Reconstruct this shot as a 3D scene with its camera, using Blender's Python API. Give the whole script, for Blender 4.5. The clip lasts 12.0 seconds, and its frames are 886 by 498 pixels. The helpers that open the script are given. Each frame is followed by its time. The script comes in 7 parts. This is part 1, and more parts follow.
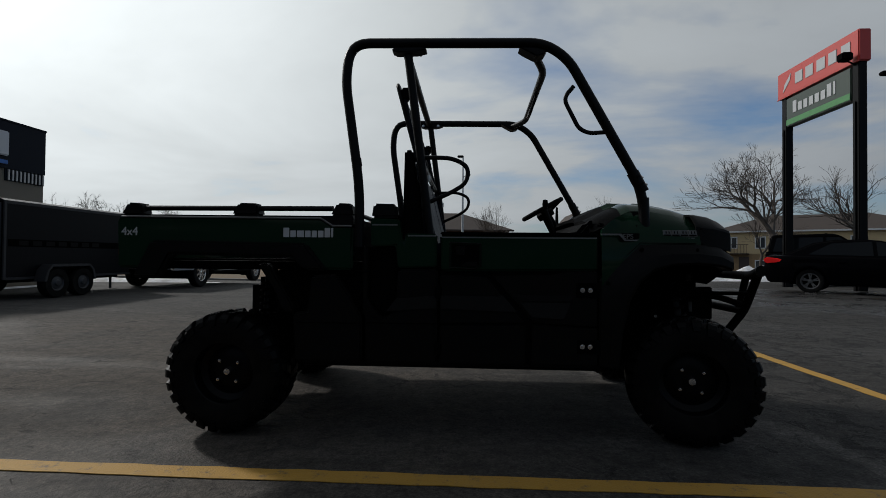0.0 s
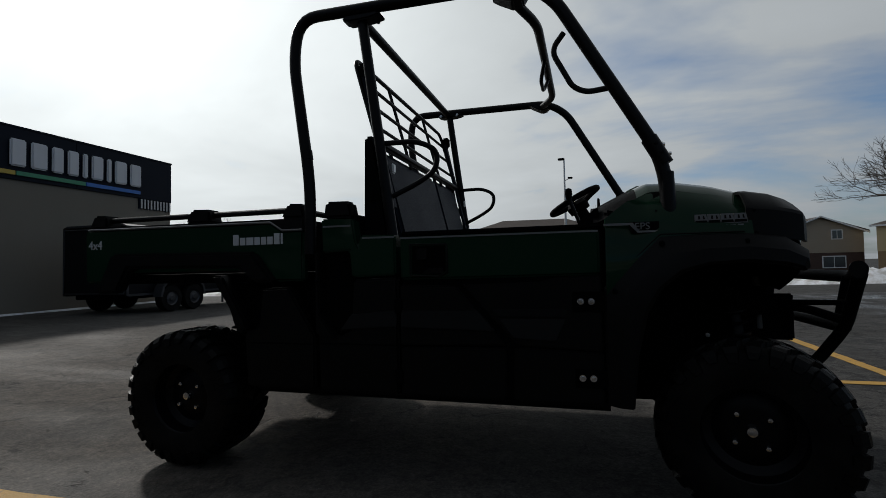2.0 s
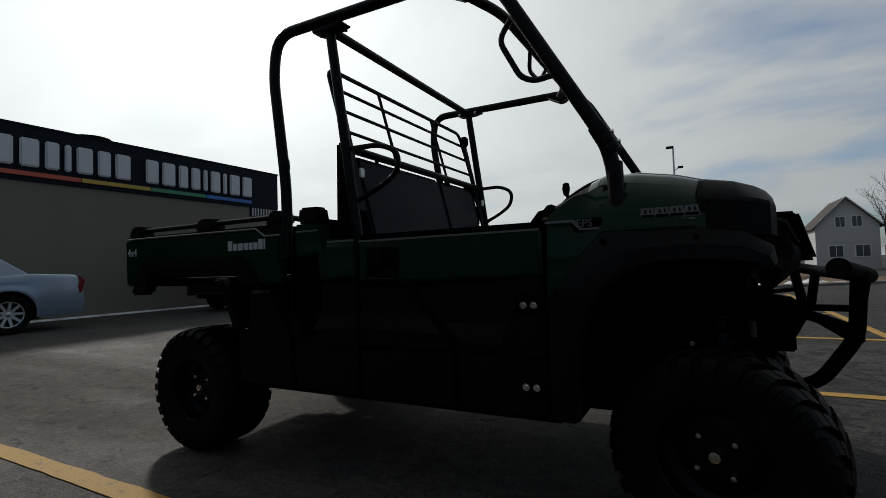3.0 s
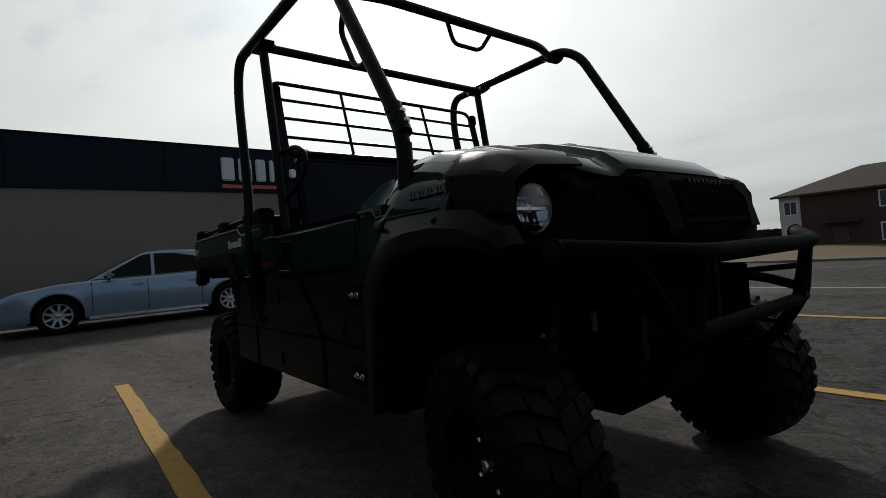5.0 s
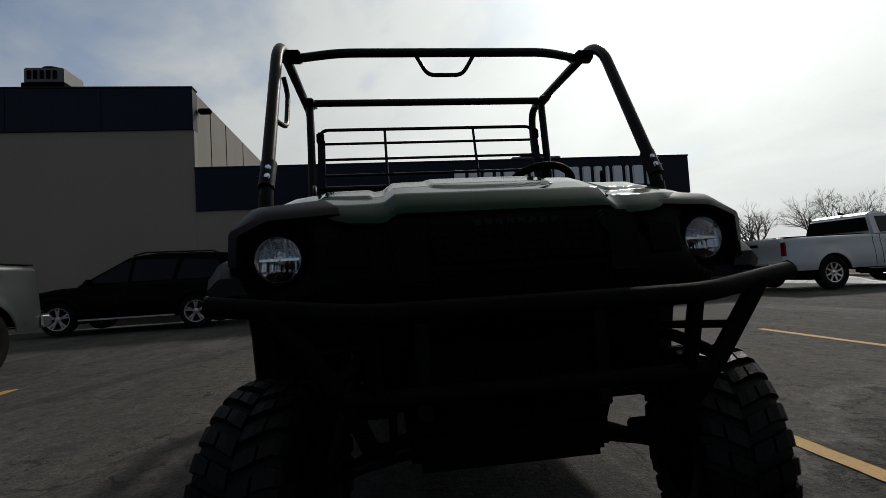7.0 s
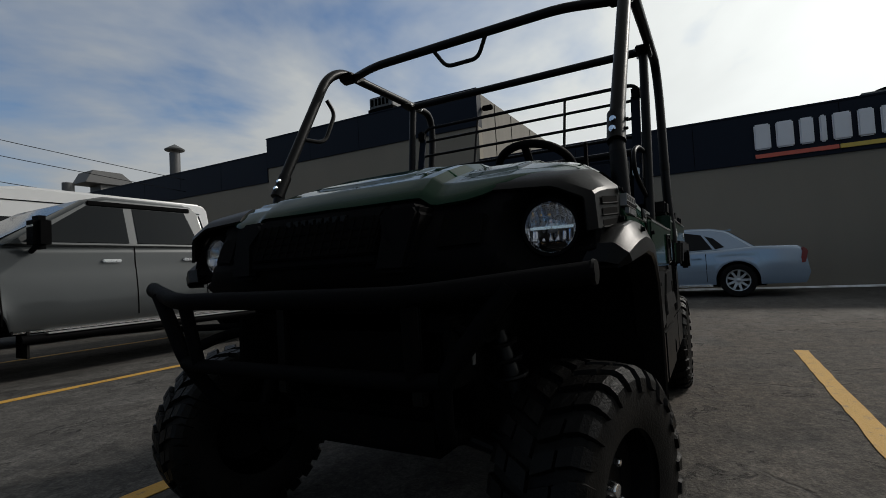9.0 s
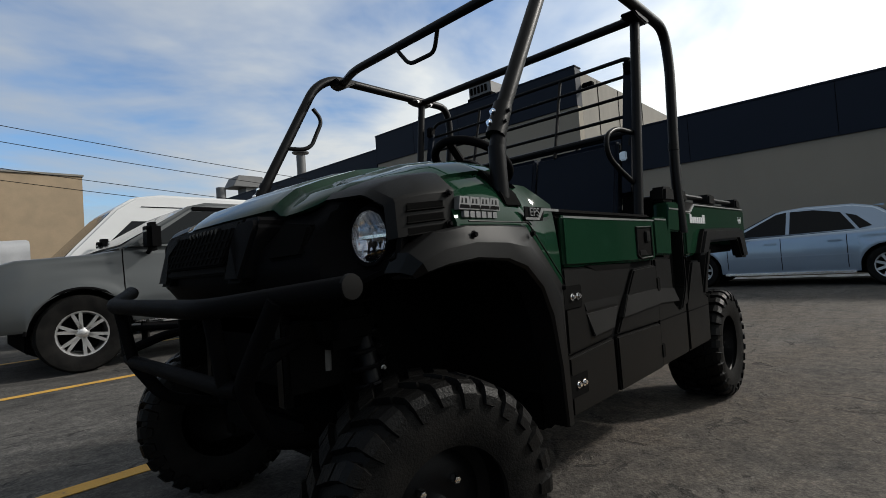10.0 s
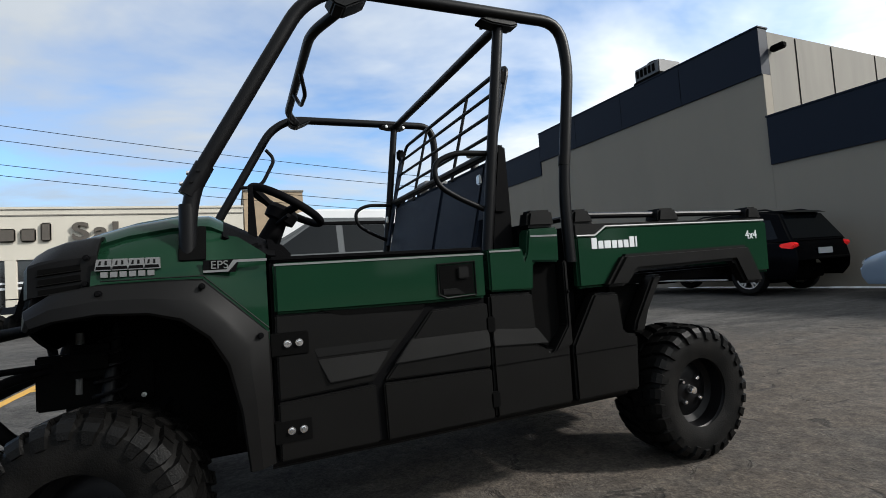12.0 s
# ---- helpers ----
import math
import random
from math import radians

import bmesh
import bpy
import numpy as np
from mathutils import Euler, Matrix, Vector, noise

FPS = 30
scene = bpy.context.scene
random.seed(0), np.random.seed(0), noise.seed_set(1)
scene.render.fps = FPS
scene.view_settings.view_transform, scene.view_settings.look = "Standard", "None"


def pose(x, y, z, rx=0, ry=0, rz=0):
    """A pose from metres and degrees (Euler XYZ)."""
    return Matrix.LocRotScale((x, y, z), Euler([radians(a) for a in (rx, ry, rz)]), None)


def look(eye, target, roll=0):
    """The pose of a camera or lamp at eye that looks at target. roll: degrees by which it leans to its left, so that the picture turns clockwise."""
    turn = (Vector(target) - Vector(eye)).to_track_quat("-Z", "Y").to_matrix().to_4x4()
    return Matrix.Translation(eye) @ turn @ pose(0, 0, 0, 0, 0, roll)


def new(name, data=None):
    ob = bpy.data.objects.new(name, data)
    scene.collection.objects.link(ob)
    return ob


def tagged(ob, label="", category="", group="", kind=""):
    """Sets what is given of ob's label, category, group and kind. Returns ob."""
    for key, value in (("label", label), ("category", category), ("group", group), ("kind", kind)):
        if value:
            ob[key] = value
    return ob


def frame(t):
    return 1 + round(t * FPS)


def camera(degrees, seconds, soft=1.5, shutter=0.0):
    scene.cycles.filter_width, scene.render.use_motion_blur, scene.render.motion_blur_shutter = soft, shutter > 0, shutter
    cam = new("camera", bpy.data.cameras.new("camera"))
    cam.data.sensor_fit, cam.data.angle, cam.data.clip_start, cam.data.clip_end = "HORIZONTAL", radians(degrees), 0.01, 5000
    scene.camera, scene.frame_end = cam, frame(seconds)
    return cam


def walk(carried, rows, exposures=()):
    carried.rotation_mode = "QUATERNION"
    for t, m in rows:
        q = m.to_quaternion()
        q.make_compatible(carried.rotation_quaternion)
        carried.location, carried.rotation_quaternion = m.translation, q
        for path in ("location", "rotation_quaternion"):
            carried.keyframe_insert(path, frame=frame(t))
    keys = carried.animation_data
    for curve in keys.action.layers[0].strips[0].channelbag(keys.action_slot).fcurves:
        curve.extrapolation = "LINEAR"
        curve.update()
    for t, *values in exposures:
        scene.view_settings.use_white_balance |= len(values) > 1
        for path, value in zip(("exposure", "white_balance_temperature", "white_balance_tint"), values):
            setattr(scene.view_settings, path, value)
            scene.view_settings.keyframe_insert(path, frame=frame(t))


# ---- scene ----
cam = camera(84.5, 12.0, soft=0.9)
PATH = [
    (0, (1.238, -3.160, 0.901), (1.126, -1.164, 0.933), 0.53),
    (0.5, (1.354, -3.033, 0.915), (1.151, -1.045, 0.980), 0.48),
    (1, (1.481, -2.868, 0.905), (1.195, -0.890, 0.987), 0.44),
    (1.5, (1.597, -2.709, 0.890), (1.201, -0.749, 0.959), -0.05),
    (2, (1.791, -2.590, 0.881), (1.240, -0.669, 0.953), -1.18),
    (2.5, (2.045, -2.484, 0.881), (1.298, -0.630, 0.956), -1.67),
    (3, (2.324, -2.345, 0.879), (1.376, -0.586, 0.957), -1.83),
    (3.2, (2.415, -2.288, 0.863), (1.393, -0.570, 0.928), -2.02),
    (4.8, (3.190, -1.647, 0.846), (1.667, -0.352, 0.881), -4.44),
    (5, (3.269, -1.556, 0.850), (1.703, -0.312, 0.884), -4.46),
    (5.5, (3.458, -1.302, 0.870), (1.779, -0.216, 0.919), -4.26),
    (6, (3.637, -0.980, 0.883), (1.817, -0.154, 0.954), -3.52),
    (6.5, (3.724, -0.696, 0.860), (1.820, -0.089, 0.944), -3.33),
    (7, (3.823, -0.353, 0.890), (1.843, -0.090, 0.994), -3.42),
    (7.2, (3.863, -0.228, 0.891), (1.869, -0.110, 1.003), -3.27),
    (8.8, (3.616, 0.843, 0.885), (1.808, -0.008, 0.975), -3.10),
    (9, (3.625, 0.963, 0.867), (1.877, -0.005, 0.950), -2.99),
    (9.5, (3.473, 1.212, 0.834), (1.880, 0.004, 0.882), -3.76),
    (10, (3.190, 1.542, 0.879), (1.736, 0.169, 0.938), -4.03),
    (10.5, (2.907, 1.785, 0.891), (1.576, 0.294, 0.963), -4.19),
    (11, (2.593, 2.038, 0.914), (1.428, 0.413, 0.987), -4.09),
    (11.5, (2.305, 2.252, 0.937), (1.295, 0.528, 1.020), -3.85),
    (12, (1.964, 2.405, 0.936), (1.168, 0.572, 1.033), -3.92),
]
# the clip's camera opens up as it comes round to the lit side
LIGHT = [(0.0, -0.84, 6200, 10), (3.0, -0.82, 6300, 10), (5.0, -0.80, 6450, 10), (7.0, -0.80, 6450, 10), (9.0, -0.50, 6450, 10), (9.6, -0.05, 6450, 10), (10.5, 0.42, 6430, 10), (12.0, 0.73, 6250, 10)]
walk(cam, [(t, look(eye, target, roll)) for t, eye, target, roll in PATH], LIGHT)

# ---- world, sun, exposure ----
SUN_AZ, SUN_EL = 145.0, 34.0          # degrees from +x towards +y, and above the ground
sun_dir = Vector((math.cos(radians(SUN_AZ)) * math.cos(radians(SUN_EL)),
                  math.sin(radians(SUN_AZ)) * math.cos(radians(SUN_EL)), math.sin(radians(SUN_EL))))
sun = new("sun", bpy.data.lights.new("sun", "SUN"))
sun.data.energy, sun.data.angle, sun.data.color = 3.4, radians(4.0), (1.0, 0.94, 0.86)
sun.matrix_world = look((0, 0, 30), Vector((0, 0, 30)) - sun_dir)

world = bpy.data.worlds.new("sky")
scene.world = world
world.use_nodes = True


class Nodes:
    """Short hand for building a node tree."""

    def __init__(self, tree):
        self.tree = tree
        tree.nodes.clear()

    def add(self, kind, **kw):
        n = self.tree.nodes.new(kind)
        for k, v in kw.items():
            n.inputs[k].default_value = v
        return n

    def vmath(self, op):
        n = self.tree.nodes.new("ShaderNodeVectorMath")
        n.operation = op
        return n

    def link(self, a, b):
        self.tree.links.new(a, b)
        return b.node

    def math(self, op, a, b=None, c=None, clamp=False):
        n = self.tree.nodes.new("ShaderNodeMath")
        n.operation, n.use_clamp = op, clamp
        for i, v in enumerate((a, b, c)):
            if v is None:
                continue
            if isinstance(v, (int, float)):
                n.inputs[i].default_value = v
            else:
                self.tree.links.new(v, n.inputs[i])
        return n.outputs[0]

    def ramp(self, fac, stops):
        n = self.tree.nodes.new("ShaderNodeValToRGB")
        e = n.color_ramp.elements
        while len(e) < len(stops):
            e.new(0.5)
        for s, (p, c) in zip(e, stops):
            s.position = p
            s.color = c if len(c) == 4 else (*c, 1)
        self.tree.links.new(fac, n.inputs[0])
        return n.outputs[0]

    def mix(self, fac, a, b, blend="MIX"):
        n = self.tree.nodes.new("ShaderNodeMix")
        n.data_type, n.blend_type = "RGBA", blend
        for sock, v in ((n.inputs[0], fac), (n.inputs[6], a), (n.inputs[7], b)):
            if isinstance(v, (int, float)):
                sock.default_value = v
            elif isinstance(v, tuple):
                sock.default_value = v if len(v) == 4 else (*v, 1)
            else:
                self.tree.links.new(v, sock)
        return n.outputs[2]

    def noise(self, vec, scale, detail=4.0, rough=0.55, dist=0.0):
        n = self.tree.nodes.new("ShaderNodeTexNoise")
        n.inputs["Scale"].default_value, n.inputs["Detail"].default_value = scale, detail
        n.inputs["Roughness"].default_value, n.inputs["Distortion"].default_value = rough, dist
        if vec is not None:
            self.tree.links.new(vec, n.inputs["Vector"])
        return n.outputs["Fac"]


def build_sky():
    k = Nodes(world.node_tree)
    out, bg = k.add("ShaderNodeOutputWorld"), k.add("ShaderNodeBackground")
    sky = k.add("ShaderNodeTexSky")
    sky.sky_type, sky.sun_disc, sky.sun_elevation = "NISHITA", False, radians(SUN_EL)
    sky.sun_rotation, sky.air_density, sky.dust_density = radians(90 - SUN_AZ), 1.0, 1.5
    tc = k.add("ShaderNodeTexCoord")
    sep = k.add("ShaderNodeSeparateXYZ")
    k.link(tc.outputs["Generated"], sep.inputs[0])
    # thin high cloud: noise on a flat layer overhead, drawn out along one wind direction
    h = k.math("ADD", k.math("MAXIMUM", sep.outputs[2], 0.0), 0.16)
    comb = k.add("ShaderNodeCombineXYZ")
    k.link(k.math("DIVIDE", sep.outputs[0], h), comb.inputs[0])
    k.link(k.math("DIVIDE", sep.outputs[1], h), comb.inputs[1])
    mp = k.add("ShaderNodeMapping")
    mp.inputs["Rotation"].default_value = (0, 0, radians(35))
    mp.inputs["Scale"].default_value = (0.74, 0.96, 1.0)
    mp.inputs["Location"].default_value = (1.7, 2.9, 0)
    k.link(comb.outputs[0], mp.inputs[0])
    big = k.noise(mp.outputs[0], 0.75, 6, 0.55, 0.35)
    fine = k.noise(mp.outputs[0], 2.2, 6, 0.55, 0.4)
    dens = k.math("MULTIPLY_ADD", k.math("SUBTRACT", k.math("ADD", k.math("MULTIPLY", big, 0.80), k.math("MULTIPLY", fine, 0.20)), 0.5), 1.45, 0.525)
    dot = k.vmath("DOT_PRODUCT")
    k.link(tc.outputs["Generated"], dot.inputs[0])
    dot.inputs[1].default_value = sun_dir
    near = k.math("MULTIPLY_ADD", dot.outputs["Value"], 0.5, 0.5, clamp=True)
    veil = k.math("MULTIPLY_ADD", k.math("POWER", near, 1.6), 0.22, dens)
    low = k.math("POWER", k.math("SUBTRACT", 1.0, k.math("MAXIMUM", sep.outputs[2], 0.0), clamp=True), 5.0)
    veil = k.math("MULTIPLY_ADD", low, 0.01, veil)
    cover = k.ramp(veil, [(0.42, (0, 0, 0)), (0.50, (0.38, 0.38, 0.38)), (0.66, (1, 1, 1))])
    glow = k.math("MULTIPLY", k.math("POWER", near, 10.0), 0.75)
    glow = k.math("ADD", glow, k.math("MULTIPLY", k.math("POWER", near, 60.0), 0.9))
    level = k.math("ADD", k.math("MULTIPLY_ADD", k.math("POWER", near, 1.5), 0.82, 0.26), glow)
    # the veil thins out overhead
    level = k.math("MULTIPLY", level, k.math("MULTIPLY_ADD", k.math("POWER", k.math("MAXIMUM", sep.outputs[2], 0.0), 2.0), -0.62, 1.06))
    # and turns duller in the haze near the ground
    level = k.math("MULTIPLY", level, k.math("MULTIPLY_ADD", low, -0.24, 1.0))
    shade = k.math("MULTIPLY", level, k.math("MULTIPLY_ADD", big, 0.8, 0.64))
    white = k.mix(near, (0.88, 0.96, 1.06), (0.97, 1.0, 0.965))
    cloud = k.vmath("SCALE")
    k.link(white, cloud.inputs[0])
    k.link(shade, cloud.inputs["Scale"])
    blue = k.vmath("SCALE")
    k.link(k.mix(1.0, sky.outputs[0], (0.72, 0.90, 1.06), "MULTIPLY"), blue.inputs[0])
    blue.inputs["Scale"].default_value = 0.135
    col = k.mix(cover, blue.outputs[0], cloud.outputs[0])
    k.link(col, bg.inputs[0])
    k.link(bg.outputs[0], out.inputs[0])


build_sky()


# ---- materials ----
def surface(name, color, rough=0.6, metal=0.0, var=0.25, scale=6.0, bump=0.15, grain=120.0, coat=0.0, spec=0.5,
            tint=None, streak=None):
    """A surface with stains at one size, grain at another, and a fine relief."""
    m = bpy.data.materials.new(name)
    m.use_nodes = True
    k = Nodes(m.node_tree)
    out, b = k.add("ShaderNodeOutputMaterial"), k.add("ShaderNodeBsdfPrincipled")
    tc = k.add("ShaderNodeTexCoord")
    vec = tc.outputs["Object"]
    if streak:
        mp = k.add("ShaderNodeMapping")
        mp.inputs["Scale"].default_value = streak
        k.link(vec, mp.inputs[0])
        vec = mp.outputs[0]
    stain = k.noise(vec, scale, 5, 0.6, 0.3)
    fine = k.noise(tc.outputs["Object"], grain, 3, 0.6)
    amount = k.math("MULTIPLY_ADD", k.math("SUBTRACT", stain, 0.5), 2.2 * var, 1.0)
    amount = k.math("MULTIPLY", amount, k.math("MULTIPLY_ADD", k.math("SUBTRACT", fine, 0.5), 0.8 * var, 1.0))
    base = (*color, 1)
    if tint:
        base = k.mix(k.ramp(stain, [(0.42, (0, 0, 0)), (0.62, (1, 1, 1))]), tuple(color), tuple(tint))
    sc = k.vmath("SCALE")
    if isinstance(base, tuple):
        sc.inputs[0].default_value = base[:3]
    else:
        k.link(base, sc.inputs[0])
    k.link(amount, sc.inputs["Scale"])
    k.link(sc.outputs[0], b.inputs["Base Color"])
    k.link(k.math("MULTIPLY_ADD", k.math("SUBTRACT", stain, 0.5), 0.35 * min(rough, 0.5), rough, clamp=True), b.inputs["Roughness"])
    b.inputs["Metallic"].default_value = metal
    b.inputs["Coat Weight"].default_value = coat
    b.inputs["Coat Roughness"].default_value = 0.06
    b.inputs["Specular IOR Level"].default_value = spec
    if bump:
        bp = k.add("ShaderNodeBump", Strength=bump, Distance=0.004)
        k.link(fine, bp.inputs["Height"])
        k.link(bp.outputs[0], b.inputs["Normal"])
    k.link(b.outputs[0], out.inputs[0])
    return m


def glass(name, color, rough=0.03):
    m = bpy.data.materials.new(name)
    m.use_nodes = True
    k = Nodes(m.node_tree)
    out, b = k.add("ShaderNodeOutputMaterial"), k.add("ShaderNodeBsdfPrincipled")
    b.inputs["Base Color"].default_value = (*color, 1)
    b.inputs["Roughness"].default_value = rough
    b.inputs["Transmission Weight"].default_value = 1.0
    b.inputs["IOR"].default_value = 1.45
    k.link(b.outputs[0], out.inputs[0])
    return m


def lamp_on(name, color, strength):
    m = bpy.data.materials.new(name)
    m.use_nodes = True
    k = Nodes(m.node_tree)
    out, b = k.add("ShaderNodeOutputMaterial"), k.add("ShaderNodeBsdfPrincipled")
    b.inputs["Base Color"].default_value = (*color, 1)
    b.inputs["Roughness"].default_value = 0.15
    b.inputs["Emission Color"].default_value = (*color, 1)
    b.inputs["Emission Strength"].default_value = strength
    k.link(b.outputs[0], out.inputs[0])
    return m


GREEN = surface("green_paint", (0.0052, 0.0205, 0.0108), 0.06, 0.0, 0.12, 3, 0.004, 300, spec=0.10)
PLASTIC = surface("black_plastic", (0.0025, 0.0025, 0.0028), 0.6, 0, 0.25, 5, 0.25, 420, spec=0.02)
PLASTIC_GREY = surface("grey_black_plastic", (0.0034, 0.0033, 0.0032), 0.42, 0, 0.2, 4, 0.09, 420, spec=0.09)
# lighter copy of the black plastic, for folds that catch the light
FOLD = surface("lit_fold_plastic", (0.0062, 0.006, 0.0058), 0.48, 0, 0.3, 6, 0.09, 420, spec=0.11)
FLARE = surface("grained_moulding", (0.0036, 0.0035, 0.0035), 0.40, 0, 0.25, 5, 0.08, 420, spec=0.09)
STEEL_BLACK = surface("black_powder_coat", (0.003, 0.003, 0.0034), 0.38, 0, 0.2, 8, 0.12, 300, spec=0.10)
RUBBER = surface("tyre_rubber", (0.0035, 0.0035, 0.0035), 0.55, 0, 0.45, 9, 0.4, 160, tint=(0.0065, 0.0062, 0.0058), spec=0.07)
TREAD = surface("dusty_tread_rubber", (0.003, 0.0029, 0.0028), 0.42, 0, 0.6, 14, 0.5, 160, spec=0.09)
CHROME = surface("bright_metal", (0.75, 0.75, 0.76), 0.22, 1.0, 0.1, 20, 0.02, 200)
REFLECTOR = surface("lamp_reflector", (0.42, 0.44, 0.48), 0.10, 1.0, 0.1, 20, 0.0, 200)
STAY_GREY = surface("dull_grey_steel", (0.060, 0.060, 0.058), 0.5, 0, 0.2, 12, 0.1, 200, spec=0.3)
ZINC = surface("zinc_plated_steel", (0.55, 0.55, 0.54), 0.35, 1.0, 0.15, 30, 0.05, 200)
VINYL = surface("seat_vinyl", (0.0065, 0.0095, 0.0165), 0.5, 0, 0.12, 6, 0.35, 260, spec=0.06)
WHITE_DECAL = surface("white_decal", (0.42, 0.43, 0.44), 0.4, 0, 0.05, 10, 0.0, 100)
SILVER_DECAL = surface("silver_decal", (0.115, 0.117, 0.118), 0.4, 0.2, 0.1, 40, 0.0, 200)
# near-black for dark parts and joints; also shade inside recesses put into colour
DARK = surface("dark_parts_and_shade", (0.002, 0.002, 0.002), 0.9, 0, 0.2, 10, 0.1, 100, spec=0.03)
ALU = surface("dull_aluminium", (0.42, 0.42, 0.42), 0.4, 1.0, 0.2, 15, 0.05, 150)
LENS = glass("lamp_lens", (0.98, 0.99, 1.0), 0.02)
CAR_GLASS = surface("tinted_car_glass", (0.003, 0.004, 0.005), 0.08, 0, 0.05, 3, 0.0, 100, spec=0.14)
RED_LENS = surface("red_lamp_lens", (0.16, 0.008, 0.008), 0.15, 0, 0.1, 30, 0.02, 120, coat=0.6)
TAIL_ON = lamp_on("lit_red_tail_lamp", (0.8, 0.02, 0.02), 0.09)


def asphalt():
    m = bpy.data.materials.new("worn_asphalt")
    m.use_nodes = True
    k = Nodes(m.node_tree)
    out, b = k.add("ShaderNodeOutputMaterial"), k.add("ShaderNodeBsdfPrincipled")
    tc = k.add("ShaderNodeTexCoord")
    P = tc.outputs["Object"]
    large = k.noise(P, 0.22, 5, 0.6, 0.8)
    mid = k.noise(P, 1.3, 6, 0.62, 0.5)
    small = k.noise(P, 9.0, 6, 0.7)
    stone = k.noise(P, 95.0, 2, 0.6)
    base = k.ramp(large, [(0.30, (0.032, 0.0304, 0.0284)), (0.52, (0.047, 0.0448, 0.0420)), (0.72, (0.068, 0.0645, 0.0605))])
    # pale salt streaks left by dried melt water
    mp = k.add("ShaderNodeMapping")
    mp.inputs["Rotation"].default_value = (0, 0, radians(28))
    mp.inputs["Scale"].default_value = (0.25, 1.1, 1)
    k.link(P, mp.inputs[0])
    salt = k.ramp(k.noise(mp.outputs[0], 0.9, 8, 0.68, 1.6), [(0.51, (0, 0, 0)), (0.56, (0.35, 0.35, 0.35)), (0.70, (1, 1, 1))])
    base = k.mix(k.math("MULTIPLY", salt, 0.65), base, (0.098, 0.094, 0.089))
    tide = k.ramp(k.noise(mp.outputs[0], 0.36, 6, 0.58, 0.7), [(0.470, (0, 0, 0)), (0.500, (1, 1, 1)), (0.508, (0.15, 0.15, 0.15)), (0.56, (0, 0, 0))])
    base = k.mix(k.math("MULTIPLY", tide, 0.32), base, (0.085, 0.081, 0.076))
    dark = k.ramp(mid, [(0.30, (1, 1, 1)), (0.46, (0, 0, 0))])
    base = k.mix(k.math("MULTIPLY", dark, 0.65), base, (0.012, 0.012, 0.012))
    # brown grit washed into a shallow patch beside the parking bay
    far = k.vmath("DISTANCE")
    k.link(P, far.inputs[0])
    far.inputs[1].default_value = (-1.6, 1.2, 0.0)
    silt = k.math("SUBTRACT", k.math("MULTIPLY_ADD", large, 5.0, 2.2), far.outputs["Value"])
    silt = k.math("MULTIPLY", k.math("MULTIPLY", silt, 0.45, clamp=True), k.ramp(mid, [(0.32, (0.25, 0.25, 0.25)), (0.55, (1, 1, 1))]))
    base = k.mix(k.math("MULTIPLY", silt, 0.62), base, (0.066, 0.052, 0.039))
    # a dark seam in front of the wall, and a coarse old layer beyond an eroded pale edge
    def beside(nx, ny, off, wander):
        d = k.vmath("DOT_PRODUCT")
        k.link(P, d.inputs[0])
        d.inputs[1].default_value = (nx, ny, 0.0)
        return k.math("ADD", k.math("ADD", d.outputs["Value"], -off), k.math("MULTIPLY", k.math("SUBTRACT", mid, 0.5), wander))

    seam = k.ramp(k.math("ABSOLUTE", beside(0.358, 0.934, -3.465, 0.5)), [(0.07, (1, 1, 1)), (0.14, (0, 0, 0))])
    base = k.mix(k.math("MULTIPLY", seam, 0.55), base, (0.016, 0.0155, 0.015))
    layer = beside(0.881, 0.474, 2.25, 1.3)
    old = k.ramp(layer, [(0.0, (0, 0, 0)), (0.05, (1, 1, 1))])
    base = k.mix(k.math("MULTIPLY", old, 0.45), base, (0.026, 0.0242, 0.0225))
    shore = k.ramp(k.math("ABSOLUTE", layer), [(0.0, (1, 1, 1)), (0.10, (0.5, 0.5, 0.5)), (0.17, (0, 0, 0))])
    base = k.mix(k.math("MULTIPLY", shore, 0.7), base, (0.105, 0.099, 0.092))
    # dark pits and flaked edges, many more in the old layer
    chip = k.math("MULTIPLY_ADD", old, -0.075, k.noise(P, 4.2, 7, 0.72, 1.1))
    flake = k.ramp(chip, [(0.355, (1, 1, 1)), (0.400, (0, 0, 0))])
    base = k.mix(k.math("MULTIPLY", flake, 0.72), base, (0.010, 0.0098, 0.0095))
    rim = k.ramp(chip, [(0.398, (0, 0, 0)), (0.410, (1, 1, 1)), (0.425, (0, 0, 0))])
    base = k.mix(k.math("MULTIPLY", rim, 0.35), base, (0.105, 0.100, 0.094))
    spots = k.ramp(small, [(0.30, (0.50, 0.50, 0.50)), (0.5, (1, 1, 1)), (0.72, (1.45, 1.44, 1.42))])
    base = k.mix(1.0, base, spots, "MULTIPLY")
    base = k.mix(1.0, base, k.ramp(stone, [(0.3, (0.62, 0.62, 0.62)), (0.55, (1.0, 1.0, 1.0)), (0.72, (1.42, 1.40, 1.38))]), "MULTIPLY")
    grit = k.noise(P, 34.0, 4, 0.65)
    base = k.mix(1.0, base, k.ramp(grit, [(0.32, (0.62, 0.62, 0.62)), (0.5, (1, 1, 1)), (0.7, (1.3, 1.29, 1.27))]), "MULTIPLY")
    # fine cracks
    v = k.add("ShaderNodeTexVoronoi")
    v.feature = "DISTANCE_TO_EDGE"
    v.inputs["Scale"].default_value = 0.42
    warp = k.vmath("ADD")
    wn = k.add("ShaderNodeTexNoise")
    wn.inputs["Scale"].default_value, wn.inputs["Detail"].default_value = 1.6, 5
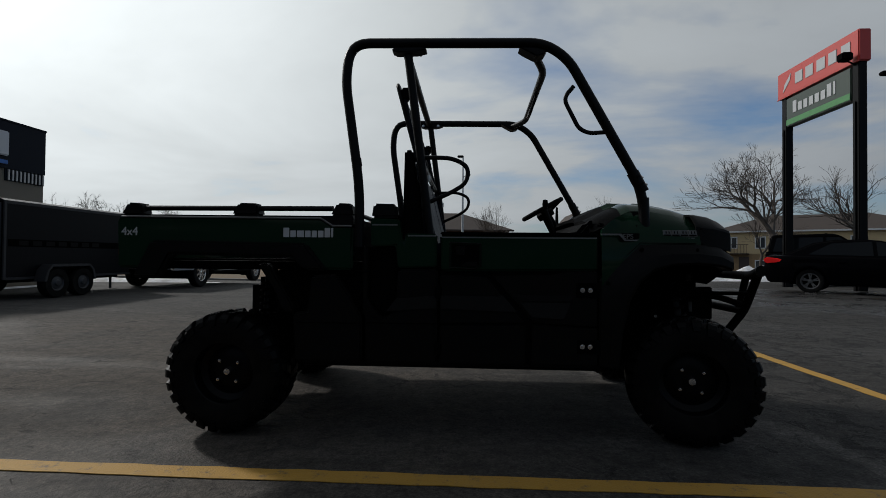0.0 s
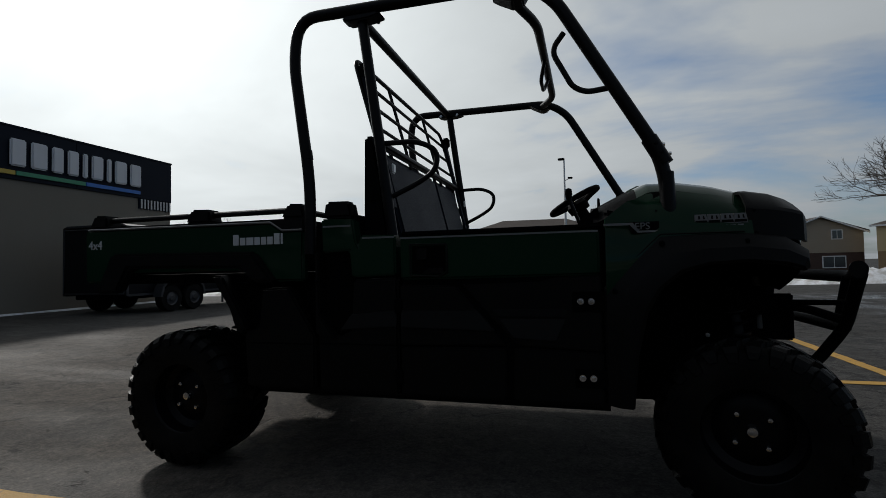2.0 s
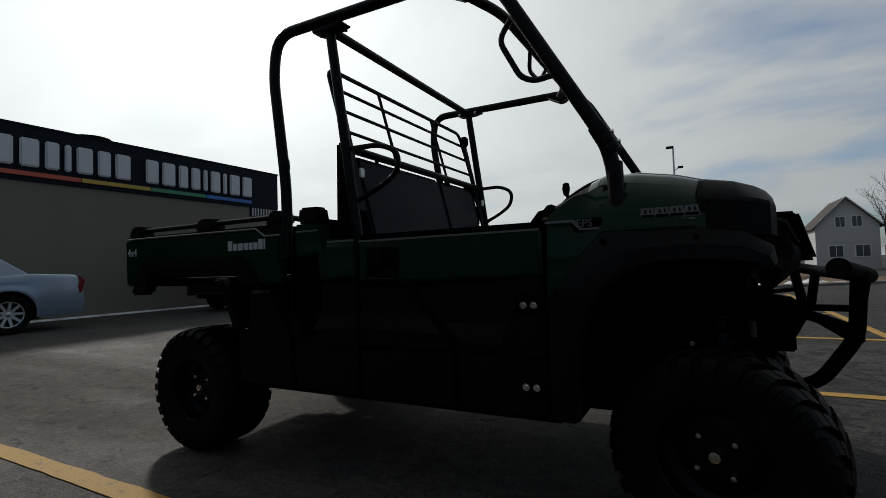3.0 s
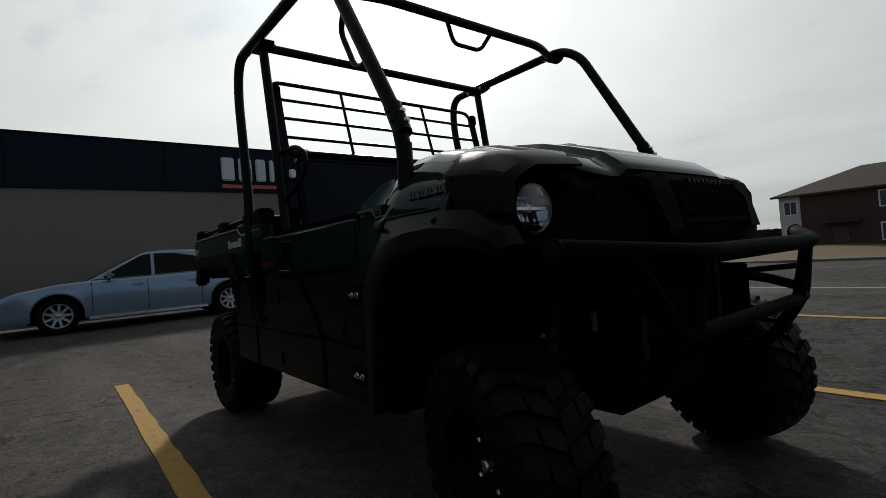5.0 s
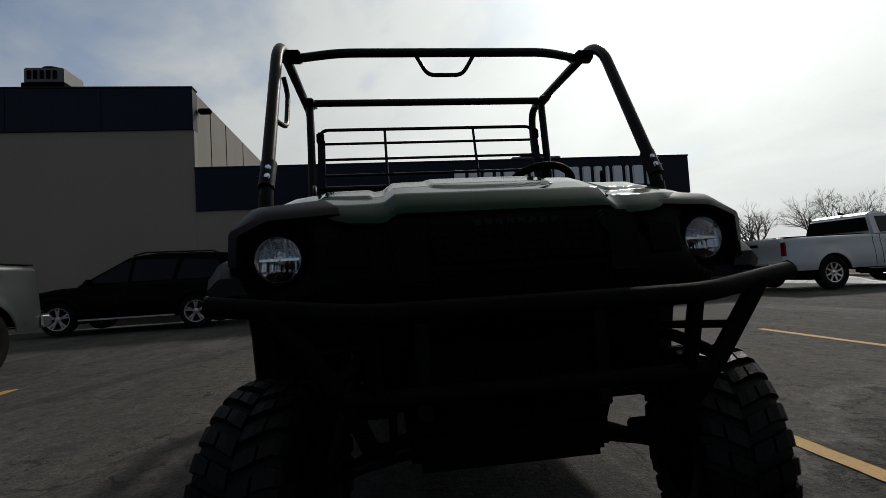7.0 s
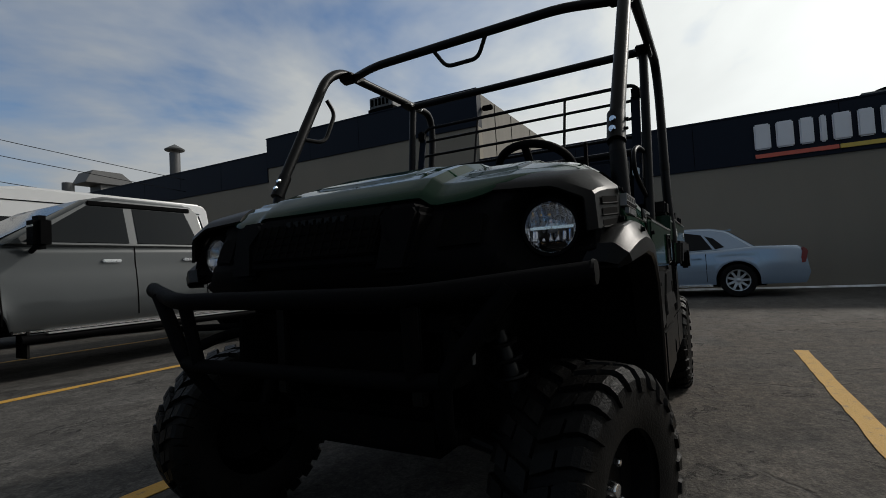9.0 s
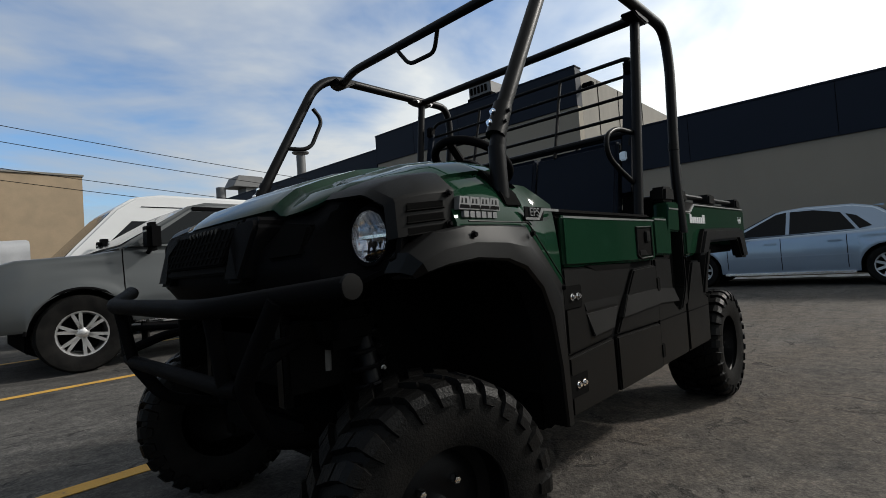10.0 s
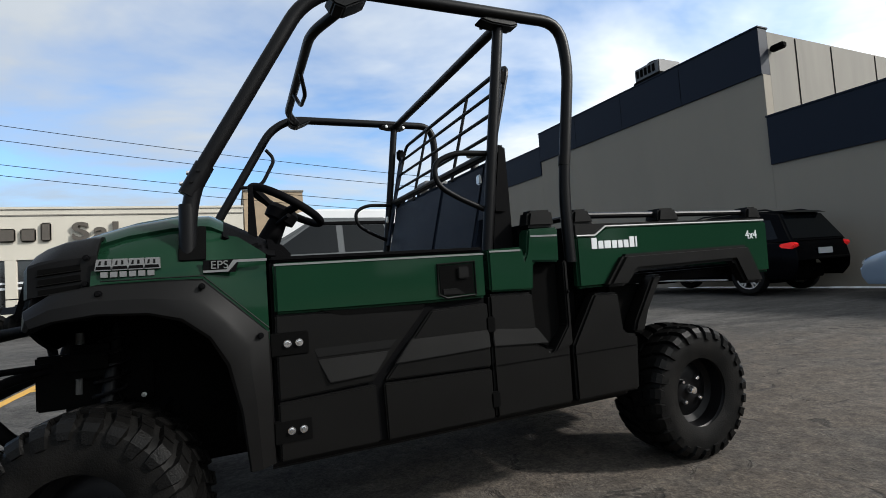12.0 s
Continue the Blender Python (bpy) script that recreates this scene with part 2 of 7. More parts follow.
    k.link(P, wn.inputs["Vector"])
    k.link(P, warp.inputs[0])
    k.link(wn.outputs["Color"], warp.inputs[1])
    k.link(warp.outputs[0], v.inputs["Vector"])
    crack = k.math("MULTIPLY", k.ramp(v.outputs["Distance"], [(0.0, (1, 1, 1)), (0.012, (0, 0, 0))]),
                   k.ramp(mid, [(0.45, (0, 0, 0)), (0.6, (1, 1, 1))]))
    base = k.mix(k.math("MULTIPLY", crack, 0.8), base, (0.018, 0.018, 0.018))
    dist = k.vmath("DISTANCE")
    k.link(P, dist.inputs[0])
    dist.inputs[1].default_value = (11.0, 8.0, 0.0)
    reach = k.math("SUBTRACT", k.math("MULTIPLY_ADD", large, 8.0, 1.5), dist.outputs["Value"])
    puddle = k.math("MULTIPLY", k.math("MULTIPLY", reach, 0.8, clamp=True), k.ramp(mid, [(0.40, (1, 1, 1)), (0.58, (0.25, 0.25, 0.25))]))
    base = k.mix(k.math("MULTIPLY", puddle, 0.7), base, (0.014, 0.014, 0.015))
    k.link(base, b.inputs["Base Color"])
    wet = k.ramp(k.noise(mp.outputs[0], 0.5, 5, 0.6, 0.7), [(0.50, (0.92, 0.92, 0.92)), (0.70, (0.66, 0.66, 0.66))])
    k.link(k.math("MULTIPLY_ADD", puddle, -0.74, k.math("MULTIPLY", wet, 1.0), clamp=True), b.inputs["Roughness"])
    b.inputs["Specular IOR Level"].default_value = 0.25
    hgt = k.math("ADD", k.math("MULTIPLY", stone, 0.6), k.math("MULTIPLY", small, 0.5))
    hgt = k.math("ADD", k.math("SUBTRACT", hgt, k.math("ADD", crack, k.math("MULTIPLY", flake, 0.8))), k.math("MULTIPLY", grit, 0.8))
    bp = k.add("ShaderNodeBump", Strength=0.6, Distance=0.012)
    k.link(hgt, bp.inputs["Height"])
    k.link(bp.outputs[0], b.inputs["Normal"])
    k.link(b.outputs[0], out.inputs[0])
    return m


ASPHALT = asphalt()
UNIT_GREY = surface("weathered_unit_grey", (0.085, 0.086, 0.088), 0.6, 0.2, 0.25, 3, 0.2, 60)


def worn_paint():
    """Yellow line paint, worn through to the stones here and there."""
    m = bpy.data.materials.new("worn_yellow_paint")
    m.use_nodes = True
    k = Nodes(m.node_tree)
    out, b = k.add("ShaderNodeOutputMaterial"), k.add("ShaderNodeBsdfPrincipled")
    P = k.add("ShaderNodeTexCoord").outputs["Object"]
    worn = k.ramp(k.noise(P, 14, 7, 0.75), [(0.34, (1, 1, 1)), (0.46, (0, 0, 0))])
    dirt = k.noise(P, 3.0, 5, 0.6)
    col = k.mix(k.math("MULTIPLY", dirt, 0.5), (0.44, 0.245, 0.03), (0.28, 0.165, 0.04))
    col = k.mix(k.math("MULTIPLY", worn, 0.75), col, (0.085, 0.075, 0.06))
    k.link(col, b.inputs["Base Color"])
    b.inputs["Roughness"].default_value = 0.75
    bp = k.add("ShaderNodeBump", Strength=0.5, Distance=0.008)
    k.link(k.noise(P, 95, 2, 0.6), bp.inputs["Height"])
    k.link(bp.outputs[0], b.inputs["Normal"])
    k.link(b.outputs[0], out.inputs[0])
    return m


YELLOW = worn_paint()
STUCCO = surface("grey_beige_render", (0.182, 0.163, 0.132), 0.85, 0, 0.14, 0.7, 0.5, 60, streak=(1, 1, 0.35))
NAVY = surface("navy_metal_band", (0.006, 0.0095, 0.018), 0.55, 0, 0.15, 0.8, 0.1, 40, spec=0.12)
CONCRETE = surface("stained_concrete", (0.145, 0.136, 0.118), 0.85, 0, 0.4, 1.2, 0.4, 50, streak=(1, 1, 0.15))
SNOW = surface("old_snow", (0.72, 0.74, 0.77), 0.75, 0, 0.25, 3, 0.5, 30, tint=(0.42, 0.41, 0.40))
GRASS = surface("winter_grass", (0.135, 0.078, 0.028), 0.9, 0, 0.55, 0.6, 0.8, 25, tint=(0.085, 0.060, 0.028))
BARK = surface("grey_bark", (0.075, 0.062, 0.052), 0.85, 0, 0.4, 8, 0.6, 60)
SILVER_BLUE = surface("silver_blue_car_paint", (0.225, 0.29, 0.37), 0.25, 0.35, 0.05, 2, 0.0, 300, coat=0.7)
BLACK_CAR = surface("black_car_paint", (0.0015, 0.0015, 0.002), 0.25, 0, 0.1, 2, 0.0, 300, coat=0.0, spec=0.03)
GREY_CAR = surface("grey_car_paint", (0.036, 0.040, 0.042), 0.38, 0.25, 0.08, 2, 0.0, 300, coat=0.4, spec=0.3)
WHITE_CAR = surface("white_car_paint", (0.42, 0.425, 0.43), 0.3, 0, 0.06, 2, 0.0, 300, coat=0.5)
RED_SIGN = surface("red_sign_face", (0.50, 0.045, 0.035), 0.4, 0, 0.06, 1, 0.0, 50)
SIGN_GREEN = surface("dark_green_sign_face", (0.022, 0.040, 0.028), 0.4, 0, 0.06, 1, 0.0, 50)


# ---- building blocks ----
def finish(bm, smooth=35):
    bmesh.ops.recalc_face_normals(bm, faces=bm.faces)
    me = bpy.data.meshes.new("mesh")
    bm.to_mesh(me)
    bm.free()
    if smooth:
        me.polygons.foreach_set("use_smooth", [True] * len(me.polygons))
        me.set_sharp_from_angle(angle=radians(smooth))
    return me


def part(name, bm, material, parent=None, label="", smooth=35):
    """Links a bmesh as one mesh object under a thing or a part."""
    me = finish(bm, smooth)
    me.materials.append(material)
    me.name = name
    ob = new(name, me)
    if parent is not None:
        ob.parent = parent
    if label:
        tagged(ob, label)
    return ob


def thing(name, label, category, group="", kind="", at=None):
    ob = new(name)
    ob.empty_display_size = 0.1
    if at is not None:
        ob.matrix_basis = at
    return tagged(ob, label, category, group, kind)


def single(name, bm, material, label, category="", group="", kind="", at=None, smooth=35):
    ob = part(name, bm, material, None, "", smooth)
    if at is not None:
        ob.matrix_basis = at
    return tagged(ob, label, category, group, kind)


def bevel(bm, w, seg=2, angle=25):
    if w <= 0:
        return bm
    bmesh.ops.recalc_face_normals(bm, faces=bm.faces)
    ed = [e for e in bm.edges if len(e.link_faces) == 2 and e.calc_face_angle(0) > radians(angle)]
    bmesh.ops.bevel(bm, geom=ed, offset=w, segments=seg, affect="EDGES", clamp_overlap=True)
    return bm


def box(lo, hi, w=0.0, seg=2, bm=None):
    own = bmesh.new()
    x0, y0, z0 = [min(a, b) for a, b in zip(lo, hi)]
    x1, y1, z1 = [max(a, b) for a, b in zip(lo, hi)]
    v = [own.verts.new(p) for p in ((x0, y0, z0), (x1, y0, z0), (x1, y1, z0), (x0, y1, z0),
                                    (x0, y0, z1), (x1, y0, z1), (x1, y1, z1), (x0, y1, z1))]
    for f in ((0, 3, 2, 1), (4, 5, 6, 7), (0, 1, 5, 4), (1, 2, 6, 5), (2, 3, 7, 6), (3, 0, 4, 7)):
        own.faces.new([v[i] for i in f])
    bevel(own, w, seg)
    return joined(bm, own)


def joined(bm, own):
    if bm is None:
        return own
    me = bpy.data.meshes.new("tmp")
    own.to_mesh(me)
    own.free()
    bm.from_mesh(me)
    bpy.data.meshes.remove(me)
    return bm


def prism(poly, axis, a, b, w=0.0, seg=2, bm=None, off=None):
    """A polygon of (u, v) pushed along an axis from a to b. off(u, v) shifts each point along the axis."""
    own = bmesh.new()
    rows = []
    for d in (a, b):
        row = []
        for u, v in poly:
            e = d + (off(u, v) if off else 0)
            row.append(own.verts.new({"x": (e, u, v), "y": (u, e, v), "z": (u, v, e)}[axis]))
        rows.append(row)
    n = len(poly)
    own.faces.new(rows[0])
    own.faces.new(rows[1][::-1])
    for i in range(n):
        own.faces.new((rows[0][i], rows[0][(i + 1) % n], rows[1][(i + 1) % n], rows[1][i]))
    bevel(own, w, seg)
    return joined(bm, own)


def rounded(points, r, steps=5):
    """A polyline whose corners are drawn as arcs of radius r."""
    pts = [Vector(p) for p in points]
    out = [pts[0]]
    for a, b, c in zip(pts, pts[1:], pts[2:]):
        u, v = (a - b), (c - b)
        d = min(r, u.length * 0.49, v.length * 0.49)
        p, q = b + u.normalized() * d, b + v.normalized() * d
        for i in range(steps + 1):
            t = i / steps
            out.append(p * (1 - t) ** 2 + b * 2 * t * (1 - t) + q * t * t)
    out.append(pts[-1])
    return out


def tube(points, r, seg=12, bend=0.0, bm=None, closed=False, caps=True, taper=None):
    """A round tube along a polyline."""
    pts = rounded(points, bend) if bend else [Vector(p) for p in points]
    own = bmesh.new()
    n = len(pts)
    rings, side = [], None
    for i, p in enumerate(pts):
        if closed:
            d = (pts[(i + 1) % n] - pts[i - 1]).normalized()
        else:
            d = (pts[min(i + 1, n - 1)] - pts[max(i - 1, 0)]).normalized()
        if side is None:
            side = d.orthogonal().normalized()
        side = (side - d * side.dot(d)).normalized()
        up = d.cross(side)
        rr = r if taper is None else r + (taper - r) * i / (n - 1)
        rings.append([own.verts.new(p + (side * math.cos(2 * math.pi * k / seg) + up * math.sin(2 * math.pi * k / seg)) * rr)
                      for k in range(seg)])
    for i in range(n if closed else n - 1):
        a, b = rings[i], rings[(i + 1) % n]
        for k in range(seg):
            own.faces.new((a[k], a[(k + 1) % seg], b[(k + 1) % seg], b[k]))
    if caps and not closed:
        own.faces.new(rings[0][::-1])
        own.faces.new(rings[-1])
    return joined(bm, own)


def lathe(profile, axis="y", centre=(0, 0, 0), seg=40, bm=None):
    """Turns (radius, along) pairs round an axis; the ends are closed if their radius is 0."""
    own = bmesh.new()
    c = Vector(centre)
    rings = []
    for r, d in profile:
        if r < 1e-6:
            p = {"x": (d, 0, 0), "y": (0, d, 0), "z": (0, 0, d)}[axis]
            rings.append([own.verts.new(c + Vector(p))])
            continue
        ring = []
        for k in range(seg):
            a, b = r * math.cos(2 * math.pi * k / seg), r * math.sin(2 * math.pi * k / seg)
            p = {"x": (d, a, b), "y": (a, d, b), "z": (a, b, d)}[axis]
            ring.append(own.verts.new(c + Vector(p)))
        rings.append(ring)
    for a, b in zip(rings, rings[1:]):
        for k in range(seg):
            q = [a[k % len(a)], a[(k + 1) % len(a)], b[(k + 1) % len(b)], b[k % len(b)]]
            u = list(dict.fromkeys(q))
            if len(u) > 2:
                own.faces.new(u)
    return joined(bm, own)


def loft(rows, bm=None, closed=False, thick=0.0, caps=False):
    """A skin through rows of points, with some thickness."""
    own = bmesh.new()
    vs = [[own.verts.new(p) for p in row] for row in rows]
    n = len(vs[0])
    for a, b in zip(vs, vs[1:]):
        for k in range(n if closed else n - 1):
            own.faces.new((a[k], a[(k + 1) % n], b[(k + 1) % n], b[k]))
    if caps:
        own.faces.new(vs[0])
        own.faces.new(vs[-1][::-1])
    if thick:
        bmesh.ops.recalc_face_normals(own, faces=own.faces)
        bmesh.ops.solidify(own, geom=own.faces[:], thickness=thick)
    return joined(bm, own)


def moved(bm, m):
    bm.transform(m)
    return bm


def words(text, size, depth, spacing=1.0, bold=0.0):
    """Lettering as a mesh lying in the xy plane, from (0, 0) to the right."""
    cu = bpy.data.curves.new("words", "FONT")
    cu.body, cu.size, cu.extrude, cu.space_character = text, size, depth, spacing
    cu.offset = bold
    ob = new("words", cu)
    dg = bpy.context.evaluated_depsgraph_get()
    me = bpy.data.meshes.new_from_object(ob.evaluated_get(dg))
    bm = bmesh.new()
    bm.from_mesh(me)
    bpy.data.objects.remove(ob)
    bpy.data.meshes.remove(me)
    return bm


def lerp_table(table, x):
    for (a, u), (b, v) in zip(table, table[1:]):
        if x <= b:
            t = max(0.0, (x - a) / (b - a))
            return u + (v - u) * t
    return table[-1][1]


# ---- ground ----
def fall(x, y):
    """The lot is level round the vehicle and falls away gently towards +y."""
    t = min(max((y - 9) / 8, 0), 1)
    s = lerp_table([(-60, 0.35), (-30, 0.45), (-14, 0.95), (2, 1.0), (16, 0.35), (40, 0.3)], x)
    return -0.048 * max(min(y, lerp_table([(-60, 24), (-6, 26), (6, 60), (40, 60)], x)) - 11, 0) * t * s


def build_ground():
    bm = bmesh.new()
    ticks = sorted({*range(-40, 101, 4), *range(-900, -40, 120), *range(100, 1000, 120), *range(-12, 13, 2)})
    vs = [[bm.verts.new((x, y, fall(x, min(y, 90)) - 0.004)) for y in ticks] for x in ticks]
    for i in range(len(ticks) - 1):
        for j in range(len(ticks) - 1):
            bm.faces.new((vs[i][j], vs[i + 1][j], vs[i + 1][j + 1], vs[i][j + 1]))
    single("ground", bm, ASPHALT, "worn grey asphalt car park with cracks and salt stains", kind="structure", smooth=60)


build_ground()


def painted_line(x0, y0, x1, y1, w=0.10):
    d = (Vector((x1, y1, 0)) - Vector((x0, y0, 0)))
    n = Vector((-d.y, d.x, 0)).normalized() * w / 2
    bm = bmesh.new()
    steps = max(2, int(d.length / 0.12))
    rnd = random.Random(int(x0 * 31 + y0 * 17))
    a, b = [], []
    for i in range(steps + 1):
        p = Vector((x0, y0, 0)) + d * i / steps
        z = fall(p.x, p.y) + 0.001
        a.append(bm.verts.new((p.x + n.x + rnd.uniform(-.005, .005), p.y + n.y + rnd.uniform(-.005, .005), z)))
        b.append(bm.verts.new((p.x - n.x + rnd.uniform(-.005, .005), p.y - n.y + rnd.uniform(-.005, .005), z)))
    for i in range(steps):
        bm.faces.new((a[i], a[i + 1], b[i + 1], b[i]))
    bmesh.ops.recalc_face_normals(bm, faces=bm.faces)
    bmesh.ops.solidify(bm, geom=bm.faces[:], thickness=0.003)
    return single("painted_line", bm, YELLOW, "worn yellow parking line on the asphalt", "parking line",
                  "parking bay lines", "structure", smooth=0)


for y0, y1 in ((-1.18, -1.18), (1.57, 1.57), (-4.03, -4.03), (4.20, 4.20), (6.95, 6.95), (-6.8, -6.8)):
    painted_line(-1.63, y0, 3.93, y1)
painted_line(3.98, -8.2, 3.98, 12.0)

# ---- body shop building ----
WX = -10.45


def building():
    b = thing("shop_building", "grey-beige rendered body shop with a navy sign band", "building", at=pose(0, 0, 0, 0, 0, 0.6))
    walls = [(-5.18, 9.75, 4.22, 26), (-14.6, -5.18, 6.52, 24), (-43.0, -14.6, 5.95, 24)]
    for y0, y1, h, deep in walls:
        low = y0 > -6
        bb = 3.04 if low else h - 1.18
        part("wall", prism([(y0, -1.0), (y1, -1.0), (y1, bb), (y0, bb)], "x", WX - 0.30, WX, 0.004), STUCCO, b)
        part("side_wall", box((WX - deep, y1 - 0.3, -1), (WX - 0.302, y1, h - 0.06)), CONCRETE if not low else STUCCO, b,
             "weather-stained concrete side wall")
        part("roof", box((WX - deep, y0 + 0.002, h - 0.5), (WX - 0.304, y1 - 0.302, h - 0.35)), CONCRETE, b)
        band = part("sign_band", box((WX - 0.30, y0 + 0.001, bb + 0.001), (WX + 0.05, y1 - 0.001, h), 0.006), NAVY, b, "flat navy metal sign band")
        n = int((y1 - y0) / 3.0)
        for i in range(1, n + 1):
            yy = y0 + (y1 - y0) * i / (n + 1)
            part("panel_joint", box((WX + 0.049, yy - 0.006, bb + 0.02), (WX + 0.053, yy + 0.006, h - 0.02)), DARK, band)
        part("coping", box((WX - 0.34, y0 - 0.02, h + 0.001), (WX + 0.07, y1 + 0.02, h + 0.05), 0.01), NAVY, b)
    # downpipe outlet and vertical joints on the tall side wall
    for x in (-11.9, -13.5, -15.7):
        part("wall_joint", box((x - 0.02, -5.178, 4.1), (x + 0.02, -5.168, 6.42)), DARK, b)
    part("flood_lamp", box((-10.92, -5.16, 5.92), (-10.75, -4.82, 6.07), 0.03), DARK, b, "dark wall-mounted flood lamp")
    # ribbed metal strip under the end of the low band
    strip = part("ribbed_strip", box((WX + 0.001, 8.60, 2.74), (WX + 0.03, 9.74, 3.03)), NAVY, b, "ribbed grey metal strip")
    for i in range(10):
        y = 8.64 + i * 0.112
        part("rib", box((WX + 0.031, y, 2.75), (WX + 0.07, y + 0.055, 3.02), 0.006), ALU, strip)
    return b


shop = building()


def shop_sign():
    """Raised white blocks over a bar of four colours."""
    s = thing("wall_sign", "raised white blocks over a four-colour bar on a navy band", "sign", at=pose(0, 0, 0, 0, 0, 0.6))
    bars = [("red", (0.52, 0.09, 0.05)), ("ochre", (0.50, 0.36, 0.05)), ("green", (0.05, 0.26, 0.14)), ("blue", (0.04, 0.16, 0.50))]
    y0, y1 = 2.10, 8.62
    for i, (n, c) in enumerate(bars):
        a, e = y0 + (y1 - y0) * i / 4, y0 + (y1 - y0) * (i + 1) / 4
        part("colour_bar", box((WX + 0.051, a + 0.01, 3.14), (WX + 0.09, e - 0.01, 3.24), 0.006), surface("sign_" + n, c, 0.4, 0, 0.08, 3), s,
             n + " stretch of the bar under the characters")
    # each character is kept as one plain block of its width
    widths = [.40, .42, .33, .17, .41, .35, .43, None, .40, .43, .33, .33, .17, .38, .17, .43, .42]
    gap = 0.10
    total = sum(w if w else 0.22 for w in widths) + gap * (len(widths) - 1)
    k = (y1 - y0) / total
    y = y0
    white = surface("sign_white", (0.60, 0.61, 0.64), 0.45, 0, 0.06, 2)
    for w in widths:
        if w:
            e = y + w * k
            part("sign_block", box((WX + 0.051, y + 0.01, 3.34), (WX + 0.13, e - 0.01, 3.96), 0.03, 2), white, s)
        y += ((w or 0.22) + gap) * k
    return s


shop_sign()


def roof_unit(x, y, z, sx, sy, sz, name="roof_air_unit"):
    u = thing(name, "grey sheet-metal air handling unit on the flat roof", "air unit", "roof units", at=pose(x, y, z))
    part("casing", box((-sx / 2, -sy / 2, 0), (sx / 2, sy / 2, sz), 0.03), UNIT_GREY, u)
    n = 5
    for i in range(n):
        a = -sy / 2 + 0.1 + (sy - 0.2) * i / n
        part("louvre", box((sx / 2 + 0.001, a, sz * 0.25), (sx / 2 + 0.03, a + (sy - 0.2) / n * 0.6, sz * 0.8), 0.005), DARK, u)
    part("fan_cowl", lathe([(0, sz + 0.13), (sy * 0.28, sz + 0.13), (sy * 0.3, sz + 0.1), (sy * 0.3, sz + 0.001), (0, sz + 0.001)], "z", seg=20), DARK, u)
    part("base_frame", box((-sx / 2 - 0.04, -sy / 2 - 0.04, -0.5), (sx / 2 + 0.04, sy / 2 + 0.04, -0.002), 0.01), DARK, u)
    return u


roof_unit(-11.7, -9.6, 7.05, 1.0, 1.05, 0.45)
roof_unit(-14.4, 5.75, 4.45, 1.3, 1.9, 0.68)


def roof_vent(x, y, z, r, h):
    v = thing("roof_vent", "galvanised vent stack with a conical rain cap", "vent", at=pose(x, y, z))
    part("pipe", lathe([(0, -0.6), (r, -0.6), (r, h), (0, h)], "z", seg=20), UNIT_GREY, v)
    part("rain_cap", lathe([(0, h + 0.45), (r * 0.25, h + 0.42), (r * 1.9, h + 0.18), (r * 1.8, h + 0.12), (0, h + 0.12)], "z", seg=20), UNIT_GREY, v)
    for a in range(3):
        c = (math.cos(a * 2.1) * r * 0.9, math.sin(a * 2.1) * r * 0.9)
        part("stay", tube([(c[0], c[1], h - 0.05), (c[0] * 1.2, c[1] * 1.2, h + 0.18)], 0.015, 6), UNIT_GREY, v)


roof_vent(-10.85, -21.8, 6.45, 0.24, 0.78)


def roof_hood(x, y, z):
    v = thing("roof_exhaust_hood", "large galvanised exhaust hood on the roof", "vent", at=pose(x, y, z))
    part("hood", prism([(-1.5, 0.55), (1.5, 0.55), (1.1, 1.3), (-0.5, 1.3)], "y", -0.8, 0.8, 0.02), UNIT_GREY, v)
    part("duct", box((-0.9, -0.6, -0.7), (0.6, 0.6, 0.548), 0.02), UNIT_GREY, v)
    part("side_pipe", lathe([(0, -0.6), (0.3, -0.6), (0.3, 0.5), (0, 0.5)], "z", (2.0, 0, 0), 18), UNIT_GREY, v)


roof_hood(-12.3, -31.0, 6.40)


def snow_strip():
    rnd = random.Random(5)
    rows = []
    for i in range(120):
        y = -14 + i * 0.2
        w = 0.10 + 0.16 * noise.noise((y * 0.8, 0, 3)) + 0.05 * rnd.random()
        w = max(w, 0.03)
        h = 0.03 + 0.05 * w
        rows.append([(WX + 0.002, y, -0.02), (WX + 0.002, y, h), (WX + w * 0.6, y, h * 0.7), (WX + w, y, -0.02)])
    single("snow_strip", loft(rows), SNOW, "thin line of old snow along the foot of the wall", kind="structure")


snow_strip()


# ---- the utility vehicle (front towards +x, rear axle over the origin) ----
utv = thing("utility_vehicle", "dark green and black two-seat utility vehicle with a cargo bed", "utility vehicle")
AXLE = 2.345


def bolt(p, r, axis, s=1, parent=None, mat=None, name="bolt"):
    """A hexagonal bolt head with a washer, facing +axis or -axis."""
    bm = lathe([(0, 0.010 * s), (r * 0.55, 0.010 * s), (r * 0.62, 0.007 * s), (r * 0.62, 0.002 * s), (r, 0.002 * s), (r, 0), (0, 0)],
               axis, p, 10)
    return part(name, bm, mat or CHROME, parent)


# wheels
TRUE_SIZE = set()


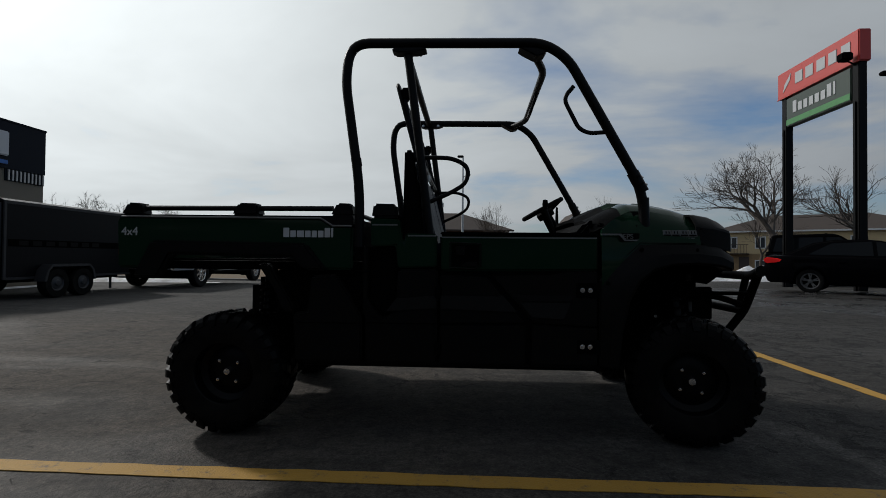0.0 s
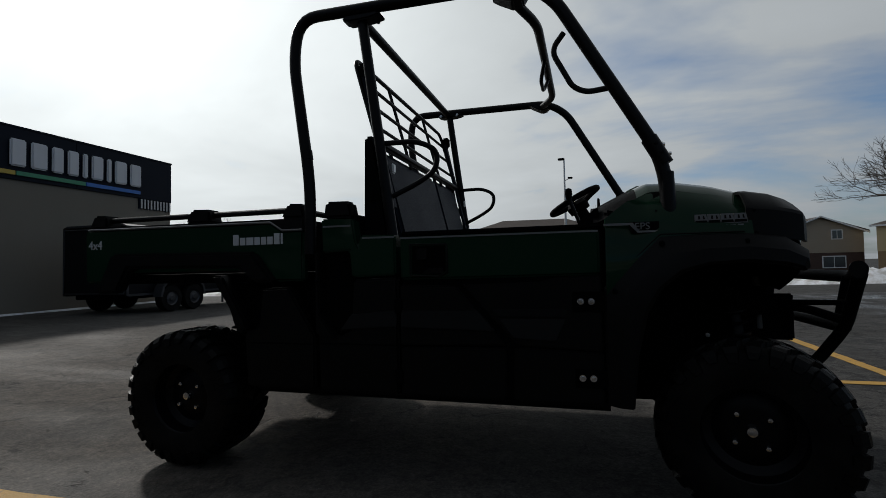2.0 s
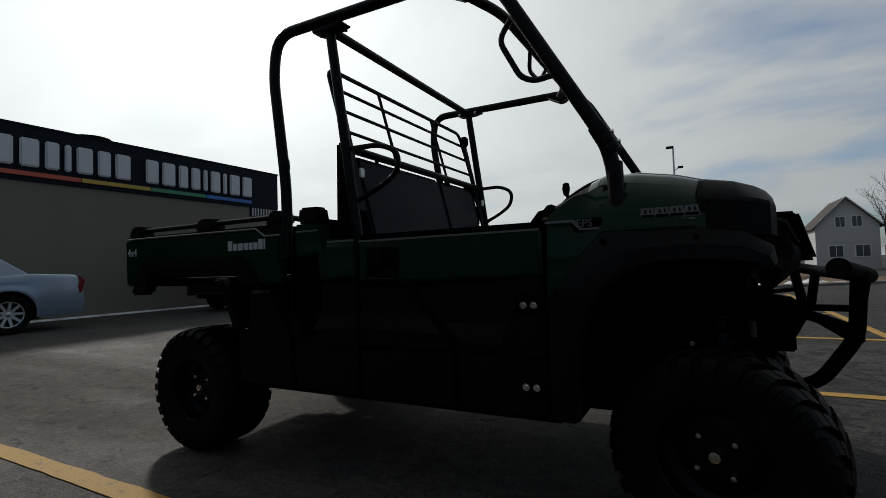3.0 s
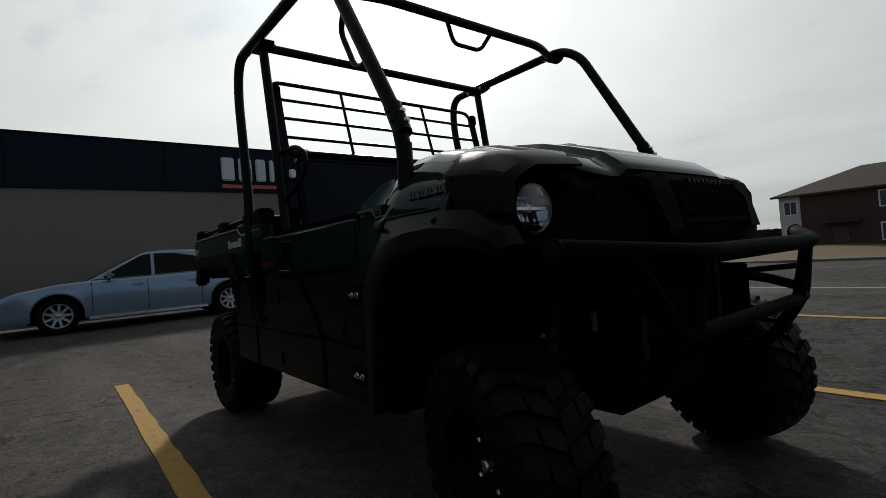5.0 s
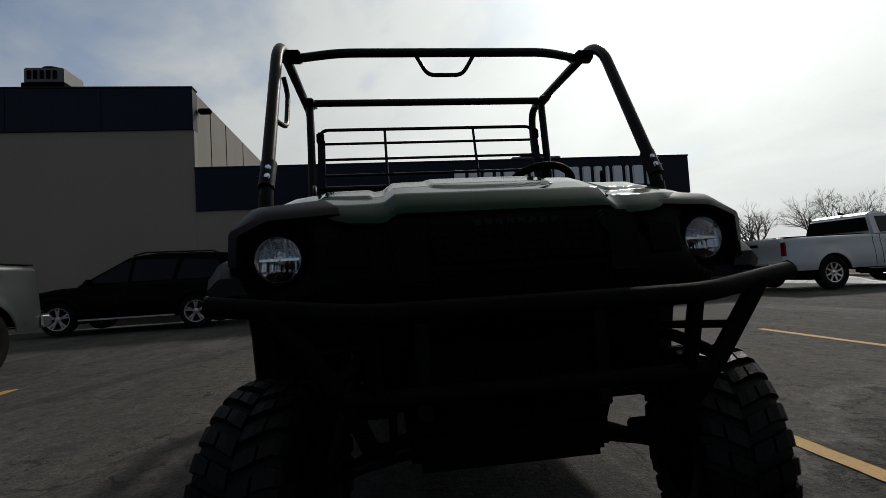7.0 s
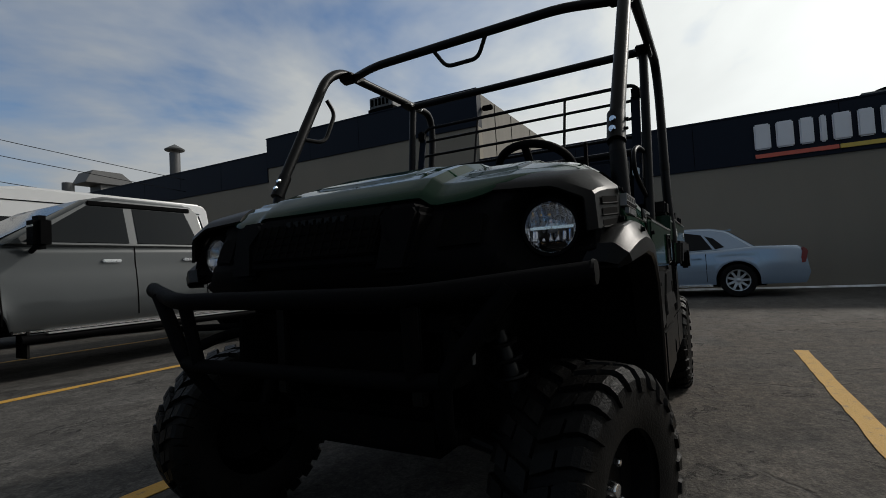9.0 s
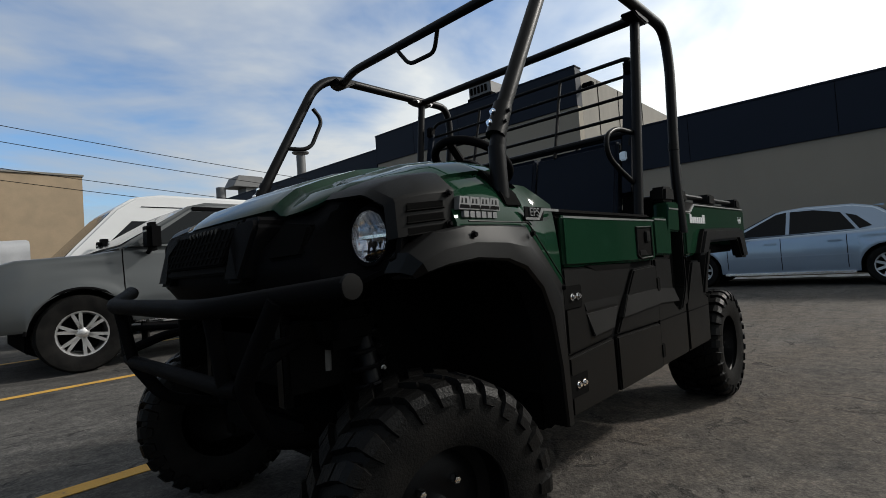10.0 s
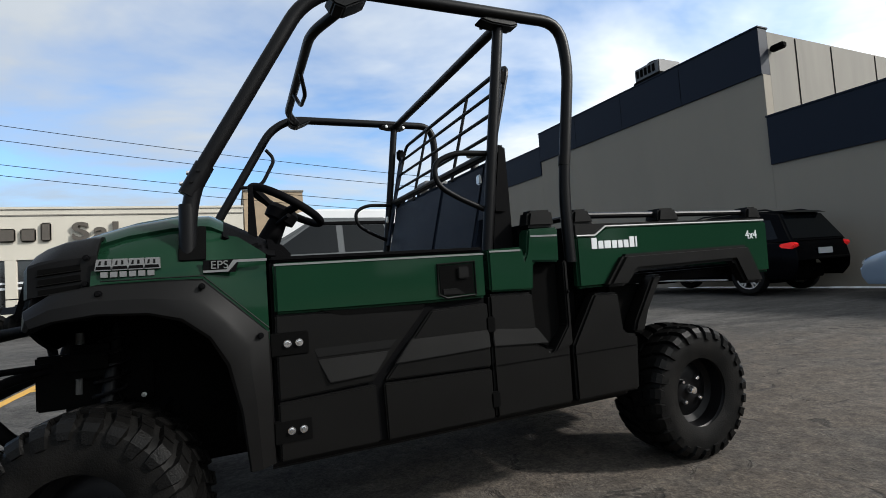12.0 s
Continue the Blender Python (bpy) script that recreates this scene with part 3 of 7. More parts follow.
def utv_wheel(x, s, width, steer=0.0):
    """Knobbly tyre on a black steel rim; s is the side (+1 left, -1 right)."""
    yo = 0.776                    # outer face
    yc = yo - width / 2
    R = 0.305
    q = R / 0.325
    prof = []
    for r, d in ((0.165, -0.46), (0.20, -0.50), (0.255, -0.52), (0.290, -0.49), (0.306, -0.40), (0.310, -0.2), (0.311, 0),
                 (0.310, 0.2), (0.306, 0.40), (0.290, 0.49), (0.255, 0.52), (0.20, 0.50), (0.165, 0.46)):
        prof.append((r * q, s * (yc + d * width)))
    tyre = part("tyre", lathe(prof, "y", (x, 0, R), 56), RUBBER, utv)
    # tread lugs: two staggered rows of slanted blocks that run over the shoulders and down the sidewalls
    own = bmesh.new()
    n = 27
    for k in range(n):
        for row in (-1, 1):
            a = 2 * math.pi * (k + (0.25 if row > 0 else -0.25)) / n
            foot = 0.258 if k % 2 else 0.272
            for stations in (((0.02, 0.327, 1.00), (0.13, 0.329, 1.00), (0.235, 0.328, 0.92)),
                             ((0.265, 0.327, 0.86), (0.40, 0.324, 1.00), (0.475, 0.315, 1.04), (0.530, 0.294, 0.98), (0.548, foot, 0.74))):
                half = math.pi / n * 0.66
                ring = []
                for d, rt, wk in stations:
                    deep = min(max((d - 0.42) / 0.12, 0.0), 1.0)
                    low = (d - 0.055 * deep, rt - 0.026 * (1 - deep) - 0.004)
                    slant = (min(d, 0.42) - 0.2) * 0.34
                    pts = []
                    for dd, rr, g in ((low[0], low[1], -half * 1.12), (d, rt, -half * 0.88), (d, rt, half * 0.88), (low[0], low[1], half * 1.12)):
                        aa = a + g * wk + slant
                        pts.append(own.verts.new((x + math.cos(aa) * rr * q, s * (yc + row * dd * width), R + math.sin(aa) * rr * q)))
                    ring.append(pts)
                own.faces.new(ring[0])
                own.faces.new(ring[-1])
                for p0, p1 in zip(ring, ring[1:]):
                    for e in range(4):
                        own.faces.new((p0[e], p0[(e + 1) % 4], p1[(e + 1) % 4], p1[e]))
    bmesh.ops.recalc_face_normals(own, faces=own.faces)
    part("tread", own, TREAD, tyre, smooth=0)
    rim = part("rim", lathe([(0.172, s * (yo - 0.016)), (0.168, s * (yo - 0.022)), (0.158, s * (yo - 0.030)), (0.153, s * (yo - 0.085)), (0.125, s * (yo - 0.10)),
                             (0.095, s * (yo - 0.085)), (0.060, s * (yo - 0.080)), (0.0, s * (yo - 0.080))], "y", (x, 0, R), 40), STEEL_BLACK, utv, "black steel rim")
    made = [tyre, rim]
    part("hub_cap", lathe([(0, s * (yo - 0.048)), (0.016, s * (yo - 0.050)), (0.020, s * (yo - 0.058)), (0.022, s * (yo - 0.079)), (0, s * (yo - 0.079))], "y", (x, 0, R), 16), CHROME, rim)
    for k in range(4):
        a = 0.7 + k * math.pi / 2
        part("lug_nut", lathe([(0, s * (yo - 0.058)), (0.008, s * (yo - 0.060)), (0.012, s * (yo - 0.066)), (0.012, s * (yo - 0.079)), (0, s * (yo - 0.079))],
                              "y", (x + math.cos(a) * 0.068, 0, R + math.sin(a) * 0.068), 6), CHROME, rim)


    # turn the whole wheel about its upright steering axis
    turn = Matrix.Translation((x, s * 0.62, 0)) @ Matrix.Rotation(radians(steer), 4, "Z") @ Matrix.Translation((-x, -s * 0.62, 0))
    for ob in made + list(tyre.children) + list(rim.children):
        ob.data.transform(turn)
        TRUE_SIZE.add(ob)


for wx, ww, st in ((0.0, 0.27, 0.0), (AXLE, 0.23, -15.0)):
    for sd in (1, -1):
        utv_wheel(wx, sd, ww, st)

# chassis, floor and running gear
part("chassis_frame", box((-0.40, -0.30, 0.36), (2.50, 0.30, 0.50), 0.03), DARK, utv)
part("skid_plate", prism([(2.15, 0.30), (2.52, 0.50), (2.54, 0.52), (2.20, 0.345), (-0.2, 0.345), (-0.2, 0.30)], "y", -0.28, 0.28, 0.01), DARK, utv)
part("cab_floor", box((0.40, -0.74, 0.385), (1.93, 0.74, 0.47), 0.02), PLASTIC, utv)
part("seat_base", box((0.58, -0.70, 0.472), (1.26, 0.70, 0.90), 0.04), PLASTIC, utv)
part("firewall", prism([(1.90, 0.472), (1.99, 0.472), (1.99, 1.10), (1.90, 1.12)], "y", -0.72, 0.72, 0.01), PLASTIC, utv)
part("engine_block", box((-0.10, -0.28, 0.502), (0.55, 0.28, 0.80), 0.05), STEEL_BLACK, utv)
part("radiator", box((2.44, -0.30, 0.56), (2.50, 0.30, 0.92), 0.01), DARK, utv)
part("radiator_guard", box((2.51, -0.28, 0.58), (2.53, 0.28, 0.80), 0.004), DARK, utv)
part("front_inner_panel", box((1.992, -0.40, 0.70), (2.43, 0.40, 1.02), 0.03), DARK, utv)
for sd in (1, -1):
    # near-black liners added to block light and keep the wheel openings dark
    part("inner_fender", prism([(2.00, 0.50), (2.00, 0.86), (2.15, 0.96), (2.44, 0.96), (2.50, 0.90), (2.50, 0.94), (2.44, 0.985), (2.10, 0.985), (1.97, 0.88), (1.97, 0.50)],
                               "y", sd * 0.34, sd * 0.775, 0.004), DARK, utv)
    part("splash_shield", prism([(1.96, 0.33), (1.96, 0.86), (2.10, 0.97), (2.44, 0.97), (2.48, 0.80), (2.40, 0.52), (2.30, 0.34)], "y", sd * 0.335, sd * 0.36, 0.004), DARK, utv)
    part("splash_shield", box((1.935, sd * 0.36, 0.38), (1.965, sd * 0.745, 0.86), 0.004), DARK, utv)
    for x in (2.30, 2.42):
        part("suspension_arm", tube([(x - 0.02, sd * 0.26, 0.42), (AXLE, sd * 0.62, 0.30)], 0.018, 10), STEEL_BLACK, utv)
        part("suspension_arm", tube([(x - 0.10, sd * 0.28, 0.60), (AXLE - 0.02, sd * 0.62, 0.44)], 0.016, 10), STEEL_BLACK, utv)
    for x0, z1, y1 in ((AXLE + 0.06, 0.92, 0.36), (0.12, 0.84, 0.42)):
        a, b = Vector((x0, sd * 0.54, 0.40)), Vector((x0 - 0.03, sd * y1, z1))
        shock = part("shock_absorber", tube([a, b], 0.026, 12), STEEL_BLACK, utv)
        coil = [a.lerp(b, 0.28 + 0.6 * i / 84) + Vector((math.cos(i * 0.524) * 0.045, math.sin(i * 0.524) * 0.045, 0)) for i in range(85)]
        part("coil_spring", tube(coil, 0.007, 6), STEEL_BLACK, shock)
        part("knuckle", box((x0 - 0.12, sd * 0.52, 0.24), (x0 - 0.02, sd * 0.60, 0.46), 0.02), STEEL_BLACK, utv)
    part("drive_shaft", tube([(AXLE, sd * 0.2, 0.40), (AXLE, sd * 0.60, 0.325)], 0.022, 10), STEEL_BLACK, utv)
    part("rear_arm", tube([(0.50, sd * 0.30, 0.42), (0.02, sd * 0.52, 0.32)], 0.03, 10), STEEL_BLACK, utv)
    part("radiator_stay", tube([(2.490, sd * 0.395, 0.640), (2.484, sd * 0.395, 0.850)], 0.0135, 12), STAY_GREY, utv)
    for x, z in ((2.585, 0.742), (2.398, 0.764), (2.388, 0.748), (2.412, 0.752), (2.300, 0.610)):
        bolt((x, sd * 0.404, z), 0.009, "y", sd, utv, ZINC)
    part("bolt_plate", box((2.27, sd * 0.375, 0.595), (2.61, sd * 0.404, 0.78), 0.006), DARK, utv)
    part("tow_bracket", box((2.53, sd * 0.24, 0.53), (2.56, sd * 0.28, 0.82), 0.004), PLASTIC_GREY, utv)
part("rear_axle_housing", tube([(0, -0.55, 0.325), (0, 0.55, 0.325)], 0.05, 14), STEEL_BLACK, utv)

# hood and front
ZC = [(1.88, 1.165), (1.98, 1.216), (2.06, 1.254), (2.16, 1.251), (2.28, 1.229), (2.40, 1.191), (2.50, 1.154), (2.56, 1.134), (2.63, 1.110), (2.70, 1.09)]


def nose_x(y):
    return 2.675 - 0.145 * min(abs(y) / 0.74, 1.0) ** 2.3


def hood_edge(y):
    """Where the green skin ends: the nose in the middle, further back behind the lamps."""
    return lerp_table([(0, nose_x(y) - 0.165), (0.36, nose_x(y) - 0.160), (0.46, nose_x(y) - 0.135), (0.53, 2.475), (0.60, 2.440), (0.66, 2.395), (0.72, 2.362)], abs(y))


def lip(y):
    """How far the green skin rolls down over the nose, as a share of its full drop."""
    return lerp_table([(0, 1), (0.36, 1), (0.46, 0.85), (0.52, 0.45), (0.60, 0.25), (0.72, 0.2)], abs(y))


def ease(d, w):
    t = min(1.0, max(0.0, d / w))
    return t * t * (3 - 2 * t)


def relief(x, a):
    """Pressed shapes of the skin: a long raised tongue in the middle and a flat pad on each side."""
    tongue = 0.007 * ease(0.20 - a, 0.022) * ease(x - 2.10, 0.03) * ease(2.475 - 1.1 * a * a - x, 0.022)
    pad = 0.007 * ease(a - 0.375, 0.010) * ease(0.530 - a, 0.010) * ease(x - 2.12, 0.012) * ease(2.43 - 0.25 * (a - 0.375) - x, 0.014)
    return tongue + pad


def hood_z(x, y):
    a = abs(y)
    dip = lerp_table([(0, 0), (0.275, 0.002), (0.305, 0.004), (0.335, 0.026), (0.36, 0.030), (0.54, 0.033), (0.62, 0.045), (0.66, 0.060), (0.72, 0.10)], a)
    return lerp_table(ZC, x) - dip + relief(x, a)


def hood_skin(x0, nx=48):
    half = [0.0, 0.06, 0.12, 0.16, 0.176, 0.183, 0.189, 0.195, 0.202, 0.23, 0.26, 0.275, 0.29, 0.305, 0.335, 0.345, 0.36, 0.374, 0.380, 0.386, 0.40, 0.44, 0.48, 0.518, 0.524, 0.531, 0.54, 0.58, 0.62, 0.66, 0.70]
    ys = [-v for v in half[:0:-1]] + half
    rows = []
    for i in range(nx + 1):
        rows.append([(x0 + (hood_edge(y) - x0) * i / nx, y, hood_z(x0 + (hood_edge(y) - x0) * i / nx, y)) for y in ys])
    # the lip that rolls over the nose
    for dx, dz in ((0.006, -0.004), (0.028, -0.020), (0.050, -0.037), (0.064, -0.051), (0.068, -0.060)):
        x_at = [hood_edge(y) for y in ys]
        rows.append([(x + dx * lip(y), y, hood_z(x, y) + dz * lip(y)) for x, y in zip(x_at, ys)])
    return rows


def corner_panel(sd):
    """Boxy black panel between lamp and hood side, with dark strips painted for shaded slots."""
    rows = []
    for x, pts in ((2.312, ((0.560, 1.118), (0.690, 1.110), (0.708, 1.104), (0.757, 1.060), (0.761, 1.052), (0.762, 0.958))),
                   (2.330, ((0.550, 1.121), (0.690, 1.110), (0.708, 1.103), (0.757, 1.057), (0.762, 1.049), (0.763, 0.957))),
                   (2.400, ((0.500, 1.114), (0.680, 1.098), (0.697, 1.092), (0.746, 1.049), (0.750, 1.041), (0.753, 0.951))),
                   (2.452, ((0.470, 1.092), (0.655, 1.082), (0.674, 1.076), (0.735, 1.039), (0.740, 1.031), (0.744, 0.945))),
                   (2.478, ((0.455, 1.078), (0.640, 1.068), (0.660, 1.062), (0.728, 1.030), (0.733, 1.022), (0.737, 0.942))),
                   (2.492, ((0.450, 1.062), (0.630, 1.052), (0.650, 1.046), (0.708, 1.018), (0.712, 1.010), (0.716, 0.938)))):
        rows.append([(x, sd * y, z) for y, z in pts])
    panel = part("vent_panel", loft(rows, thick=0.010 * sd), FLARE, utv, "black plastic panel with side vents", smooth=22)
    TRUE_SIZE.add(panel)

    def face(x, z):
        return 0.7625 - 0.16 * max(0.0, x - 2.33)

    for z in (1.022, 0.994, 0.966):
        slope = lambda x: z - 0.10 * (x - 2.345)
        rows = [[(x, sd * (face(x, z) + o), slope(x) + dz) for dz, o in ((-0.007, 0.0016), (0.0, 0.0016), (0.007, 0.0016))] for x in (2.352, 2.40, 2.452)]
        # dark strip on the face, coloured like the shade in a slot
        TRUE_SIZE.add(part("vent_slot", loft(rows, thick=0.001), DARK, panel))
        rows = [[(x, sd * (face(x, z) + o), slope(x) + dz) for dz, o in ((-0.013, 0.001), (-0.010, 0.006), (-0.0075, 0.001))] for x in (2.350, 2.40, 2.455)]
        TRUE_SIZE.add(part("vent_lip", loft(rows, thick=0.001), PLASTIC_GREY, panel))
    for x, z in ((2.336, 1.045), (2.340, 0.972)):
        TRUE_SIZE.add(bolt((x, sd * 0.764, z), 0.009, "y", sd, panel, PLASTIC))


def fender_flare(sd):
    """Wide moulding round the front wheel that swells outwards to the wheel opening."""
    outer = ((2.490, 0.866), (2.480, 0.908), (2.415, 0.950), (2.305, 0.968), (2.17, 0.970), (2.045, 0.968), (1.955, 0.880), (1.864, 0.793), (1.864, 0.590), (1.864, 0.385))
    inner = ((2.470, 0.850), (2.455, 0.860), (2.405, 0.872), (2.305, 0.882), (2.185, 0.874), (2.105, 0.848), (2.035, 0.790), (1.990, 0.705), (1.957, 0.560), (1.940, 0.385))
    reach = (0.745, 0.768, 0.783, 0.787, 0.786, 0.784, 0.783, 0.780, 0.778, 0.776)
    rows = []
    for (ox, oz), (ix, iz), y in zip(outer, inner, reach):
        row = [(ox, sd * (y - 0.05), oz), (ox, sd * (y - 0.004), oz)]
        for f, out in ((0.05, 0.003), (0.40, 0.022), (0.52, 0.030), (0.93, 0.034), (1.0, 0.028)):
            row.append((ox + (ix - ox) * f, sd * (y + out), oz + (iz - oz) * f))
        row.append((ix, sd * (y - 0.045), iz))
        rows.append(row)
    flare = part("fender_flare", loft(rows, thick=0.006 * sd), FLARE, utv, "wide black plastic fender flare", smooth=24)
    TRUE_SIZE.add(flare)
    for x, z, y in ((2.302, 0.942, 0.806), (2.048, 0.944, 0.803), (1.893, 0.782, 0.798)):
        TRUE_SIZE.add(bolt((x, sd * y, z), 0.010, "y", sd, flare, PLASTIC))
    TRUE_SIZE.add(part("edge_stripe", tube([(1.867, sd * 0.787, 0.803), (2.045, sd * 0.790, 0.976), (2.30, sd * 0.792, 0.976)], 0.0022, 6), PLASTIC_GREY, flare))


def build_hood():
    rows = hood_skin(2.02)
    hood = part("hood", loft(rows, thick=-0.012), GREEN, utv, "glossy dark green hood", smooth=24)
    # dark joint line at the foot of the plateau
    for sd in (1, -1):
        rr = []
        for i in range(14):
            x, y = 2.06 + 0.40 * i / 13, sd * (0.341 + 0.012 * i / 13)
            rr.append([(x, v, hood_z(x, v) + h) for v, h in ((y - 0.0025, 0.0015), (y, 0.002), (y + 0.0025, 0.0015))])
        part("hood_crease", loft(rr, thick=-0.002), DARK, hood)
    # thin dark line across the hood near its rear edge
    rr = []
    for j in range(41):
        y = -0.66 + 1.32 * j / 40
        rr.append([(x, y, hood_z(x, y) + 0.0015) for x in (2.086, 2.094)])
    part("hood_joint", loft(rr, thick=-0.001), DARK, hood)
    for sd in (1, -1):
        part("hood_bolt", lathe([(0, 0.006), (0.012, 0.005), (0.016, 0.0), (0, -0.005)], "z", (2.435, sd * 0.255, hood_z(2.435, 0.255) + 0.002), 14), PLASTIC, hood)
    part("hood_latch", lathe([(0, 0.012), (0.022, 0.010), (0.026, 0.0), (0, -0.005)], "z", (2.10, 0.10, hood_z(2.10, 0.10) + 0.002), 16), PLASTIC, hood)
    # dashboard cowl behind the hood
    rr = []
    for i in range(8):
        x = 1.86 + (2.025 - 1.86) * i / 7
        rr.append([(x, y, hood_z(x, y) - 0.012) for y in [-.72 + 1.44 * j / 24 for j in range(25)]])
    part("cowl", loft(rr, thick=-0.02), PLASTIC, utv, "matt black cowl panel")
    part("dashboard", prism([(1.80, 0.98), (1.79, 1.06), (1.845, 1.125), (1.90, 1.135), (1.90, 0.80), (1.84, 0.80)], "y", -0.70, 0.70, 0.02), PLASTIC, utv)
    for sd in (1, -1):
        # side of the hood, from the shoulder down to the fender
        rr = []
        for i in range(13):
            x = 1.895 + (2.362 - 1.895) * i / 12
            zt = hood_z(x, 0.70) if x > 2.02 else lerp_table([(1.895, 1.075), (1.97, 1.135), (2.02, hood_z(2.02, 0.70))], x)
            yt = 0.70 if x > 2.02 else lerp_table([(1.895, 0.785), (1.97, 0.745), (2.02, 0.70)], x)
            zb = lerp_table([(1.895, 0.80), (2.08, 0.985), (2.362, 0.985)], x)
            pts = []
            for t in (0, 0.12, 0.3, 0.55, 0.8, 1.0):
                y = yt + (0.808 - yt) * (1 - (1 - t) ** 2.2)
                pts.append((x, sd * y, zt + (zb - zt) * t))
            rr.append(pts)
        side = part("hood_side", loft(rr, thick=0.012 * sd), GREEN, utv, "glossy green side panel", smooth=50)
        corner_panel(sd)
        fender_flare(sd)
        # proud dark block stands in for the shaded hood pocket of the roll cage foot
        part("cage_pocket", prism([(sd * 0.69, 1.062), (sd * 0.797, 1.062), (sd * 0.779, 1.10), (sd * 0.750, 1.13), (sd * 0.730, 1.157), (sd * 0.708, 1.178), (sd * 0.69, 1.18)], "x", 2.066, 2.142, 0.003), DARK, utv)
        # badges of the model and a stripe
        part("stripe", prism([(1.892, 1.050), (1.98, 1.050), (2.005, 1.022), (2.075, 1.022), (2.075, 1.029), (2.01, 1.029), (1.99, 1.058), (1.892, 1.058)],
                             "y", sd * 0.806, sd * 0.812), SILVER_DECAL, side)
        for i in range(4):
            x = 2.194 + i * 0.040
            badge = part("model_badge", prism([(x - 0.006, 1.044), (x + 0.037, 1.044), (x + 0.031, 1.077), (x - 0.004, 1.077)], "y", sd * 0.780, sd * 0.806), SILVER_DECAL, side)
            part("badge_shade", prism([(x - 0.003, 1.047), (x + 0.034, 1.047), (x + 0.032, 1.056), (x - 0.002, 1.056)], "y", sd * 0.800, sd * 0.8068), PLASTIC, badge)
            part("badge_shade", prism([(x + 0.006, 1.060), (x + 0.012, 1.060), (x + 0.011, 1.072), (x + 0.006, 1.072)], "y", sd * 0.800, sd * 0.8068), PLASTIC_GREY, badge)
            part("badge_shade", prism([(x + 0.021, 1.060), (x + 0.027, 1.060), (x + 0.024, 1.072), (x + 0.020, 1.072)], "y", sd * 0.800, sd * 0.8068), PLASTIC_GREY, badge)
        for i in range(6):
            x = 2.204 + i * 0.023
            part("model_badge", box((x, sd * 0.798, 1.024), (x + 0.017, sd * 0.8085, 1.040)), SILVER_DECAL, side)
        part("sticker", prism([(1.985, 1.020), (2.075, 1.020), (2.075, 1.060), (1.972, 1.060)], "y", sd * 0.806, sd * 0.8105), PLASTIC, side)
        w = words("EPS", 0.035, 0.002)
        if sd > 0:
            w = moved(w, Matrix.Translation((2.055, 0.812, 1.033)) @ Euler((radians(90), 0, radians(180))).to_matrix().to_4x4())
        else:
            w = moved(w, Matrix.Translation((1.995, -0.812, 1.033)) @ Euler((radians(90), 0, 0)).to_matrix().to_4x4())
        part("lettering", w, SILVER_DECAL, side, smooth=0)

    # black fascia across the nose, dished where the lamps sit
    rows = []
    for j in range(77):
        y = -0.755 + 1.51 * j / 76
        xf = nose_x(y)
        ay = abs(y)
        zt = hood_z(hood_edge(min(ay, 0.70)), min(ay, 0.70)) - 0.058 * lip(ay)
        c = min(ay / 0.74, 1.0)
        tab = [(0.80, -0.12 + 0.05 * c), (0.845, -0.055 + 0.02 * c), (0.885, -0.012), (0.925, -0.004), (0.98, -0.018), (zt - 0.02, -0.082), (zt, -0.096)]
        row = []
        for i in range(21):
            z0 = lerp_table([(0, 0.80), (0.52, 0.80), (0.70, 0.925), (0.76, 0.935)], ay)
            z = z0 + (zt - z0) * i / 20
            d = math.hypot((ay - 0.640) * 0.95, z - 0.992)
            dish = 0.085 * min(1.0, max(0.0, (0.108 - d) / 0.03))
            row.append((xf + lerp_table(tab, z) - dish, y, z))
        rows.append(row)
    fas = part("fascia", loft(rows, thick=0.012), PLASTIC, utv, "black plastic front fascia", smooth=40)
    part("grille_opening", prism([(-0.225, 0.95), (0.225, 0.95), (0.235, 1.045), (0.22, 1.06), (-0.22, 1.06), (-0.235, 1.045)], "x", 2.60, 2.690, 0.006, off=lambda u, v: 0.004 - max(0, v - 0.95) * 0.42), DARK, fas)
    for z in (0.975, 0.998, 1.021):
        part("grille_bar", box((2.686 - (z - 0.95) * 0.42, -0.225, z - 0.004), (2.698 - (z - 0.95) * 0.42, 0.225, z + 0.004), 0.002), DARK, fas)
    for k in range(14):
        y = -0.21 + 0.42 * k / 13
        part("grille_bar", prism([(y - 0.003, 0.96), (y + 0.003, 0.96), (y + 0.003, 1.055), (y - 0.003, 1.055)], "x", 2.684, 2.694, off=lambda u, v: 0.004 - max(0, v - 0.95) * 0.42), DARK, fas)
    part("grille_lip", prism([(-0.24, 0.925), (0.24, 0.925), (0.235, 0.948), (-0.235, 0.948)], "x", 2.62, 2.686, 0.006), PLASTIC, fas)
    part("grille_bridge", prism([(-0.23, 1.034), (0.23, 1.034), (0.24, 1.078), (-0.24, 1.078)], "x", 2.56, 2.688, 0.008, off=lambda u, v: 0.002 - max(0, v - 0.95) * 0.42), PLASTIC, fas)
    # maker's badge as plain blocks
    for k in range(8):
        y = -0.105 + 0.21 * k / 7
        part("badge", box((2.630, y - 0.011, 1.046), (2.654, y + 0.011, 1.064), 0.002), STEEL_BLACK, fas)
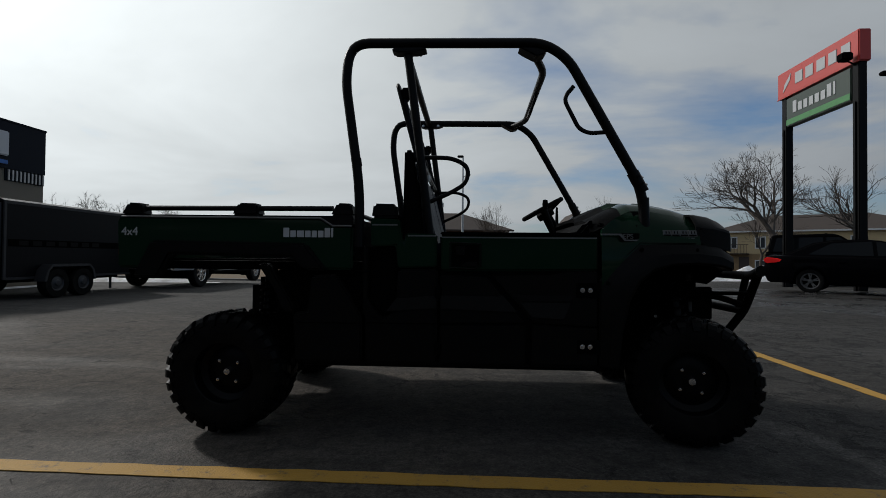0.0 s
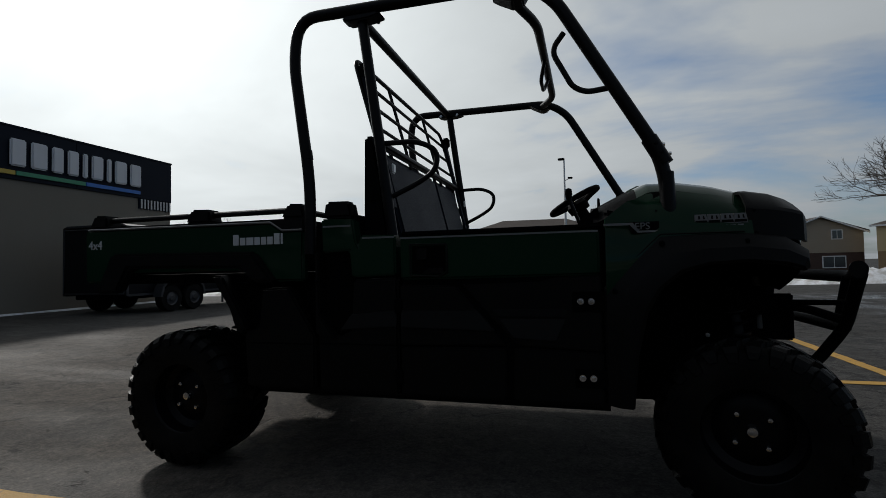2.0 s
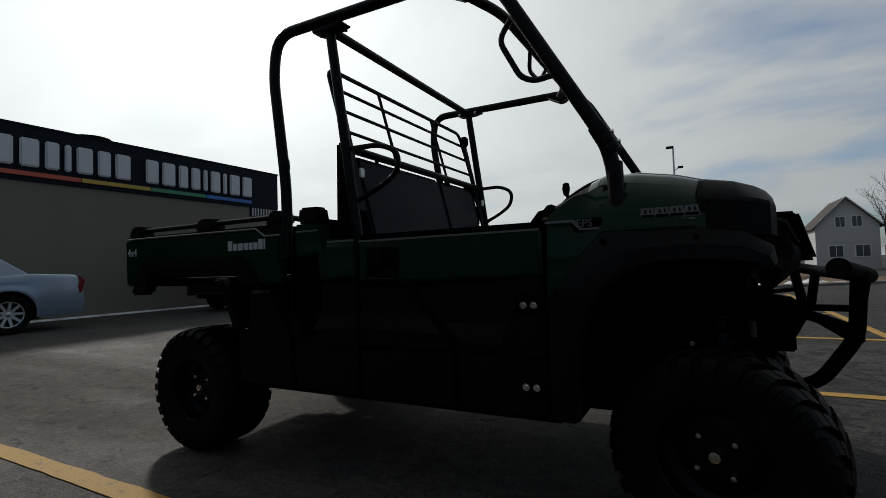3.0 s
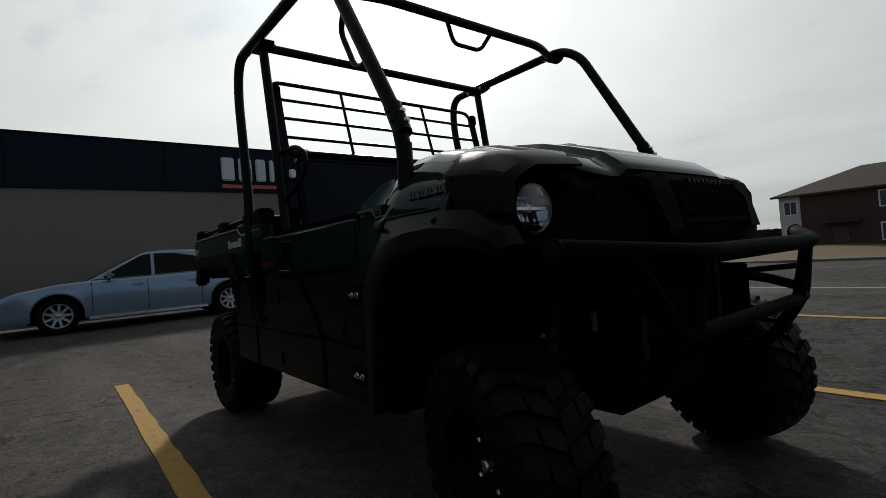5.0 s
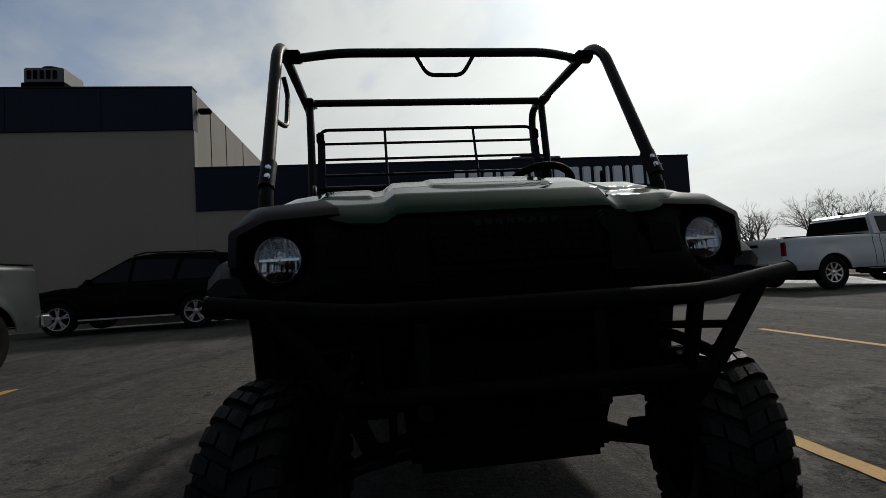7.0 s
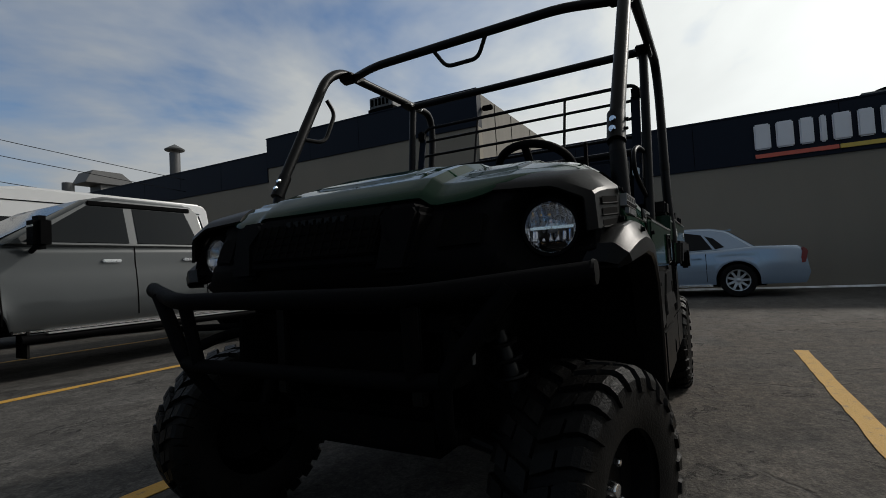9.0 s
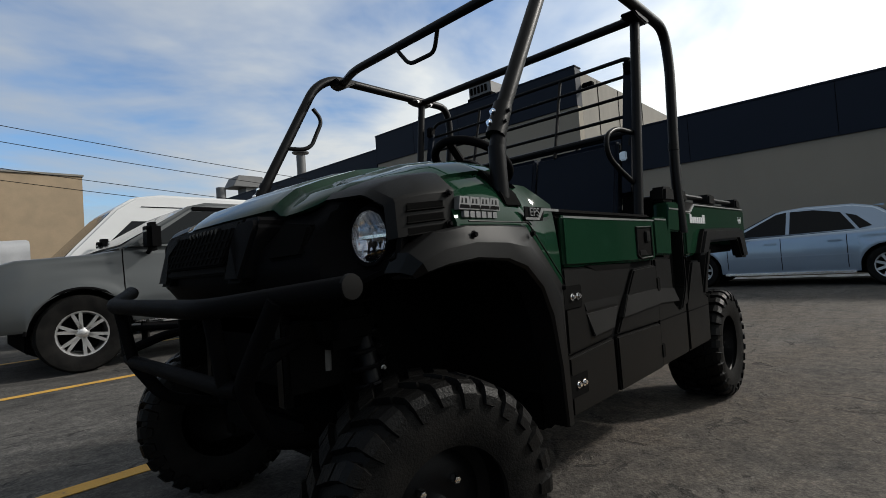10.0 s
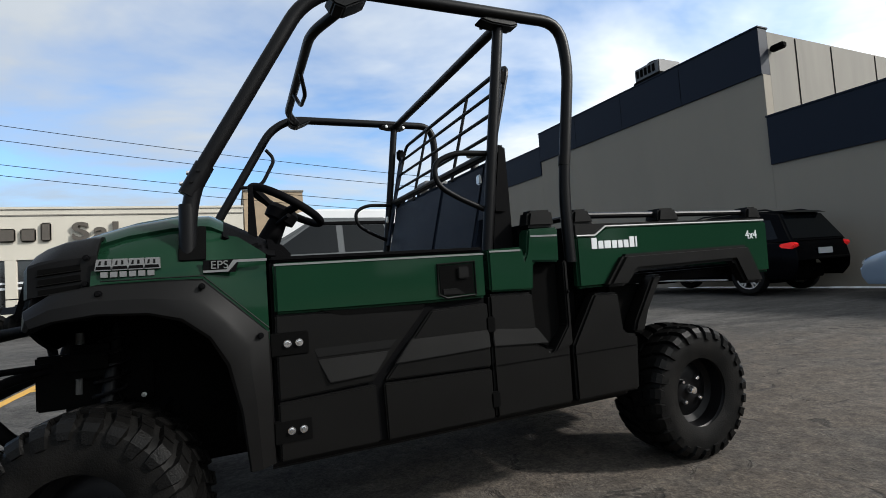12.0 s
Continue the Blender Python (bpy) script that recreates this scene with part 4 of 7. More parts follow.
    for sd in (1, -1):
        part("grille_pillar", prism([(sd * 0.225, 0.90), (sd * 0.325, 0.90), (sd * 0.352, 1.055), (sd * 0.335, 1.075), (sd * 0.245, 1.078), (sd * 0.215, 1.05), (sd * 0.240, 1.0)],
                                    "x", 2.56, 2.690, 0.012, off=lambda u, v: 0.004 - max(0, v - 0.95) * 0.42), PLASTIC, fas)
        part("side_intake", prism([(sd * 0.385, 0.95), (sd * 0.505, 0.955), (sd * 0.505, 1.035), (sd * 0.395, 1.050)], "x", 2.55, 2.66, 0.008,
                                  off=lambda u, v: nose_x(u) - 2.658 - (v - 0.95) * 0.42), DARK, fas)
        # head lamp: bezel, reflector, lens; turned outwards a little
        m = Matrix.Translation((2.450, sd * 0.640, 0.992)) @ Euler((0, 0, radians(sd * 3))).to_matrix().to_4x4() @ Matrix.Scale(0.92, 4)
        part("lamp_bezel", moved(lathe([(0.0705, 0.062), (0.078, 0.064), (0.086, 0.05), (0.100, 0.02), (0.100, -0.06), (0.070, -0.06)], "x", seg=36), m), PLASTIC, fas)
        lamp = part("headlight", moved(lathe([(0.0, 0.006), (0.02, 0.005), (0.045, 0.018), (0.062, 0.042), (0.069, 0.062), (0.071, 0.05), (0.06, 0.0), (0, -0.02)], "x", seg=36), m),
                    CHROME, fas, "round headlight with a faceted bright reflector")
        part("bulb", moved(lathe([(0, 0.045), (0.012, 0.04), (0.014, 0.01), (0, 0.0)], "x", seg=14), m), ALU, lamp)
        # pressed facets: upright flutes in two tiers
        facets = []
        for i in range(25):
            row = []
            for j in range(37):
                a, b = -0.068 + 0.136 * j / 36, -0.068 + 0.136 * i / 24
                q = math.hypot(a, b)
                if q > 0.066:
                    a, b = a * 0.066 / q, b * 0.066 / q
                flute = 0.0045 * abs(math.sin(a / 0.0085 * math.pi / 2 + (0.8 if b > 0 else 0)))
                step = 0.004 * (math.floor((b + 0.068) / 0.034) % 2)
                row.append((0.012 + 7.5 * min(q, 0.066) ** 2 + flute + step, a, b))
            facets.append(row)
        part("reflector_facets", moved(loft(facets), m), REFLECTOR, lamp, smooth=12)
        part("reflector_shelf", moved(box((0.02, -0.060, -0.004), (0.044, 0.060, 0.004), 0.001), m), CHROME, lamp)
        ln = part("lens", moved(lathe([(0.0, 0.078), (0.03, 0.076), (0.055, 0.070), (0.0695, 0.061), (0.0695, 0.057), (0.055, 0.066), (0.03, 0.072), (0, 0.074)], "x", seg=36), m), LENS, lamp, "clear lens")
        ln.visible_shadow = False
    # chin below the fascia
    part("chin", box((2.36, -0.48, 0.70), (2.53, 0.48, 0.81), 0.03), DARK, utv)


build_hood()

# front brush bar
part("bumper_bar", tube([(2.665, -0.775, 0.880), (2.81, -0.41, 0.845), (2.81, 0.41, 0.845), (2.665, 0.775, 0.880)], 0.0245, 14, 0.08), PLASTIC, utv)
part("bumper_crossbar", tube([(2.756, -0.455, 0.655), (2.762, -0.38, 0.650), (2.762, 0.38, 0.650), (2.756, 0.455, 0.655)], 0.021, 14, 0.05), PLASTIC, utv)
for sd in (1, -1):
    part("bumper_cap", lathe([(0, 0.006), (0.026, 0.004), (0.028, -0.003), (0, -0.003)], "y", (2.662, sd * 0.779, 0.880), 16), PLASTIC_GREY, utv)
    part("bumper_hoop", tube([(2.738, sd * 0.620, 0.862), (2.756, sd * 0.455, 0.655), (2.665, sd * 0.405, 0.500), (2.50, sd * 0.365, 0.445)], 0.022, 14, 0.05), PLASTIC, utv)
    part("bumper_arm", tube([(2.55, sd * 0.38, 0.745), (2.746, sd * 0.555, 0.755)], 0.011, 10), PLASTIC, utv)
    part("bumper_brace", tube([(2.752, sd * 0.480, 0.680), (2.64, sd * 0.43, 0.725), (2.55, sd * 0.38, 0.735)], 0.017, 10, 0.05), PLASTIC, utv)
    part("bumper_stay", tube([(2.795, sd * 0.40, 0.845), (2.762, sd * 0.385, 0.652)], 0.019, 12), PLASTIC, utv)

# ---- cabin sides ----
def cabin_side(s):
    """Door, sill and rear quarter on one side (s = +1 left, -1 right)."""
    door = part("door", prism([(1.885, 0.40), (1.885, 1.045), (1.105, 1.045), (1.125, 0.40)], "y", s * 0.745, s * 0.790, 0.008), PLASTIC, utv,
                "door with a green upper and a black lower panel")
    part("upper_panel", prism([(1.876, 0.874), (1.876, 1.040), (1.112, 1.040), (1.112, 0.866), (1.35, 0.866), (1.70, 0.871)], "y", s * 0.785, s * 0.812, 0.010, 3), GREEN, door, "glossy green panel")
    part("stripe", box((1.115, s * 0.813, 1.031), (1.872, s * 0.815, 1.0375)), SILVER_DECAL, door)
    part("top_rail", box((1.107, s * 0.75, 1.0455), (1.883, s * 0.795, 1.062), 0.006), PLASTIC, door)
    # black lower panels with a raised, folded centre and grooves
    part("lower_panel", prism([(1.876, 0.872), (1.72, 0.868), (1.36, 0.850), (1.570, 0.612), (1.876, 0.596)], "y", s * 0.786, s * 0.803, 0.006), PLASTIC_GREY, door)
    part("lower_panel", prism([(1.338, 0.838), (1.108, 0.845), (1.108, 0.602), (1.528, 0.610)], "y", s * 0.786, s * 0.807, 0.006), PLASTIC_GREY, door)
    # dark strip stands in for the shadow below the green panel
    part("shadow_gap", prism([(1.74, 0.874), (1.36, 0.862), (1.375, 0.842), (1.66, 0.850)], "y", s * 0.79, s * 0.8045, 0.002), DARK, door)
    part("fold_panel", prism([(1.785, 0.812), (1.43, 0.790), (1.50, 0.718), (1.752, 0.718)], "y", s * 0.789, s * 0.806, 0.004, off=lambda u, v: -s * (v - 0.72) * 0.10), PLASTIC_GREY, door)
    # the lower folds are coloured lighter, as if lit from above
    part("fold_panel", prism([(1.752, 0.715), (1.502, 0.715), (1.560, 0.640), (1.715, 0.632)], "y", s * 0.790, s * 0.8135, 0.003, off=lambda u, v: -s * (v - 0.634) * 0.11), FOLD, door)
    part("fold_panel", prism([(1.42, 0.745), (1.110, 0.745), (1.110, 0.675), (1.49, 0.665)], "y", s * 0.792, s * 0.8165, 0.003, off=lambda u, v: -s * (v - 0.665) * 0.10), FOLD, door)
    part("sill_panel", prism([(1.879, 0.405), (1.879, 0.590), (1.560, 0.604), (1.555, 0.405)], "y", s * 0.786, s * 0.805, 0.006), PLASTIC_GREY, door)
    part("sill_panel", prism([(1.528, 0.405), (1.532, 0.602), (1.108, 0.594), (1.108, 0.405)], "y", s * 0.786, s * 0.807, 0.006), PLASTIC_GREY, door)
    rec = part("handle_recess", prism([(1.305, 0.895), (1.305, 1.000), (1.160, 1.005), (1.160, 0.885), (1.275, 0.880)], "y", s * 0.806, s * 0.8145, 0.004), DARK, door)
    part("recess_frame", tube([(1.308, s * 0.815, 0.893), (1.308, s * 0.815, 1.003), (1.157, s * 0.815, 1.008), (1.157, s * 0.815, 0.882), (1.276, s * 0.815, 0.877)], 0.0045, 6, closed=True), PLASTIC_GREY, rec)
    part("latch", box((1.185, s * 0.813, 0.945), (1.230, s * 0.824, 0.990), 0.004), PLASTIC_GREY, rec)
    part("recess_floor", prism([(1.292, 0.890), (1.20, 0.887), (1.235, 0.912), (1.292, 0.912)], "y", s * 0.813, s * 0.818, 0.002), PLASTIC_GREY, rec)
    for z in (0.778, 0.500):
        h = part("hinge", box((1.775, s * 0.795, z - 0.040), (1.895, s * 0.8075, z + 0.036), 0.004), DARK, door)
        for x in (1.805, 1.842):
            bolt((x, s * 0.8075, z), 0.0125, "y", s, h)
    for z in (0.76, 0.475):
        part("rear_hinge", box((1.082, s * 0.79, z - 0.03), (1.118, s * 0.811, z + 0.03), 0.004), DARK, door)
    # rear quarter
    q = part("quarter_panel", prism([(1.095, 0.40), (1.095, 0.875), (0.895, 0.870), (0.885, 0.66), (0.83, 0.625), (0.73, 0.655), (0.735, 0.40)], "y", s * 0.735, s * 0.797, 0.010), PLASTIC_GREY, utv, "black lower quarter panel")
    # same lit tone painted on the quarter panel's fold
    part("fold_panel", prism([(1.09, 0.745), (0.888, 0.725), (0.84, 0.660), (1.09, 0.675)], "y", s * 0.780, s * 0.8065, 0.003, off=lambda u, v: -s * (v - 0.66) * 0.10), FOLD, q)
    part("groove", box((0.74, s * 0.790, 0.596), (1.09, s * 0.7985, 0.602)), DARK, q)
    part("green_panel", prism([(1.090, 0.885), (1.090, 1.050), (0.935, 1.055), (0.925, 1.010), (0.915, 1.03), (0.90, 1.125), (0.755, 1.13), (0.760, 0.985), (0.885, 0.99), (0.895, 0.878)],
                              "y", s * 0.735, s * 0.806, 0.008), GREEN, q, "green quarter panel")
    part("stripe", box((0.945, s * 0.807, 1.038), (1.085, s * 0.8085, 1.045)), SILVER_DECAL, q)
    part("stripe", box((0.765, s * 0.807, 1.092), (0.893, s * 0.8085, 1.099)), SILVER_DECAL, q)
    part("shoulder_cover", prism([(0.897, 1.132), (0.882, 1.203), (0.768, 1.206), (0.757, 1.132)], "y", s * 0.72, s * 0.795, 0.012), PLASTIC_GREY, q)
    # solid near-black fills give the gap and the duct opening their shade
    part("inner_filler", box((0.755, s * 0.60, 0.98), (0.895, s * 0.73, 1.15), 0.01), DARK, q)
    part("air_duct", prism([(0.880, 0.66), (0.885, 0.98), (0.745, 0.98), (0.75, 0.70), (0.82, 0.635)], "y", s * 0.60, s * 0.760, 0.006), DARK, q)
    part("duct_rim", prism([(0.742, 0.99), (0.722, 0.99), (0.722, 0.64), (0.82, 0.615), (0.80, 0.64), (0.742, 0.72)], "y", s * 0.74, s * 0.806, 0.006), PLASTIC_GREY, q)
    bolt((0.733, s * 0.806, 0.86), 0.009, "y", s, q, PLASTIC)
    # panel behind the groove, reaching back to the wheel
    r = part("rear_panel", prism([(0.715, 0.40), (0.715, 0.63), (0.585, 0.840), (0.455, 0.835), (0.435, 0.655), (0.360, 0.640), (0.375, 0.40)], "y", s * 0.735, s * 0.797, 0.010), PLASTIC_GREY, utv, "black lower panel ahead of the rear wheel")
    part("groove", box((0.38, s * 0.790, 0.592), (0.71, s * 0.7985, 0.598)), DARK, r)
    part("strut", prism([(0.365, 0.645), (0.345, 0.70), (0.225, 0.895), (0.165, 0.895), (0.265, 0.74), (0.300, 0.645)], "y", s * 0.70, s * 0.78, 0.010), PLASTIC_GREY, r)
    part("sill_bar", tube([(0.40, s * 0.72, 0.385), (1.90, s * 0.72, 0.385)], 0.022, 10), STEEL_BLACK, utv)
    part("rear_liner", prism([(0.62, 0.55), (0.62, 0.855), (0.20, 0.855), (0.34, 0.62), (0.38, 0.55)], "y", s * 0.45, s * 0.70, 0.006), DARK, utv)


for sd in (1, -1):
    cabin_side(sd)

# ---- cargo bed ----
def cargo_bed():
    bed = part("cargo_bed", box((-0.555, -0.72, 0.86), (0.66, 0.72, 0.905), 0.01), PLASTIC, utv, "steel cargo bed with green sides and black posts")
    part("front_board", box((0.63, -0.765, 0.907), (0.665, 0.765, 1.135), 0.006), PLASTIC, bed)
    gate = part("tailgate", box((-0.575, -0.77, 0.875), (-0.545, 0.77, 1.13), 0.008), GREEN, bed, "green tailgate")
    for y in (-0.35, 0.35):
        part("latch", box((-0.59, y - 0.05, 1.05), (-0.576, y + 0.05, 1.09), 0.004), PLASTIC, gate)
    for i in range(9):
        y = -0.64 + 0.16 * i
        part("floor_rib", box((-0.53, y - 0.02, 0.906), (0.62, y + 0.02, 0.916), 0.004), PLASTIC, bed)
    for s in (1, -1):
        panel = part("side_panel", prism([(0.665, 0.865), (0.665, 1.090), (0.560, 1.090), (0.500, 1.128), (-0.555, 1.135), (-0.572, 1.12), (-0.565, 0.865), (-0.44, 0.865), (-0.29, 0.958), (0.385, 0.950), (0.455, 0.865)],
                                         "y", s * 0.755, s * 0.800, 0.012, 3), GREEN, bed, "glossy green bed side")
        part("top_cap", prism([(0.665, 1.092), (0.665, 1.140), (-0.56, 1.145), (-0.56, 1.137), (0.495, 1.130), (0.555, 1.092)], "y", s * 0.735, s * 0.798, 0.004), PLASTIC_GREY, panel)
        part("stripe", tube([(0.66, s * 0.800, 1.089), (0.562, s * 0.800, 1.089), (0.502, s * 0.800, 1.127), (-0.545, s * 0.800, 1.133)], 0.005, 6), SILVER_DECAL, panel)
        band = [(0.540, 0.862), (0.430, 1.000), (-0.370, 1.010), (-0.470, 0.815), (-0.330, 0.818), (-0.265, 0.935), (0.365, 0.925), (0.430, 0.862)]
        part("fender_flare", prism(band, "y", s * 0.77, s * 0.835, 0.014), PLASTIC_GREY, panel, "black plastic rear fender flare")
        # maker's name as plain blocks, in white
        ws = [.030, .028, .036, .028, .026, .028, .028, .010]
        x = 0.585 if s > 0 else 0.310
        for i, w in enumerate(ws):
            hgt = 0.048 if i in (0, 6, 7) else 0.034
            x1 = x - s * w
            part("maker_mark", box((x, s * 0.800, 1.030), (x1, s * 0.8035, 1.030 + hgt), 0.001), WHITE_DECAL, panel)
            x = x1 - s * 0.006
        t = words("4x4", 0.062, 0.0015, 0.95)
        if s > 0:
            t = moved(t, Matrix.Translation((-0.395, 0.801, 1.040)) @ Euler((radians(90), 0, radians(180))).to_matrix().to_4x4())
        else:
            t = moved(t, Matrix.Translation((-0.545, -0.801, 1.035)) @ Euler((radians(90), 0, 0)).to_matrix().to_4x4())
        part("lettering", t, WHITE_DECAL, panel, "white drive lettering", smooth=0)
        for x0, x1 in ((0.665, 0.545), (0.175, 0.030), (-0.440, -0.560)):
            part("bed_post", prism([(x0, 1.142), (x0 - 0.012, 1.205), (x1 + 0.035, 1.208), (x1, 1.142)], "y", s * 0.70, s * 0.790, 0.010), PLASTIC_GREY, bed)
        part("rail", tube([(0.55, s * 0.745, 1.182), (-0.45, s * 0.745, 1.182)], 0.014, 10), STEEL_BLACK, bed)
        part("mud_plate", box((0.40, s * 0.46, 0.70), (0.44, s * 0.72, 0.86), 0.004), DARK, bed)
        part("tail_lamp", box((-0.592, s * 0.70, 0.93), (-0.577, s * 0.76, 1.03), 0.004), RED_LENS, bed)
    part("cross_rail", tube([(0.60, -0.74, 1.182), (0.60, 0.74, 1.182)], 0.014, 10), STEEL_BLACK, bed)
    return bed


cargo_bed()

# ---- roll cage ----
def roll_cage():
    R = 0.0245
    for s in (1, -1):
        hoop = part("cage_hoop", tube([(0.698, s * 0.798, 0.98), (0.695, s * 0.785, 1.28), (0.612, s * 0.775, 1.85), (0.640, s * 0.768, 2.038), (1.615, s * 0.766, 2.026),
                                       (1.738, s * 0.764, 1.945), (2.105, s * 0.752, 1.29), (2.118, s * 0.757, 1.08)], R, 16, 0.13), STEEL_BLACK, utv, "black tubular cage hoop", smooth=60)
        part("cage_band", tube([(0.680, s * 0.783, 1.395), (0.674, s * 0.782, 1.435)], R + 0.0015, 16), PLASTIC_GREY, hoop)
        part("cage_collar", tube([(2.06, s * 0.750, 1.37), (2.112, s * 0.753, 1.27)], R + 0.005, 16), STEEL_BLACK, hoop)
        for z, x in ((1.345, 2.078), (1.310, 2.098)):
            bolt((x + 0.026, s * 0.745, z), 0.011, "x", 1, hoop)
            bolt((x, s * 0.779, z), 0.008, "y", s, hoop, STEEL_BLACK)
        part("cage_foot", tube([(2.113, s * 0.755, 1.24), (2.118, s * 0.762, 1.06)], R + 0.001, 16), STEEL_BLACK, hoop)
        post = part("cage_post", tube([(0.925, s * 0.735, 2.014), (1.065, s * 0.725, 0.93)], 0.0225, 14), STEEL_BLACK, utv, "black cage upright behind the seat")
        part("bracket", prism([(0.845, 1.998), (0.865, 2.016), (1.005, 2.016), (1.03, 2.000), (0.975, 1.988), (0.88, 1.986)], "y", s * 0.705, s * 0.775, 0.006), STEEL_BLACK, post)
        part("bracket", prism([(1.49, 2.010), (1.64, 2.004), (1.62, 1.968), (1.58, 1.958), (1.52, 1.990)], "y", s * 0.68, s * 0.772, 0.006), STEEL_BLACK, hoop)
        for x in (0.87, 0.99):
            bolt((x, s * 0.705, 2.000), 0.010, "y", -s, post, ZINC)
        # grab handle on the front pillar
        if s < 0:
            part("grab_handle", tube([(1.772, s * 0.735, 1.815), (1.722, s * 0.728, 1.755), (1.800, s * 0.725, 1.600), (1.850, s * 0.725, 1.575), (1.928, s * 0.745, 1.575)], 0.011, 10, 0.05), STEEL_BLACK, hoop)
        # hip bar beside the seat
        part("hip_bar", tube([(0.985, s * 0.715, 1.455), (1.16, s * 0.700, 1.455), (1.245, s * 0.690, 1.41), (1.235, s * 0.690, 1.325), (1.16, s * 0.70, 1.275), (1.03, s * 0.715, 1.215)], 0.0115, 12, 0.06), STEEL_BLACK, post)
        # seat belt with its anchor
        belt = part("seat_belt", prism([(0.90, 1.78), (0.915, 1.78), (1.045, 1.18), (1.03, 1.18)], "y", s * 0.655, s * 0.700, 0.001), VINYL, post, "black seat belt webbing")
        part("belt_anchor", box((0.885, s * 0.66, 1.76), (0.935, s * 0.705, 1.83), 0.01), PLASTIC, belt)
        part("belt_buckle", box((1.030, s * 0.655, 1.330), (1.042, s * 0.690, 1.372), 0.005), ZINC, belt, "bright steel belt tongue")
        part("belt_reel", box((0.93, s * 0.63, 1.20), (1.00, s * 0.71, 1.33), 0.012), PLASTIC, post)
    part("rear_cross_tube", tube([(0.915, -0.75, 2.012), (0.915, 0.75, 2.012)], 0.0215, 14), STEEL_BLACK, utv)
    bar = part("front_cross_tube", tube([(1.555, -0.755, 1.995), (1.590, -0.68, 1.985), (1.655, -0.50, 1.978), (1.665, 0.50, 1.978), (1.590, 0.68, 1.985), (1.555, 0.755, 1.995)], 0.0205, 14, 0.08), STEEL_BLACK, utv)
    part("overhead_loop", tube([(1.662, -0.142, 1.968), (1.635, -0.085, 1.880), (1.635, 0.085, 1.880), (1.662, 0.142, 1.968)], 0.010, 10, 0.035), STEEL_BLACK, bar)
    # screen of bars behind the seat
    def gx(z):
        return 0.865 + (1.86 - z) * 0.27
    frame_bar = part("screen_frame", tube([(gx(1.40), -0.690, 1.40), (gx(1.86), -0.690, 1.86), (gx(1.86), 0.690, 1.86), (gx(1.40), 0.690, 1.40)], 0.0105, 10, 0.06), STEEL_BLACK, utv, "black barred screen behind the seat")
    for z in (1.765, 1.66, 1.555, 1.455):
        part("screen_bar", tube([(gx(z), -0.69, z), (gx(z), 0.69, z)], 0.0085, 8), STEEL_BLACK, frame_bar)
    for y in (-0.285, 0.285):
        part("screen_upright", tube([(gx(1.86), y, 1.86), (gx(1.42), y, 1.42)], 0.0085, 8), STEEL_BLACK, frame_bar)
    part("shoulder_bar", tube([(0.975, -0.72, 1.47), (0.975, 0.72, 1.47)], 0.016, 10), STEEL_BLACK, utv)


roll_cage()

# ---- seats and controls ----
for y0, y1 in ((-0.63, 0.163), (0.167, 0.63)):
    seat = part("seat_cushion", box((0.98, y0, 0.90), (1.45, y1, 1.01), 0.045, 4), VINYL, utv, "dark blue-black vinyl seat cushion")
    part("backrest", prism([(1.00, 0.99), (1.085, 0.99), (0.975, 1.435), (0.95, 1.45), (0.895, 1.435)], "y", y0 + 0.004, y1 - 0.004, 0.022, 3), VINYL, utv, "dark blue-black vinyl backrest")
for sd in (1, -1):
    part("belt_cover", prism([(0.90, 0.93), (1.03, 0.93), (1.00, 1.20), (0.955, 1.50), (0.91, 1.50)], "y", sd * 0.634, sd * 0.700, 0.012), PLASTIC, utv)
    part("headrest_post", tube([(0.92, sd * 0.38, 1.43), (0.905, sd * 0.38, 1.50)], 0.01, 8), STEEL_BLACK, utv)


def steering():
    c = Vector((1.779, 0.380, 1.292))
    n = Vector((-0.49, 0, 0.87)).normalized()
    u = Vector((0, 1, 0))
    v = n.cross(u)
    wheel = part("steering_wheel", tube([c + (u * math.cos(a) + v * math.sin(a)) * 0.150 for a in [2 * math.pi * i / 40 for i in range(40)]], 0.0165, 12, closed=True), PLASTIC, utv, "black three-spoke steering wheel", smooth=60)
    for a in (0.25, math.pi - 0.25, -math.pi / 2):
        d = u * math.cos(a) + v * math.sin(a)
        part("spoke", tube([c - n * 0.035 + d * 0.03, c + d * 0.142], 0.016, 8), PLASTIC, wheel)
    part("boss", moved(lathe([(0, 0.012), (0.05, 0.008), (0.065, -0.01), (0.06, -0.05), (0, -0.06)], "z", seg=20), Matrix.Translation(c - n * 0.02) @ n.to_track_quat("Z", "Y").to_matrix().to_4x4()), PLASTIC, wheel)
    part("column", tube([c - n * 0.05, c - n * 0.30], 0.035, 14, taper=0.045), PLASTIC, utv)
    part("lever", tube([c - n * 0.09 + u * 0.03, c - n * 0.06 + u * 0.17 + v * 0.02], 0.008, 8), PLASTIC, utv)
    part("shift_lever", tube([(1.825, 0.06, 1.08), (1.755, 0.075, 1.27)], 0.010, 10), STEEL_BLACK, utv)
    part("shift_knob", lathe([(0, 0.035), (0.016, 0.028), (0.02, 0.0), (0.014, -0.03), (0, -0.035)], "z", (1.753, 0.075, 1.295), 14), PLASTIC, utv)
    part("cowl_post", prism([(1.905, 1.10), (1.940, 1.10), (1.930, 1.33), (1.915, 1.335)], "y", 0.610, 0.622, 0.003), PLASTIC, utv)
    part("ignition_key", box((1.790, 0.47, 1.075), (1.812, 0.485, 1.10), 0.003), ZINC, utv)


steering()

